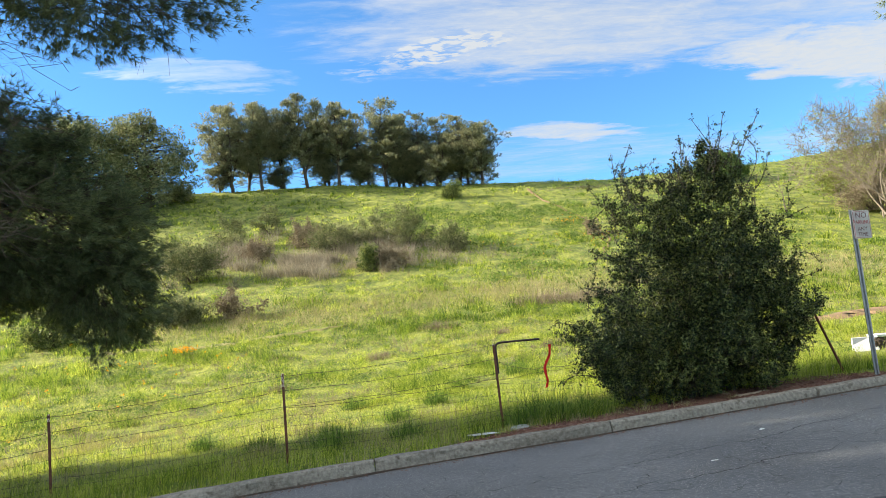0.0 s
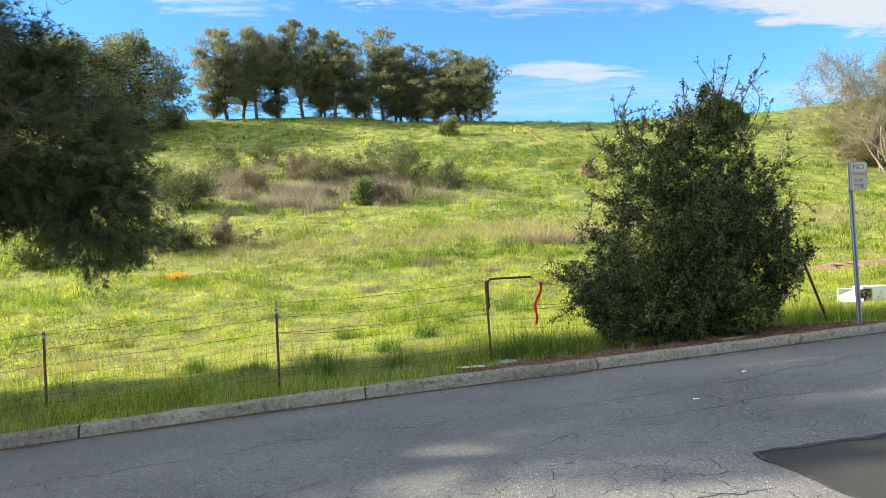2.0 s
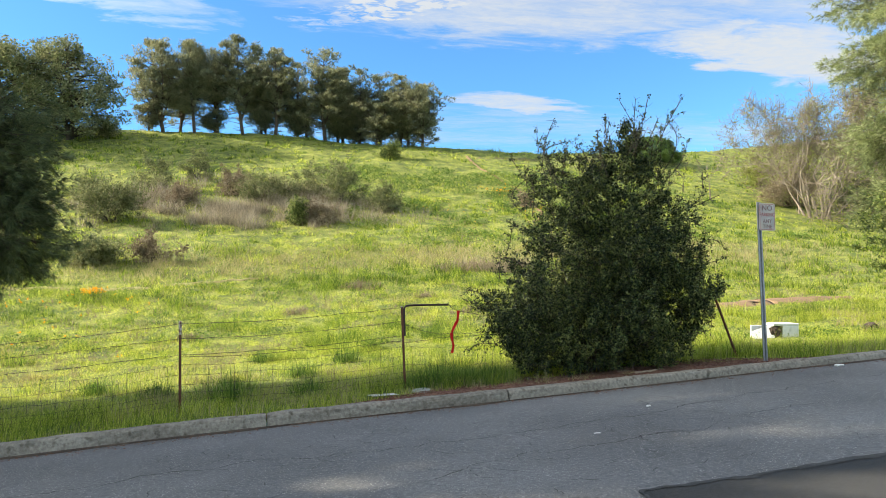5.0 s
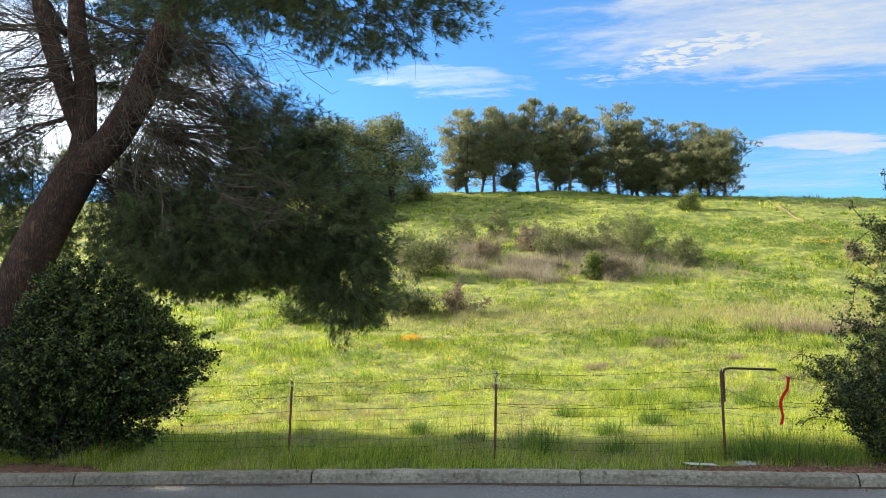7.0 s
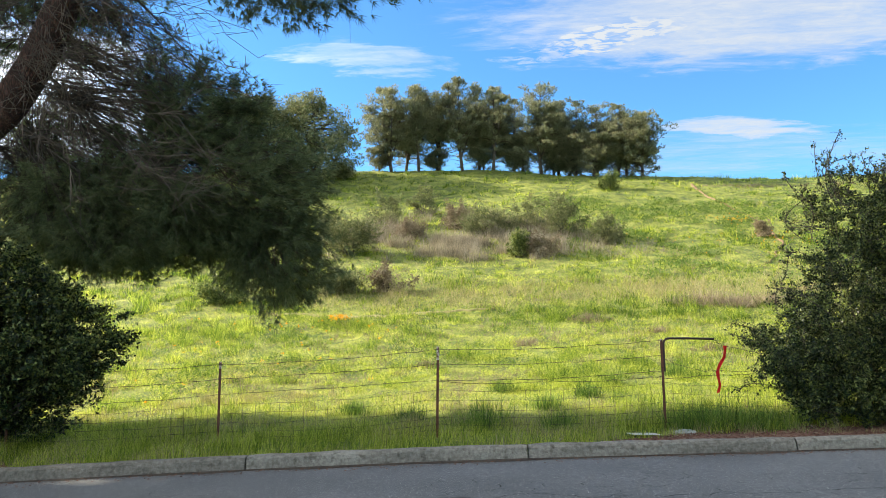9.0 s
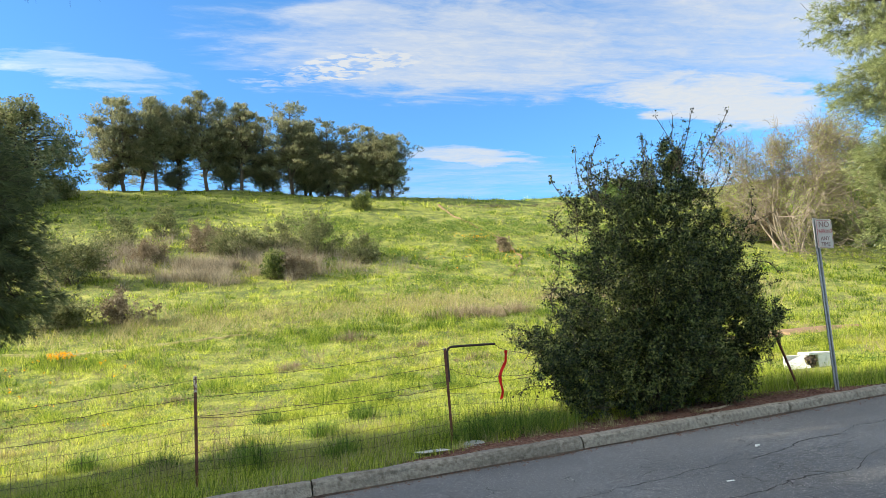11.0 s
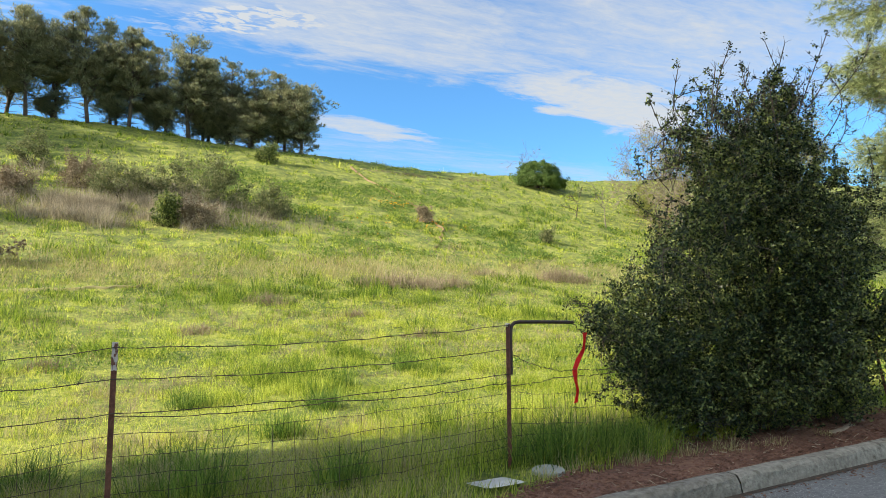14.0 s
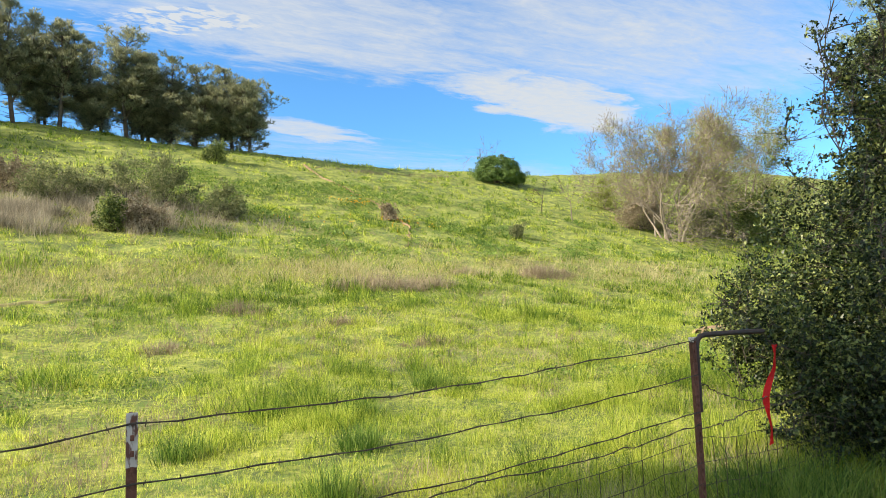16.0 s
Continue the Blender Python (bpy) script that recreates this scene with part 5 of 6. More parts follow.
bare_tree(37.6, 57.0, 3, 5.0, 0.45, PALETWIG, YOUNGLEAF, 0, "thin bare sapling behind the skyline bush", "sapling", RNG, 3, 0.04, 0.012)
bare_tree(32.8, 45.2, 1, 3.6, 0.2, TWIG, YOUNGLEAF, 120, "thin leafless sapling on the slope", "sapling", RNG, 3, 0.06, 0.018)
bare_tree(33.4, 42.7, 1, 4.6, 0.15, PALETWIG, YOUNGLEAF, 0, "thin leafless sapling on the slope", "sapling", RNG, 3, 0.055, 0.016)
bare_tree(4.4, 40.4, 1, 3.0, 0.2, TWIG, YOUNGLEAF, 0, "small leafless sapling behind the shrub", "sapling", RNG, 2, 0.04)

# ---- fence ----
POSTS = ((-10.0, 11.0), (-6.7, 10.95), (-3.49, 10.88), (-0.27, 10.64), (2.935, 10.66))
POST_TOP = (0.62, 0.76, 0.88, 1.06, 1.118)
fence = tagged(empty("fence", 0, 10.7, -0.1), "rusty wire fence with barbed strands and woven mesh", "fence")
FO = np.array((0, 10.7, -0.1))


def t_post(x, y, top, lean=(0.0, 0.0), tip=0.20, length=1.25, mat=RUST, parent=None):
    """Steel T-post with studs and a pale painted end."""
    bm = bmesh.new()
    for sx, sy, oy in ((0.036, 0.006, 0.0), (0.006, 0.034, 0.017)):
        bmesh.ops.create_cube(bm, size=1, matrix=Matrix.Translation((0, oy, -length / 2)) @ Matrix.Diagonal((sx, sy, length, 1)))
    for k in range(int(length / 0.055)):
        bmesh.ops.create_cube(bm, size=1, matrix=Matrix.Translation((0, -0.006, -0.03 - 0.055 * k)) @ Matrix.Diagonal((0.012, 0.01, 0.02, 1)))
    m = Matrix.Translation((x, y, top)) @ Euler((lean[1], lean[0], 0)).to_matrix().to_4x4()
    bmesh.ops.transform(bm, matrix=Matrix.Translation(Vector(-FO)) @ m if parent else m, verts=bm.verts[:])
    ob = part("post", bm, mat, parent)
    if tip:
        bm = bmesh.new()
        bmesh.ops.create_cube(bm, size=1, matrix=Matrix.Translation((0, 0, -tip / 2 + 0.002)) @ Matrix.Diagonal((0.0385, 0.0085, tip, 1)))
        bmesh.ops.create_cube(bm, size=1, matrix=Matrix.Translation((0, 0.018, -tip / 2 + 0.002)) @ Matrix.Diagonal((0.0085, 0.036, tip, 1)))
        bmesh.ops.transform(bm, matrix=Matrix.Translation(Vector(-FO)) @ m if parent else m, verts=bm.verts[:])
        part("painted_tip", bm, POSTTIP, ob, "chipped pale paint")
    return ob


for (x, y), top, tip in zip(POSTS, POST_TOP, (0.12, 0.12, 0.1, 0.19, 0.03)):
    t_post(x, y, top, (RNG.uniform(-0.03, 0.03), RNG.uniform(-0.02, 0.02)), tip, 1.45, parent=fence)


def strand(points, sag, parent, barbed=True, rng=RNG, r=0.0029, name="barbed_wire"):
    """A wire from point to point with its own sag and kinks; barbs every hand's width."""
    pts = []
    for a, b in zip(points, points[1:]):
        a, b = np.array(a, float), np.array(b, float)
        s = np.linspace(0, 1, 22)[:-1]
        seg = a + s[:, None] * (b - a)
        seg[:, 2] -= sag * rng.uniform(0.3, 1.4) * 4 * s * (1 - s)
        seg[1:] += rng.normal(size=(20, 3)) * (0.003, 0.004, 0.005)
        pts.append(seg)
    pts = np.concatenate(pts + [np.array([points[-1]], float)]) - FO
    chunks = [tube(pts, r, 5)]
    if barbed:
        tw = pts.copy()
        k = np.arange(len(tw))
        tw[:, 2] += 0.003 * np.cos(k * 1.9)
        tw[:, 1] += 0.003 * np.sin(k * 1.9)
        chunks.append(tube(tw, r * 0.8, 4))
        length = np.r_[0, np.cumsum(np.linalg.norm(np.diff(pts, axis=0), axis=1))]
        for d in np.arange(0.06, length[-1], 0.125):
            c = np.array([np.interp(d, length, pts[:, i]) for i in range(3)])
            for q in range(2):
                u = unit(rng.normal(size=3) * (0.35, 1, 1))
                chunks.append(tube([c - u * 0.016, c, c + u * 0.016], [0.0008, 0.0022, 0.0008], 4))
    v, f = join(chunks)
    return piece(name, v, f, WIRE, parent)


for drop in (0.035, 0.245, 0.47):
    strand([(x, y - 0.012, t - drop + (0.02 if i == 4 else 0)) for i, ((x, y), t) in enumerate(zip(POSTS, POST_TOP))], 0.035, fence)
strand([(-0.27, 10.63, 0.57), (1.3, 10.64, 0.55), (2.935, 10.65, 0.60)], 0.03, fence)


def woven_mesh(p0, t0, p1, t1, parent, rng):
    """A bay of sagging woven wire: five level wires and many uprights."""
    a, b = np.array((*p0, t0)), np.array((*p1, t1))
    drops = (0.62, 0.76, 0.89, 1.00, 1.09, 1.17)
    s = np.linspace(0, 1, 19)
    base = a + s[:, None] * (b - a)
    rows = []
    for d in drops:
        r = base.copy()
        r[:, 2] -= d + 0.05 * np.sin(np.pi * s) * rng.uniform(0.4, 1.2)
        r += rng.normal(size=r.shape) * (0.006, 0.008, 0.006)
        rows.append(r)
    rows = np.array(rows)
    chunks = [tube(r - FO, 0.0021, 4) for r in rows] + [tube(rows[:, i] - FO, 0.0022, 3) for i in range(1, 18)]
    v, f = join(chunks)
    return piece("woven_wire", v, f, WIRE, parent)


for i in range(4):
    woven_mesh(POSTS[i], POST_TOP[i], POSTS[i + 1], POST_TOP[i + 1], fence, RNG)
woven_mesh(POSTS[4], 1.118, (5.4, 10.9), 1.05, fence, RNG)
# bent pipe on the last post and the loose strands beyond it
v, f = tube(np.array([(2.966, 10.672, 0.66), (2.966, 10.67, 0.98), (2.968, 10.668, 1.06), (2.98, 10.666, 1.10), (3.01, 10.665, 1.123), (3.06, 10.665, 1.128), (3.3, 10.667, 1.124), (3.5, 10.669, 1.118), (3.69, 10.67, 1.112)]) - FO, 0.0165, 10)
piece("bent_pipe", v, f, BLACKPIPE, fence, "dark rusted bent pipe", True)
strand([(3.68, 10.67, 1.11), (3.85, 10.69, 1.01), (4.6, 10.75, 0.86)], 0.02, fence, name="loose_wire")
strand([(2.95, 10.66, 0.86), (3.35, 10.67, 0.70), (3.75, 10.71, 0.665), (4.8, 10.8, 0.70)], 0.03, fence, name="loose_wire")
strand([(2.95, 10.66, 0.56), (3.5, 10.7, 0.60), (4.8, 10.8, 0.62)], 0.02, fence, name="loose_wire")


def ribbon(points, width, rng):
    p = np.array(points, float)
    s = np.linspace(0, 1, 40)
    t = np.linspace(0, 1, len(p))
    c = np.stack([np.interp(s, t, p[:, k]) for k in range(3)], 1)
    ang = 0.55 * np.sin(s * 9) - 0.25
    side = np.stack([np.cos(ang), np.sin(ang), 0.25 * np.sin(s * 15)], 1) * (width / 2 * (0.75 + 0.25 * np.abs(np.cos(s * 6))))[:, None]
    v = np.concatenate([c - side, c + side])
    i = np.arange(39)
    f = np.stack([i, i + 1, i + 41, i + 40], 1)
    ob = piece("ribbon", v, f, RIBBON)
    bm = bmesh.new()
    bm.from_mesh(ob.data)
    bmesh.ops.solidify(bm, geom=bm.faces[:], thickness=0.002)
    bm.to_mesh(ob.data)
    bm.free()
    return tagged(ob, "red survey ribbon tied to the loose fence wire", "ribbon")


ribbon([(3.852, 10.69, 1.01), (3.85, 10.69, 0.96), (3.835, 10.695, 0.85), (3.77, 10.71, 0.74), (3.735, 10.715, 0.66), (3.735, 10.71, 0.58), (3.755, 10.70, 0.46), (3.72, 10.69, 0.35)], 0.05, RNG)
# leaning fence post beyond the shrub
lean_post = t_post(0, 0, 0, tip=0.0, length=1.25)
lean_post.name = "leaning_post"
lean_post.matrix_world = Matrix.Translation((8.62, 10.69, 1.05)) @ Vector((8.62 - 9.05, 10.69 - 10.71, 1.155)).to_track_quat("Z", "Y").to_matrix().to_4x4()
tagged(lean_post, "dark steel fence post leaning beside the shrub", "fence post")

# ---- road sign ----
SB, ST = Vector((8.90, 9.86, -0.12)), Vector((8.905, 9.80, 2.60))
sign = tagged(empty("road_sign", *SB), "white no-parking sign on a leaning galvanised post", "road sign")
bm = bmesh.new()
hgt = (ST - SB).length
for sx, sy, ox, oy in ((0.05, 0.006, 0, 0), (0.006, 0.026, -0.022, 0.013), (0.006, 0.026, 0.022, 0.013), (0.022, 0.006, -0.034, 0.026), (0.022, 0.006, 0.034, 0.026)):
    bmesh.ops.create_cube(bm, size=1, matrix=Matrix.Translation((ox, oy, hgt / 2)) @ Matrix.Diagonal((sx, sy, hgt, 1)))
post_m = (ST - SB).to_track_quat("Z", "Y").to_matrix().to_4x4()
bmesh.ops.transform(bm, matrix=post_m @ Matrix.Rotation(radians(180), 4, "Z"), verts=bm.verts[:])
part("post", bm, GALV, sign, "galvanised steel post")
plate_frame = Matrix.Translation((9.034, 9.745, 2.345)) @ Euler((0, radians(2.3), radians(-5))).to_matrix().to_4x4()


def rounded_plate(w, h, r, thick, m):
    bm = bmesh.new()
    vs = [bm.verts.new((sx * (w / 2 - r) + r * math.cos(a), 0, sz * (h / 2 - r) + r * math.sin(a))) for sx, sz, a0 in ((1, 1, 0), (-1, 1, 90), (-1, -1, 180), (1, -1, 270)) for a in (radians(a0 + 15 * k) for k in range(7))]
    bm.faces.new(vs)
    bmesh.ops.solidify(bm, geom=bm.faces[:], thickness=thick)
    bmesh.ops.transform(bm, matrix=m, verts=bm.verts[:])
    return bm


off = Matrix.Translation(-SB)
plate = part("plate", rounded_plate(0.305, 0.457, 0.03, 0.003, off @ plate_frame), SIGNWHITE, sign, "white sign plate with red lettering")


# thin red border line just inside the plate's edge
for w, h, x, z in ((0.255, 0.005, 0, 0.212), (0.255, 0.005, 0, -0.212), (0.005, 0.41, -0.136, 0), (0.005, 0.41, 0.136, 0)):
    part("border", box_bm(w, 0.0012, h, off @ plate_frame @ Matrix.Translation((x, -0.0042, z))), SIGNRED, plate, "red border line")


def lettering(text, size, x, z, mat, parent, m, squeeze=1.0):
    cu = bpy.data.curves.new("lettering", "FONT")
    cu.body, cu.size, cu.align_x, cu.align_y, cu.extrude = text, size, "CENTER", "CENTER", 0.0006
    tmp = bpy.data.objects.new("lettering", cu)
    scene.collection.objects.link(tmp)
    me = bpy.data.meshes.new_from_object(tmp.evaluated_get(bpy.context.evaluated_depsgraph_get()))
    bpy.data.objects.remove(tmp)
    me.transform(m @ Matrix.Translation((x, -0.005, z)) @ Euler((radians(90), 0, 0)).to_matrix().to_4x4() @ Matrix.Diagonal((squeeze, 1, 1, 1)))
    me.materials.clear()
    me.materials.append(mat)
    ob = new("lettering", me)
    ob.parent = parent
    return ob


for text, size, z, mat, sq in (("NO", 0.125, 0.145, SIGNDARK, 1.0), ("PARKING", 0.088, 0.035, SIGNRED, 0.78), ("ANY", 0.09, -0.075, SIGNDARK, 0.9), ("TIME", 0.09, -0.165, SIGNDARK, 0.9)):
    lettering(text, size, 0, z, mat, plate, off @ plate_frame, sq)

# ---- small things on the verge ----
def lid_round(x, y):
    bm = bmesh.new()
    bmesh.ops.create_cone(bm, cap_ends=True, segments=32, radius1=0.145, radius2=0.14, depth=0.05)
    bmesh.ops.bevel(bm, geom=[e for e in bm.edges if not e.is_boundary and abs(e.verts[0].co.z - e.verts[1].co.z) < 1e-4], offset=0.006, segments=2, affect="EDGES")
    ob = part("valve_lid", bm, GREYLID)
    ob.matrix_world = pose(x, y, float(ground_z(x, y)) + 0.012, 4, -3, 0)
    return tagged(ob, "round grey-green utility lid set in the mulch", "utility lid")


def lid_square(x, y):
    ob = tagged(empty("utility_lid", x, y, float(ground_z(x, y)) + 0.02), "pale rectangular meter-box lid set in the grass", "utility lid")
    bm = rounded_plate(0.42, 0.30, 0.05, 0.045, Euler((radians(90), 0, 0)).to_matrix().to_4x4())
    part("cover", bm, PALECON, ob)
    part("finger_hole", box_bm(0.05, 0.018, 0.004, Matrix.Translation((-0.12, 0.05, 0.025)), 0.001), DARKHOLE, ob, "dark finger slot")
    ob.matrix_world = pose(x, y, float(ground_z(x, y)) + 0.035, -3, 2, 8)
    return ob


lid_round(3.12, 10.36)
lid_square(2.51, 10.25)


def trough(x, y):
    """Broken pale concrete box lying in the grass: a hollow end, a slanting slab and a ragged gap between."""
    z = float(ground_z(x, y))
    ob = tagged(empty("concrete_box", x, y, z), "broken pale concrete utility box lying in grass", "concrete box")
    bm = bmesh.new()
    h, d, t = 0.44, 0.5, 0.055
    for sx, sy, sz, ox, oy, oz in ((0.72, d, t, 0.24, 0, h - t / 2), (t, d, h - t, 0.57, 0, (h - t) / 2), (0.40, t, h - t, 0.34, -d / 2 + t / 2, (h - t) / 2), (1.1, t, h - t, 0.0, d / 2 - t / 2, (h - t) / 2)):
        bmesh.ops.create_cube(bm, size=1, matrix=Matrix.Translation((ox, oy, oz)) @ Matrix.Diagonal((sx, sy, sz, 1)))
    bmesh.ops.bevel(bm, geom=bm.edges[:], offset=0.01, segments=1, affect="EDGES")
    part("body", bm, PALECON, ob)
    bm = box_bm(0.60, t, 0.46, bevel=0.01)
    for v in bm.verts:
        if v.co.x > 0.1:
            v.co.x += 0.10 * math.sin(9 * v.co.z)
    part("slanting_slab", bm, PALECON, ob, "bluish-white broken slab leaning inward").matrix_local = pose(-0.36, -0.20, 0.13, -34, -15, 8)
    bm = bmesh.new()
    bmesh.ops.create_icosphere(bm, subdivisions=4, radius=0.15)
    for v in bm.verts:
        v.co = Vector((v.co.x * 1.0, v.co.y * 0.5, v.co.z * 0.8)) * (1 + 0.55 * noise.noise(v.co * 12) + 0.3 * noise.noise(v.co * 30))
    bmesh.ops.translate(bm, vec=(-0.02, -0.17, 0.27), verts=bm.verts[:])
    part("root_tangle", bm, DARKHOLE, ob, "dark earth and roots in the break")
    ob.matrix_world = pose(x, y, z - 0.12, 0, 2, -14) @ Matrix.Diagonal((0.84, 0.84, 1.05, 1))
    return ob


trough(12.65, 13.85)
bm = bmesh.new()
bmesh.ops.create_icosphere(bm, subdivisions=3, radius=0.2)
for v in bm.verts:
    v.co = Vector((v.co.x * 1.15, v.co.y * 0.8, v.co.z * 0.6)) * (1 + 0.4 * noise.noise(v.co * 6))
rock = part("rock", bm, DARKHOLE)
rock.matrix_world = pose(14.9, 13.2, float(ground_z(14.9, 13.2)) + 0.05, 0, 10, 40)
tagged(rock, "dark brown rock half hidden in the grass", "rock")


def debris(x, y, length, wide, turn, mat, label, name, category):
    bm = box_bm(length, wide, wide * 0.5, bevel=wide * 0.15)
    bmesh.ops.subdivide_edges(bm, edges=[e for e in bm.edges if e.calc_length() > length * 0.5], cuts=4)
    for v in bm.verts:
        v.co += Vector((0, 0.25 * wide * math.sin(5 * v.co.x / length + turn), 0.1 * wide * noise.noise(v.co * 20)))
    ob = part(name, bm, mat)
    z = float(road_z(x, y)) + wide * 0.25 if y < KERB_Y else float(ground_z(x, y)) + wide * 0.25 + 0.025
    ob.matrix_world = pose(x, y, z, 0, 0, turn)
    return tagged(ob, label, category)


debris(6.8, 10.0, 0.62, 0.06, 12, DEADWOOD, "split weathered board lying on the mulch", "board", "board")
for x, y, ln, wd, turn in ((4.1, 10.15, 0.3, 0.03, 25), (4.5, 10.0, 0.22, 0.02, -30), (3.55, 10.2, 0.16, 0.025, 60), (5.3, 9.8, 0.26, 0.018, 15), (3.9, 9.75, 0.2, 0.014, -12), (6.0, 9.6, 0.2, 0.02, 40), (1.35, 10.0, 0.14, 0.03, 70)):
    debris(x, y, ln, wd, turn, DEADWOOD, "broken dry stick on the mulch", "stick", "stick")
for x, y, ln, wd, turn in ((5.3, 7.72, 0.07, 0.03, 20), (4.05, 6.72, 0.07, 0.015, -10), (10.55, 8.75, 0.24, 0.04, 8), (9.5, 8.95, 0.16, 0.06, 8)):
    debris(x, y, ln, wd, turn, PAPER, "pale scrap of litter on the asphalt", "litter", "litter")

# ---- ground patches ----
def worn_line(points, step, rough, seed):
    """A polyline cut into short steps that wander a little."""
    p = np.array(points, float)
    length = np.r_[0, np.cumsum(np.linalg.norm(np.diff(p, axis=0), axis=1))]
    s = np.arange(0, length[-1], step)
    c = np.stack([np.interp(s, length, p[:, k]) for k in range(2)], 1)
    off = value_noise(s, s * 0, 0.35, seed) + 0.5 * value_noise(s, s * 0, 0.09, seed + 1) - 0.75
    d = unit(np.gradient(c, axis=0))
    return c + np.stack([-d[:, 1], d[:, 0]], 1) * (off * rough)[:, None]


EDGE = worn_line([(12, 5.0), (9.0, 4.87), (6.3, 4.78), (3.8, 4.79), (3.34, 4.80), (3.28, 4.0), (3.24, 3.0), (3.4, 0.5), (3.7, -3)], 0.04, 0.07, 81)
corner = int(np.argmin(np.hypot(EDGE[:, 0] - 3.34, EDGE[:, 1] - 4.80)))
side, top = EDGE[corner:][::-1], EDGE[:corner + 1][::-1]
gs, gt = np.meshgrid(np.linspace(0, 1, 66), np.linspace(0, 1, 60))
gy = -3.0 + gt * (4.8 + 3.0)
gx = np.interp(gy, side[:, 1], side[:, 0])
gx = gx + gs * (12 - gx)
gy = gy + gt ** 6 * (np.interp(gx, top[:, 0], top[:, 1]) - 4.8)
k = (np.arange(59)[:, None] * 66 + np.arange(65)[None, :]).reshape(-1, 1)
new_tar = tagged(piece("asphalt_patch", np.stack([gx, gy, road_z(gx, gy) + 0.006], -1).reshape(-1, 3), k + np.array((0, 1, 67, 66)), NEWTAR, smooth=True), "newer dark asphalt patch let into the road", "road patch", kind="structure")
inner = EDGE + 0.06 * np.stack([0.3 + 0 * EDGE[:, 0], -np.clip((EDGE[:, 1] - 3.5), 0.1, 1)], 1) * (0.4 + 1.2 * value_noise(EDGE[:, 0], EDGE[:, 1], 0.2, 83))[:, None]
k = np.arange(len(EDGE) - 1)
ribbon_v = np.concatenate([np.c_[q, road_z(q[:, 0], q[:, 1]) + 0.011] for q in (EDGE, inner)])
piece("tar_edge", ribbon_v, np.stack([k, k + 1, k + 1 + len(EDGE), k + len(EDGE)], 1), SEALTAR, new_tar, "black tar seal along the edge")
# dirt line where the kerb meets the road
xs = np.arange(-14, 26, 0.05)
wid = 0.012 + 0.09 * value_noise(xs, xs * 0, 0.6, 91) ** 2 + 0.02 * value_noise(xs, xs * 0, 0.1, 92)
dirt = np.concatenate([np.c_[xs, np.full(len(xs), KERB_Y + 0.004), road_z(xs, xs * 0 + KERB_Y) + 0.016], np.c_[xs, KERB_Y - wid, road_z(xs, xs * 0 + KERB_Y) + 0.004]])
k = np.arange(len(xs) - 1)
tagged(piece("gutter_dirt", dirt, np.stack([k, k + 1, k + 1 + len(xs), k + len(xs)], 1), DARKHOLE), "dark dirt gathered along the foot of the kerb", "dirt", kind="stuff")


def crack(points, width, rng, parent, fork=2):
    """A wandering open crack in the asphalt with side branches."""
    p = np.array(points, float)
    length = np.r_[0, np.cumsum(np.linalg.norm(np.diff(p, axis=0), axis=1))]
    n = max(8, int(length[-1] / 0.07))
    s = np.linspace(0, length[-1], n)
    c = np.stack([np.interp(s, length, p[:, k]) for k in range(2)], 1)
    c += rng.normal(size=(n, 2)) * 0.020 + 0.22 * (np.stack([value_noise(s, s * 0 + p[0, 0], 0.28, 5), value_noise(s, s * 0 + p[0, 1], 0.28, 6)], 1) - 0.5) * min(1, length[-1])
    d = unit(np.gradient(c, axis=0))
    w = width * (0.3 + 1.1 * value_noise(s * 5, s * 0 + rng.uniform(0, 99), 1, 3)) * np.minimum(1, np.minimum(np.arange(n), np.arange(n)[::-1]) / 4 + 0.15)
    nr = np.stack([-d[:, 1], d[:, 0]], 1) * (w / 2)[:, None]
    v = np.concatenate([np.c_[c - nr, road_z(c[:, 0], c[:, 1])[:, None] + 0.003], np.c_[c + nr, road_z(c[:, 0], c[:, 1])[:, None] + 0.003]])
    i = np.arange(n - 1)
    chunks = [(v, np.stack([i, i + 1, i + 1 + n, i + n], 1))]
    if fork:
        for k in rng.integers(2, n - 2, max(1, int(length[-1] * fork))):
            a = rng.choice((-1, 1)) * rng.uniform(0.6, 1.5)
            h = np.array((d[k, 0] * math.cos(a) - d[k, 1] * math.sin(a), d[k, 0] * math.sin(a) + d[k, 1] * math.cos(a))) * rng.uniform(0.2, 0.9)
            chunks += crack([c[k], c[k] + h * 0.5 + rng.normal(size=2) * 0.06, c[k] + h], width * 0.7, rng, None, fork - 1)
    return chunks


CRACKS = (((-9, 6.2), (-5.3, 6.75), (-1.5, 7.2), (0.7, 7.3), (2.3, 7.1), (4.8, 7.35), (7.4, 7.8), (12, 8.1)), ((-3.5, 5.3), (-1.2, 5.2), (0.6, 5.0), (1.6, 4.2), (2.4, 4.1), (3.1, 4.15)), ((0.2, 3.5), (1.65, 3.83), (2.4, 3.8), (3.1, 3.9)), ((0.4, 3.0), (1.5, 3.3), (2.4, 3.3), (3.05, 3.6)), ((-4, 3.6), (-2.4, 3.9), (-0.6, 4.0), (0.6, 4.3), (1.8, 4.2)), ((2.0, 5.9), (3.2, 6.3), (5.0, 6.4), (7.2, 6.9)))
CR = np.random.default_rng(3)
nets = []
for pts in CRACKS:
    nets += crack(pts, 0.011, CR, None, 1)
cell = 0.25


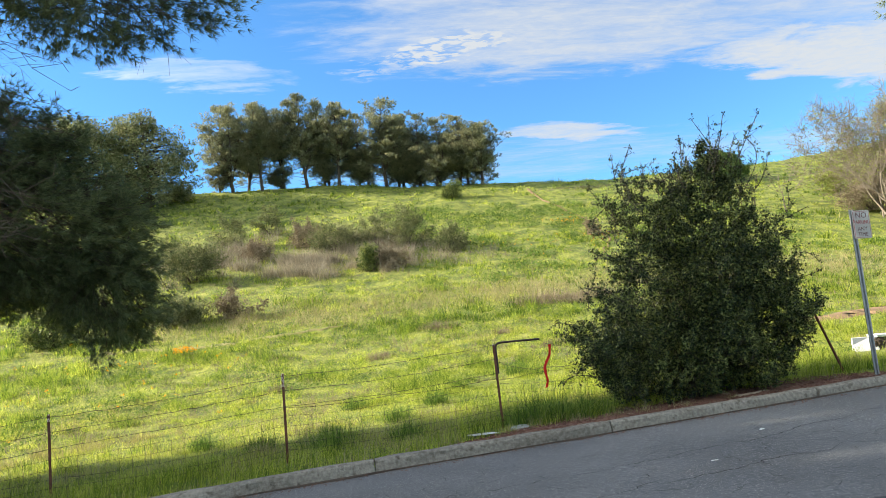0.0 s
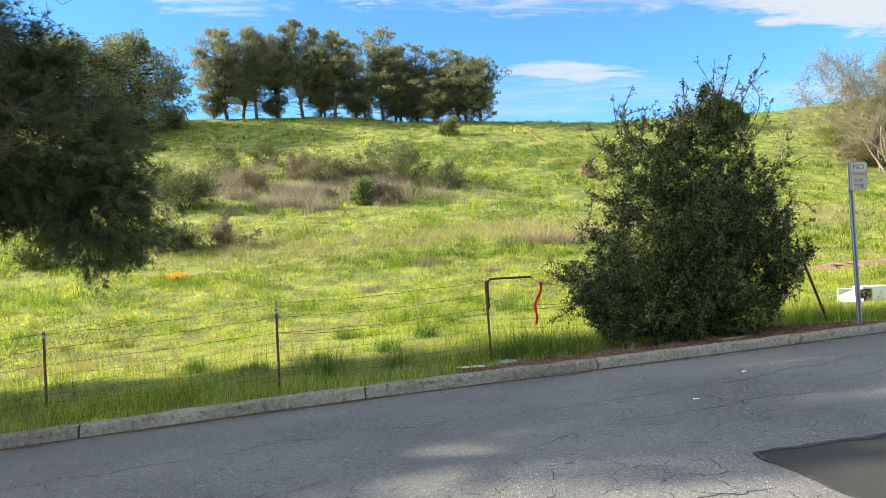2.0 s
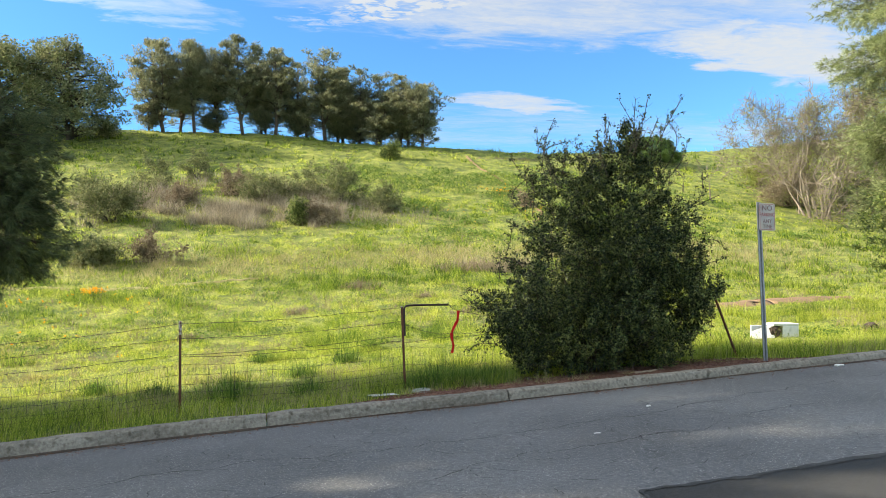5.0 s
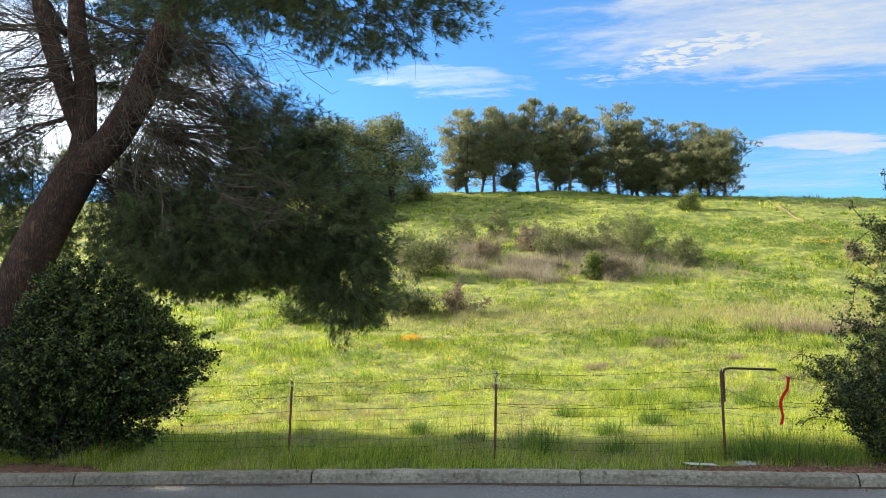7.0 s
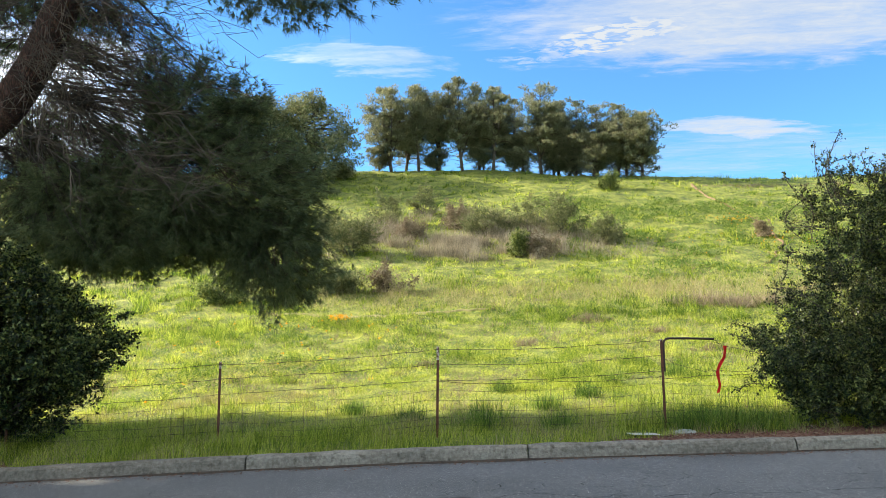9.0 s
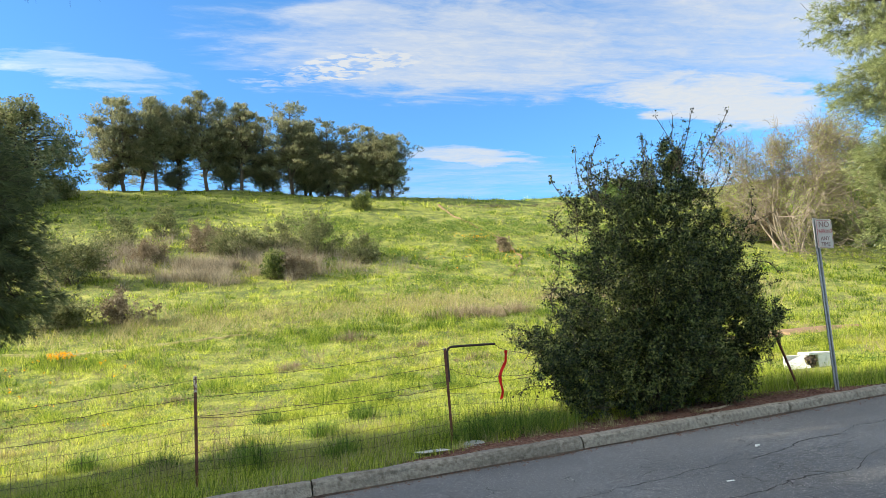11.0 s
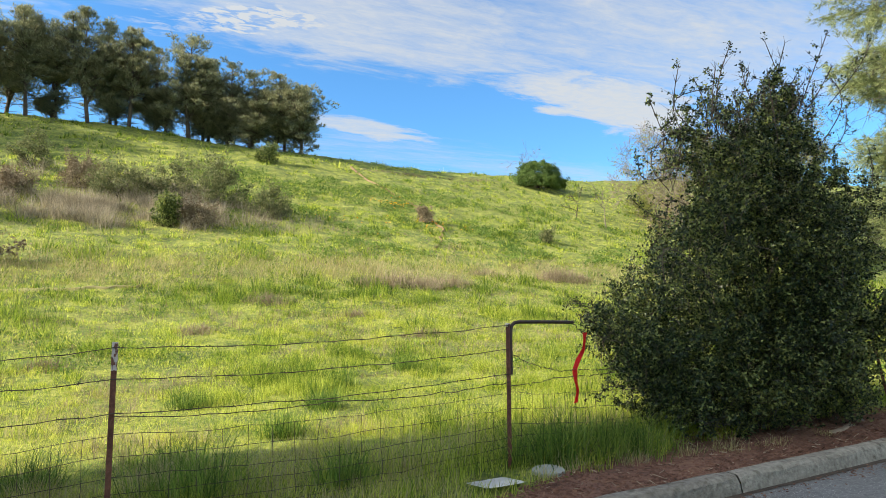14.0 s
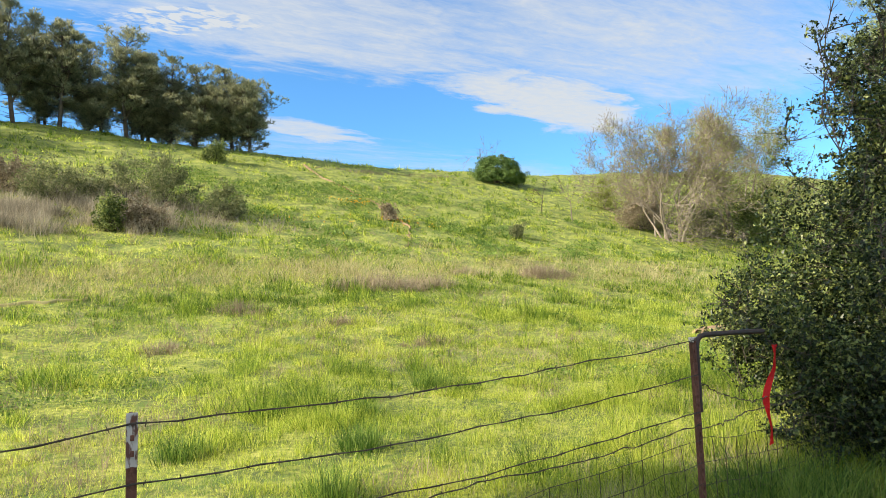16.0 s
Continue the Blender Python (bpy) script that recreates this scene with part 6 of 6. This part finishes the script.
def knot(i, j):
    """Corner of an uneven honeycomb of cracks."""
    x, y = i * cell * 0.87, (j * 1.5 + (0.25 if (i + j) % 2 else -0.25)) * cell
    return x + 0.55 * cell * (value_noise(i * 3.7, j * 5.3, 1, 71) - 0.5), 3.4 + y + 0.55 * cell * (value_noise(i * 4.1, j * 3.9, 1, 72) - 0.5)


for i in range(-36, 30):
    for j in range(-8, 13):
        for a, b in (((i, j), (i + 1, j)), ((i, j), (i, j + 1))):
            if (b[1] != a[1]) and (i + j) % 2 == 0:
                continue
            p, q = knot(*a), knot(*b)
            if (max(p[0], q[0]) > 3.2 and min(p[1], q[1]) < 5.0) or CR.uniform() > (1.5 * value_noise(p[0], p[1], 1.3, 73) + 0.2) * (1 if p[1] < 5.2 else 0.42):
                continue
            nets += crack([p, ((p[0] + q[0]) / 2 + CR.normal() * 0.03, (p[1] + q[1]) / 2 + CR.normal() * 0.03), q], 0.009, CR, None, 0)
v, f = join(nets)
tagged(piece("road_cracks", v, f, CRACK), "network of open cracks in the asphalt", "cracks", kind="stuff")


def soil_strip(points, widths, lift=0.05, label="", mat=SOIL):
    p = np.array(points, float)
    t, s = np.linspace(0, 1, len(p)), np.linspace(0, 1, 80)
    c = np.stack([np.interp(s, t, p[:, k]) for k in range(2)], 1)
    c += 0.25 * (np.stack([value_noise(s * 30, s * 0, 1, 1), value_noise(s * 30, s * 0, 1, 2)], 1) - 0.5)
    w = np.interp(s, t, widths) * (0.6 + 0.8 * value_noise(s * 40, s * 0 + 3, 1, 4))
    d = unit(np.gradient(c, axis=0))
    nrm = np.stack([-d[:, 1], d[:, 0]], 1)
    v = []
    for k in (-1, -0.5, 0, 0.5, 1):
        q = c + nrm * (k * w / 2)[:, None]
        v.append(np.stack([q[:, 0], q[:, 1], ground_z(q[:, 0], q[:, 1]) + lift * (1 - abs(k) ** 2) - 0.02], 1))
    i, j = np.meshgrid(np.arange(4), np.arange(79), indexing="ij")
    f = np.stack([i * 80 + j, i * 80 + j + 1, (i + 1) * 80 + j + 1, (i + 1) * 80 + j], -1).reshape(-1, 4)
    return tagged(piece("footpath", np.concatenate(v), f, mat, smooth=True), label, "footpath", kind="structure")


PATHS = (([(20.0, 57.8), (19.9, 52), (20.2, 47), (20.0, 44), (19.3, 41), (17.5, 38.2), (15.8, 35.8)], [0.28, 0.10, 0.15, 0.35, 0.10, 0.08, 0.05]),
         ([(-7.5, 27.4), (-4, 27.3), (-1, 27.7), (1.5, 28.2)], [0.1, 0.5, 0.4, 0.1]),
         ([(14.2, 18.9), (15.6, 19.2), (17.2, 19.4), (19, 19.2), (20.5, 19.0)], [0.2, 1.2, 1.6, 1.3, 0.3]))
soil_strip(*PATHS[0], 0.10, "eroded rut of bare soil down the slope")
soil_strip(*PATHS[1], 0.08, "faint trodden track across the field", STRAW)
soil_strip(*PATHS[2], 0.12, "patch of bare reddish soil in the field")


# ---- grass ----
def clear_of(x, y):
    """Where grass may grow: off the mulch and off the bare soil."""
    ok = y > 9.33 + mulch_depth(x) * (1.0 - 0.35 * value_noise(x, y, 0.35, 12))
    for lx, ly, lr in ((2.51, 10.25, 0.27), (3.12, 10.36, 0.2), (12.3, 13.3, 0.6), (12.6, 13.8, 0.5), (11.9, 12.8, 0.5)):
        ok &= (x - lx) ** 2 + (y - ly) ** 2 > lr ** 2
    for pts, ws in PATHS:
        p = np.array(pts, float)
        s = np.linspace(0, 1, 40)
        c = np.stack([np.interp(s, np.linspace(0, 1, len(p)), p[:, k]) for k in range(2)], 1)
        w = np.interp(s, np.linspace(0, 1, len(p)), ws)
        for k in range(40):
            ok &= (x - c[k, 0]) ** 2 + (y - c[k, 1]) ** 2 > (0.5 * w[k]) ** 2
    return ok


def wedge(rng, n, r0, r1, a0=-48, a1=62):
    """Points of the field, thinning with distance from the road's bend."""
    a = np.radians(rng.uniform(a0, a1, n))
    r = np.exp(rng.uniform(math.log(r0), math.log(r1), n))
    return r * np.sin(a), 2.0 + r * np.cos(a), r


def tan_zone(x, y):
    """Dryness of the slope: the straw-coloured belt and the drier rough patches."""
    belt = np.exp(-((y - 30.5 - 0.05 * x) / 2.0) ** 2) * (x > -6) * np.clip((24 - x) / 5, 0, 1)
    belt2 = np.exp(-((y - 30.0) / 3.0) ** 2) * np.exp(-((x - 24) / 5.0) ** 2)
    rough = np.exp(-((x - 1.0) / 4.5) ** 2 - ((y - 42.0) / 3.0) ** 2) * 0.9
    return np.clip(np.maximum(np.maximum(belt, belt2), rough), 0, 1)


def grass_layer(label, mat, x, y, h, w, rng, bent, lean=0.35, name="grass"):
    v, f = blades(x, y, h, w, rng, lean, bent)
    return tagged(piece(name, v, f, mat), label, "grass", kind="stuff")


G = np.random.default_rng(11)
# verge and foot of the fence
x, y = G.uniform(-11, 12, 70000), G.uniform(9.3, 11.6, 70000)
k = clear_of(x, y) & (G.uniform(size=70000) < 0.35 + value_noise(x, y, 0.5, 1))
x, y = x[k], y[k]
h = (0.08 + 0.24 * value_noise(x, y, 0.6, 2)) * G.uniform(0.45, 1.3, len(x))
pick = value_noise(x, y, 0.5, 61) * 0.45 + 0.55 * G.uniform(size=len(x))
for m, s, text in ((LUSH, pick < 0.30, "tall green grass along the kerb and fence"), (GRASS, (pick >= 0.30) & (pick < 0.70), "yellow-green grass along the kerb and fence"), (STRAW, pick >= 0.70, "dry grass stems along the kerb and fence")):
    grass_layer(text, m, x[s], y[s], h[s] * (1.1 if m is STRAW else 1), np.full(s.sum(), 0.0055), G, True, 0.55)
# field, in tussocks of four shades
for (r0, r1, n, per, bent, wide, base_w, tall) in ((8.7, 15, 23000, 10, True, 0.00025, 0.0016, 0.17), (14, 26, 64000, 8, False, 0.0004, 0.002, 0.155), (24, 46, 60000, 6, False, 0.0007, 0.0025, 0.165), (43, 82, 42000, 5, False, 0.0009, 0.0025, 0.18)):
    x, y, r = wedge(G, n, r0, r1)
    clump = value_noise(x, y, 0.38 if r0 < 20 else 0.6, 4)
    broad = value_noise(x, y, 2.4, 5)
    k = clear_of(x, y) & (y > 10.7) & (G.uniform(size=n) > 0.6 * tan_zone(x, y)) & (G.uniform(size=n) < np.clip(2.6 * (0.6 * clump + 0.4 * broad - 0.24), 0.10, 1))
    x, y, r, clump, broad = x[k], y[k], r[k], clump[k], broad[k]
    h = tall * (0.34 + 1.5 * np.clip((clump - 0.42) * 2.2, 0, 1) * (0.35 + broad)) * np.exp(0.3 * G.normal(size=len(x)))
    lush = value_noise(x, y, 0.8, 21) * 0.40 + value_noise(x, y, 4.5, 22) * 0.25 + 0.2 * G.uniform(size=len(x)) + 0.24 * clump + 0.22 * np.exp(-((y - 26.3 - 0.12 * x) / 1.6) ** 2) * (x > 1)
    pale = value_noise(x, y, 1.4, 23) * 0.45 + value_noise(x, y, 6.0, 24) * 0.3 + 0.25 * G.uniform(size=len(x))
    pale = pale + 0.15 * np.clip((24 - y) / 8, 0, 1) * np.clip((6 - x) / 5, 0, 1)
    lush = lush - 0.07 * np.clip((22 - y) / 6, 0, 1)
    kind = np.where(lush > (0.66 if r0 < 20 else 0.635), 0, np.where(pale > (0.70 if r0 < 20 else 0.74), 3, np.where(pale > (0.56 if r0 < 20 else 0.67 if r0 < 40 else 0.71), 2, 1)))
    for q, (m, grow_by, text) in enumerate(((LUSH, 1.4, "darker lush grass clumps in the field"), (GRASS, 1.0, "bright green spring grass covering the field"), (YELLOW, 0.8, "yellow-green spring grass covering the field"), (STRAW, 1.0, "pale dry grass among the green"))):
        s = kind == q
        v, f = tufted(x[s], y[s], h[s] * grow_by, wide * r[s] + base_w, per, G, bent)
        tagged(piece("grass", v, f, m), text, "grass", kind="stuff")
# short sward between the tufts
x, y, r = wedge(G, 240000, 8.8, 34)
k = clear_of(x, y) & (y > 10.8)
x, y, r = x[k], y[k], r[k]
tone = value_noise(x, y, 0.45, 51) * 0.5 + value_noise(x, y, 2.0, 52) * 0.3 + 0.2 * G.uniform(size=len(x))
for m, s, text in ((LUSH, tone < 0.38, "short dark grass between the tufts"), (GRASS, (tone >= 0.38) & (tone < 0.60), "short green grass between the tufts"), (YELLOW, tone >= 0.60, "short yellow-green grass between the tufts")):
    grass_layer(text, m, x[s], y[s], (0.05 + 0.0022 * r[s]) * (0.2 + 1.4 * value_noise(x[s], y[s], 0.4, 53)) * G.uniform(0.5, 1.4, s.sum()), 0.0004 * r[s] + 0.0012, G, False, 0.9)
x, y, r = wedge(G, 80000, 8.8, 15)
k = clear_of(x, y) & (y > 10.8)
x, y, r = x[k], y[k], r[k]
tone = value_noise(x, y, 0.3, 55) * 0.5 + 0.5 * G.uniform(size=len(x))
for m, s, text in ((GRASS, tone < 0.52, "fine short green grass near the fence"), (YELLOW, (tone >= 0.52) & (tone < 0.68), "fine short yellow-green grass near the fence"), (STRAW, tone >= 0.68, "fine dry stems near the fence")):
    grass_layer(text, m, x[s], y[s], (0.04 + 0.10 * value_noise(x[s], y[s], 0.5, 56)) * G.uniform(0.5, 1.6, s.sum()), np.full(s.sum(), 0.0032), G, False, 0.7)
# leafy weeds among the grass
x, y, r = wedge(G, 6500, 16, 62)
k = clear_of(x, y) & (y > 12.5) & (value_noise(x, y, 2.2, 41) * 0.6 + value_noise(x, y, 7, 42) * 0.4 + 0.3 * np.exp(-((y - 26.0 - 0.1 * x) / 1.6) ** 2) * (x > 1) > 0.56)
x, y, r = x[k], y[k], r[k]
n = 20
hh = 0.05 + 0.13 * G.uniform(size=len(x))
cx, cy = np.repeat(x, n) + G.normal(size=len(x) * n) * 0.14, np.repeat(y, n) + G.normal(size=len(x) * n) * 0.14
c = np.stack([cx, cy, ground_z(cx, cy) + np.repeat(hh, n) * G.uniform(0.2, 1.25, len(cx))], 1)
v, f = leaves(c, 0.048, G, 0.7, 0.6, simple=True)
tagged(piece("weeds", v, f, WEED), "low dark leafy weeds among the grass", "weeds", kind="stuff")
x, y = G.uniform(6, 34, 5200), G.uniform(33, 54, 5200)
k = clear_of(x, y) & (value_noise(x, y, 1.6, 43) * 0.55 + value_noise(x, y, 5.0, 44) * 0.45 > 0.54)
x, y = x[k], y[k]
cx, cy = np.repeat(x, 14) + G.normal(size=len(x) * 14) * 0.22, np.repeat(y, 14) + G.normal(size=len(x) * 14) * 0.22
c = np.stack([cx, cy, ground_z(cx, cy) + G.uniform(0.03, 0.26, len(cx))], 1)
v, f = leaves(c, 0.10, G, 0.7, 0.6, simple=True)
tagged(piece("weeds", v, f, WEED), "patches of dark green herbs high on the slope", "weeds", kind="stuff")
# thin dead weeds standing in the grass
x, y, r = wedge(G, 16000, 10.5, 40)
k = clear_of(x, y) & (y > 11.5) & (value_noise(x, y, 1.2, 45) * 0.65 + value_noise(x, y, 4.5, 46) * 0.35 > 0.56)
x, y, r = x[k], y[k], r[k]
v, f = tufted(x, y, (0.12 + 0.2 * value_noise(x, y, 1.0, 47)) * G.uniform(0.6, 1.4, len(x)), 0.00035 * r + 0.0015, 7, G)
tagged(piece("dead_weeds", v, f, BROWNBRUSH), "thin grey-brown dead weeds standing in the grass", "weeds", kind="stuff")
# straw belt
x, y, r = wedge(G, 260000, 18, 60)
k = (G.uniform(size=len(x)) < 0.95 * tan_zone(x, y) * (0.3 + value_noise(x, y, 1.0, 30)) + 0.035 * (value_noise(x, y, 2.5, 31) > 0.62)) & clear_of(x, y)
x, y, r = x[k], y[k], r[k]
h = (0.22 + 0.30 * value_noise(x, y, 1.3, 32)) * G.uniform(0.5, 1.3, len(x))
grass_layer("straw-coloured dry grass in a belt across the slope", STRAW, x, y, h, 0.0006 * r + 0.002, G, False, 1.0, "dry_grass")
x, y = G.normal(0.2, 4.3, 7500), G.normal(42.6, 2.6, 7500)
k = (value_noise(x, y, 0.9, 33) * 0.6 + value_noise(x, y, 2.6, 35) * 0.4 > 0.525) & (y > 38.2)
x, y = x[k], y[k]
v, f = tufted(x, y, (1.0 * value_noise(x, y, 1.1, 34) + 0.35) * G.uniform(0.5, 1.3, len(x)), np.full(len(x), 0.022), 9, G)
tagged(piece("dry_stalks", v, f, GREYSTEM), "grey dead stalks of tall weeds on the slope", "weeds", kind="stuff")


TUSSOCKS = ((3.5, 10.62, 0.30, 0.46), (3.9, 10.56, 0.32, 0.50), (4.3, 10.48, 0.30, 0.44), (3.2, 10.8, 0.22, 0.36), (0.4, 11.2, 0.30, 0.56), (1.5, 10.95, 0.22, 0.36), (3.9, 10.95, 0.30, 0.50), (4.4, 10.75, 0.25, 0.36), (-1.9, 13.4, 0.22, 0.34), (1.6, 13.2, 0.2, 0.36), (2.6, 14.6, 0.22, 0.36), (0.3, 12.3, 0.18, 0.3), (5.2, 17.3, 0.25, 0.38), (3.4, 16.2, 0.22, 0.34), (1.0, 15.5, 0.22, 0.34), (-0.8, 12.2, 0.2, 0.38))
gx = np.concatenate([x + G.normal(size=60) * r * 0.5 for x, y, r, h in TUSSOCKS])
gy = np.concatenate([y + G.normal(size=60) * r * 0.5 for x, y, r, h in TUSSOCKS])
gh = np.concatenate([h * G.uniform(0.5, 1.2, 60) for x, y, r, h in TUSSOCKS])
v, f = tufted(gx, gy, gh, np.full(len(gx), 0.007), 9, G, True)
tagged(piece("grass", v, f, TUSSOCK), "dense dark tussocks of tall grass by the fence", "grass", kind="stuff")

# dry bunches at the edge of the mulch
DRY = ((4.55, 10.1, 0.16, 0.22), (4.95, 9.98, 0.14, 0.26), (3.9, 10.12, 0.16, 0.2), (5.55, 9.95, 0.12, 0.2), (2.9, 10.15, 0.14, 0.18), (3.35, 10.2, 0.14, 0.2), (1.9, 10.0, 0.15, 0.2), (6.4, 9.92, 0.1, 0.16))
gx = np.concatenate([x + G.normal(size=14) * r * 0.6 for x, y, r, h in DRY])
gy = np.concatenate([y + G.normal(size=14) * r * 0.5 for x, y, r, h in DRY])
gh = np.concatenate([h * G.uniform(0.5, 1.2, 14) for x, y, r, h in DRY])
v, f = tufted(gx, gy, gh, np.full(len(gx), 0.0045), 9, G, True)
tagged(piece("dry_grass", v, f, STRAW), "dry straw-coloured grass bunches at the edge of the mulch", "grass", kind="stuff")


def dead_weed(x, y, high, rng):
    """A dark dead weed: a few stiff stems with shrivelled leaves."""
    z = float(ground_z(x, y)) + 0.01
    foot = empty("dead_weed", x, y, z)
    a = np.zeros((9, 3))
    b = unit(rng.normal(size=(9, 3)) * (0.6, 0.6, 0.1) + (0, 0, 0.8)) * high * rng.uniform(0.5, 1.1, (9, 1))
    v, f = twig_tubes(a, b, 0.003, 0.0015)
    piece("stem", v, f, DARKHOLE, foot)
    v, f = leaves(np.repeat(b, 6, 0) * rng.uniform(0.5, 1.05, (54, 1)) + rng.normal(size=(54, 3)) * 0.012, 0.03, rng, simple=True)
    tagged(piece("withered_leaves", v, f, DARKHOLE, foot, "dark shrivelled leaves"), kind="stuff")
    return tagged(foot, "small dark dead weed standing beside the mulch", "weed")


dead_weed(3.74, 10.42, 0.24, G)

# poppies
pops = [(-4.3, 26.1, 0.22, 60), (-4.6, 25.0, 0.8, 14), (-7.5, 18, 3.5, 12), (-6, 24.5, 3.0, 16), (18.5, 46.5, 0.7, 50), (19.5, 41.5, 1.6, 30), (15.5, 42, 3.0, 25), (-9.5, 22, 2.0, 12)]
px = np.concatenate([x + G.normal(size=n) * r for x, y, r, n in pops])
py = np.concatenate([y + G.normal(size=n) * r * 0.6 for x, y, r, n in pops])
c = np.stack([px, py, ground_z(px, py) + G.uniform(0.18, 0.34, len(px))], 1)
v, f = leaves(np.repeat(c, 4, 0) + G.normal(size=(len(c) * 4, 3)) * 0.02, 0.05, G, 1.0, 0.9)
tagged(piece("poppies", v, f, POPPY), "scattered orange poppies in the grass", "flowers", kind="stuff")
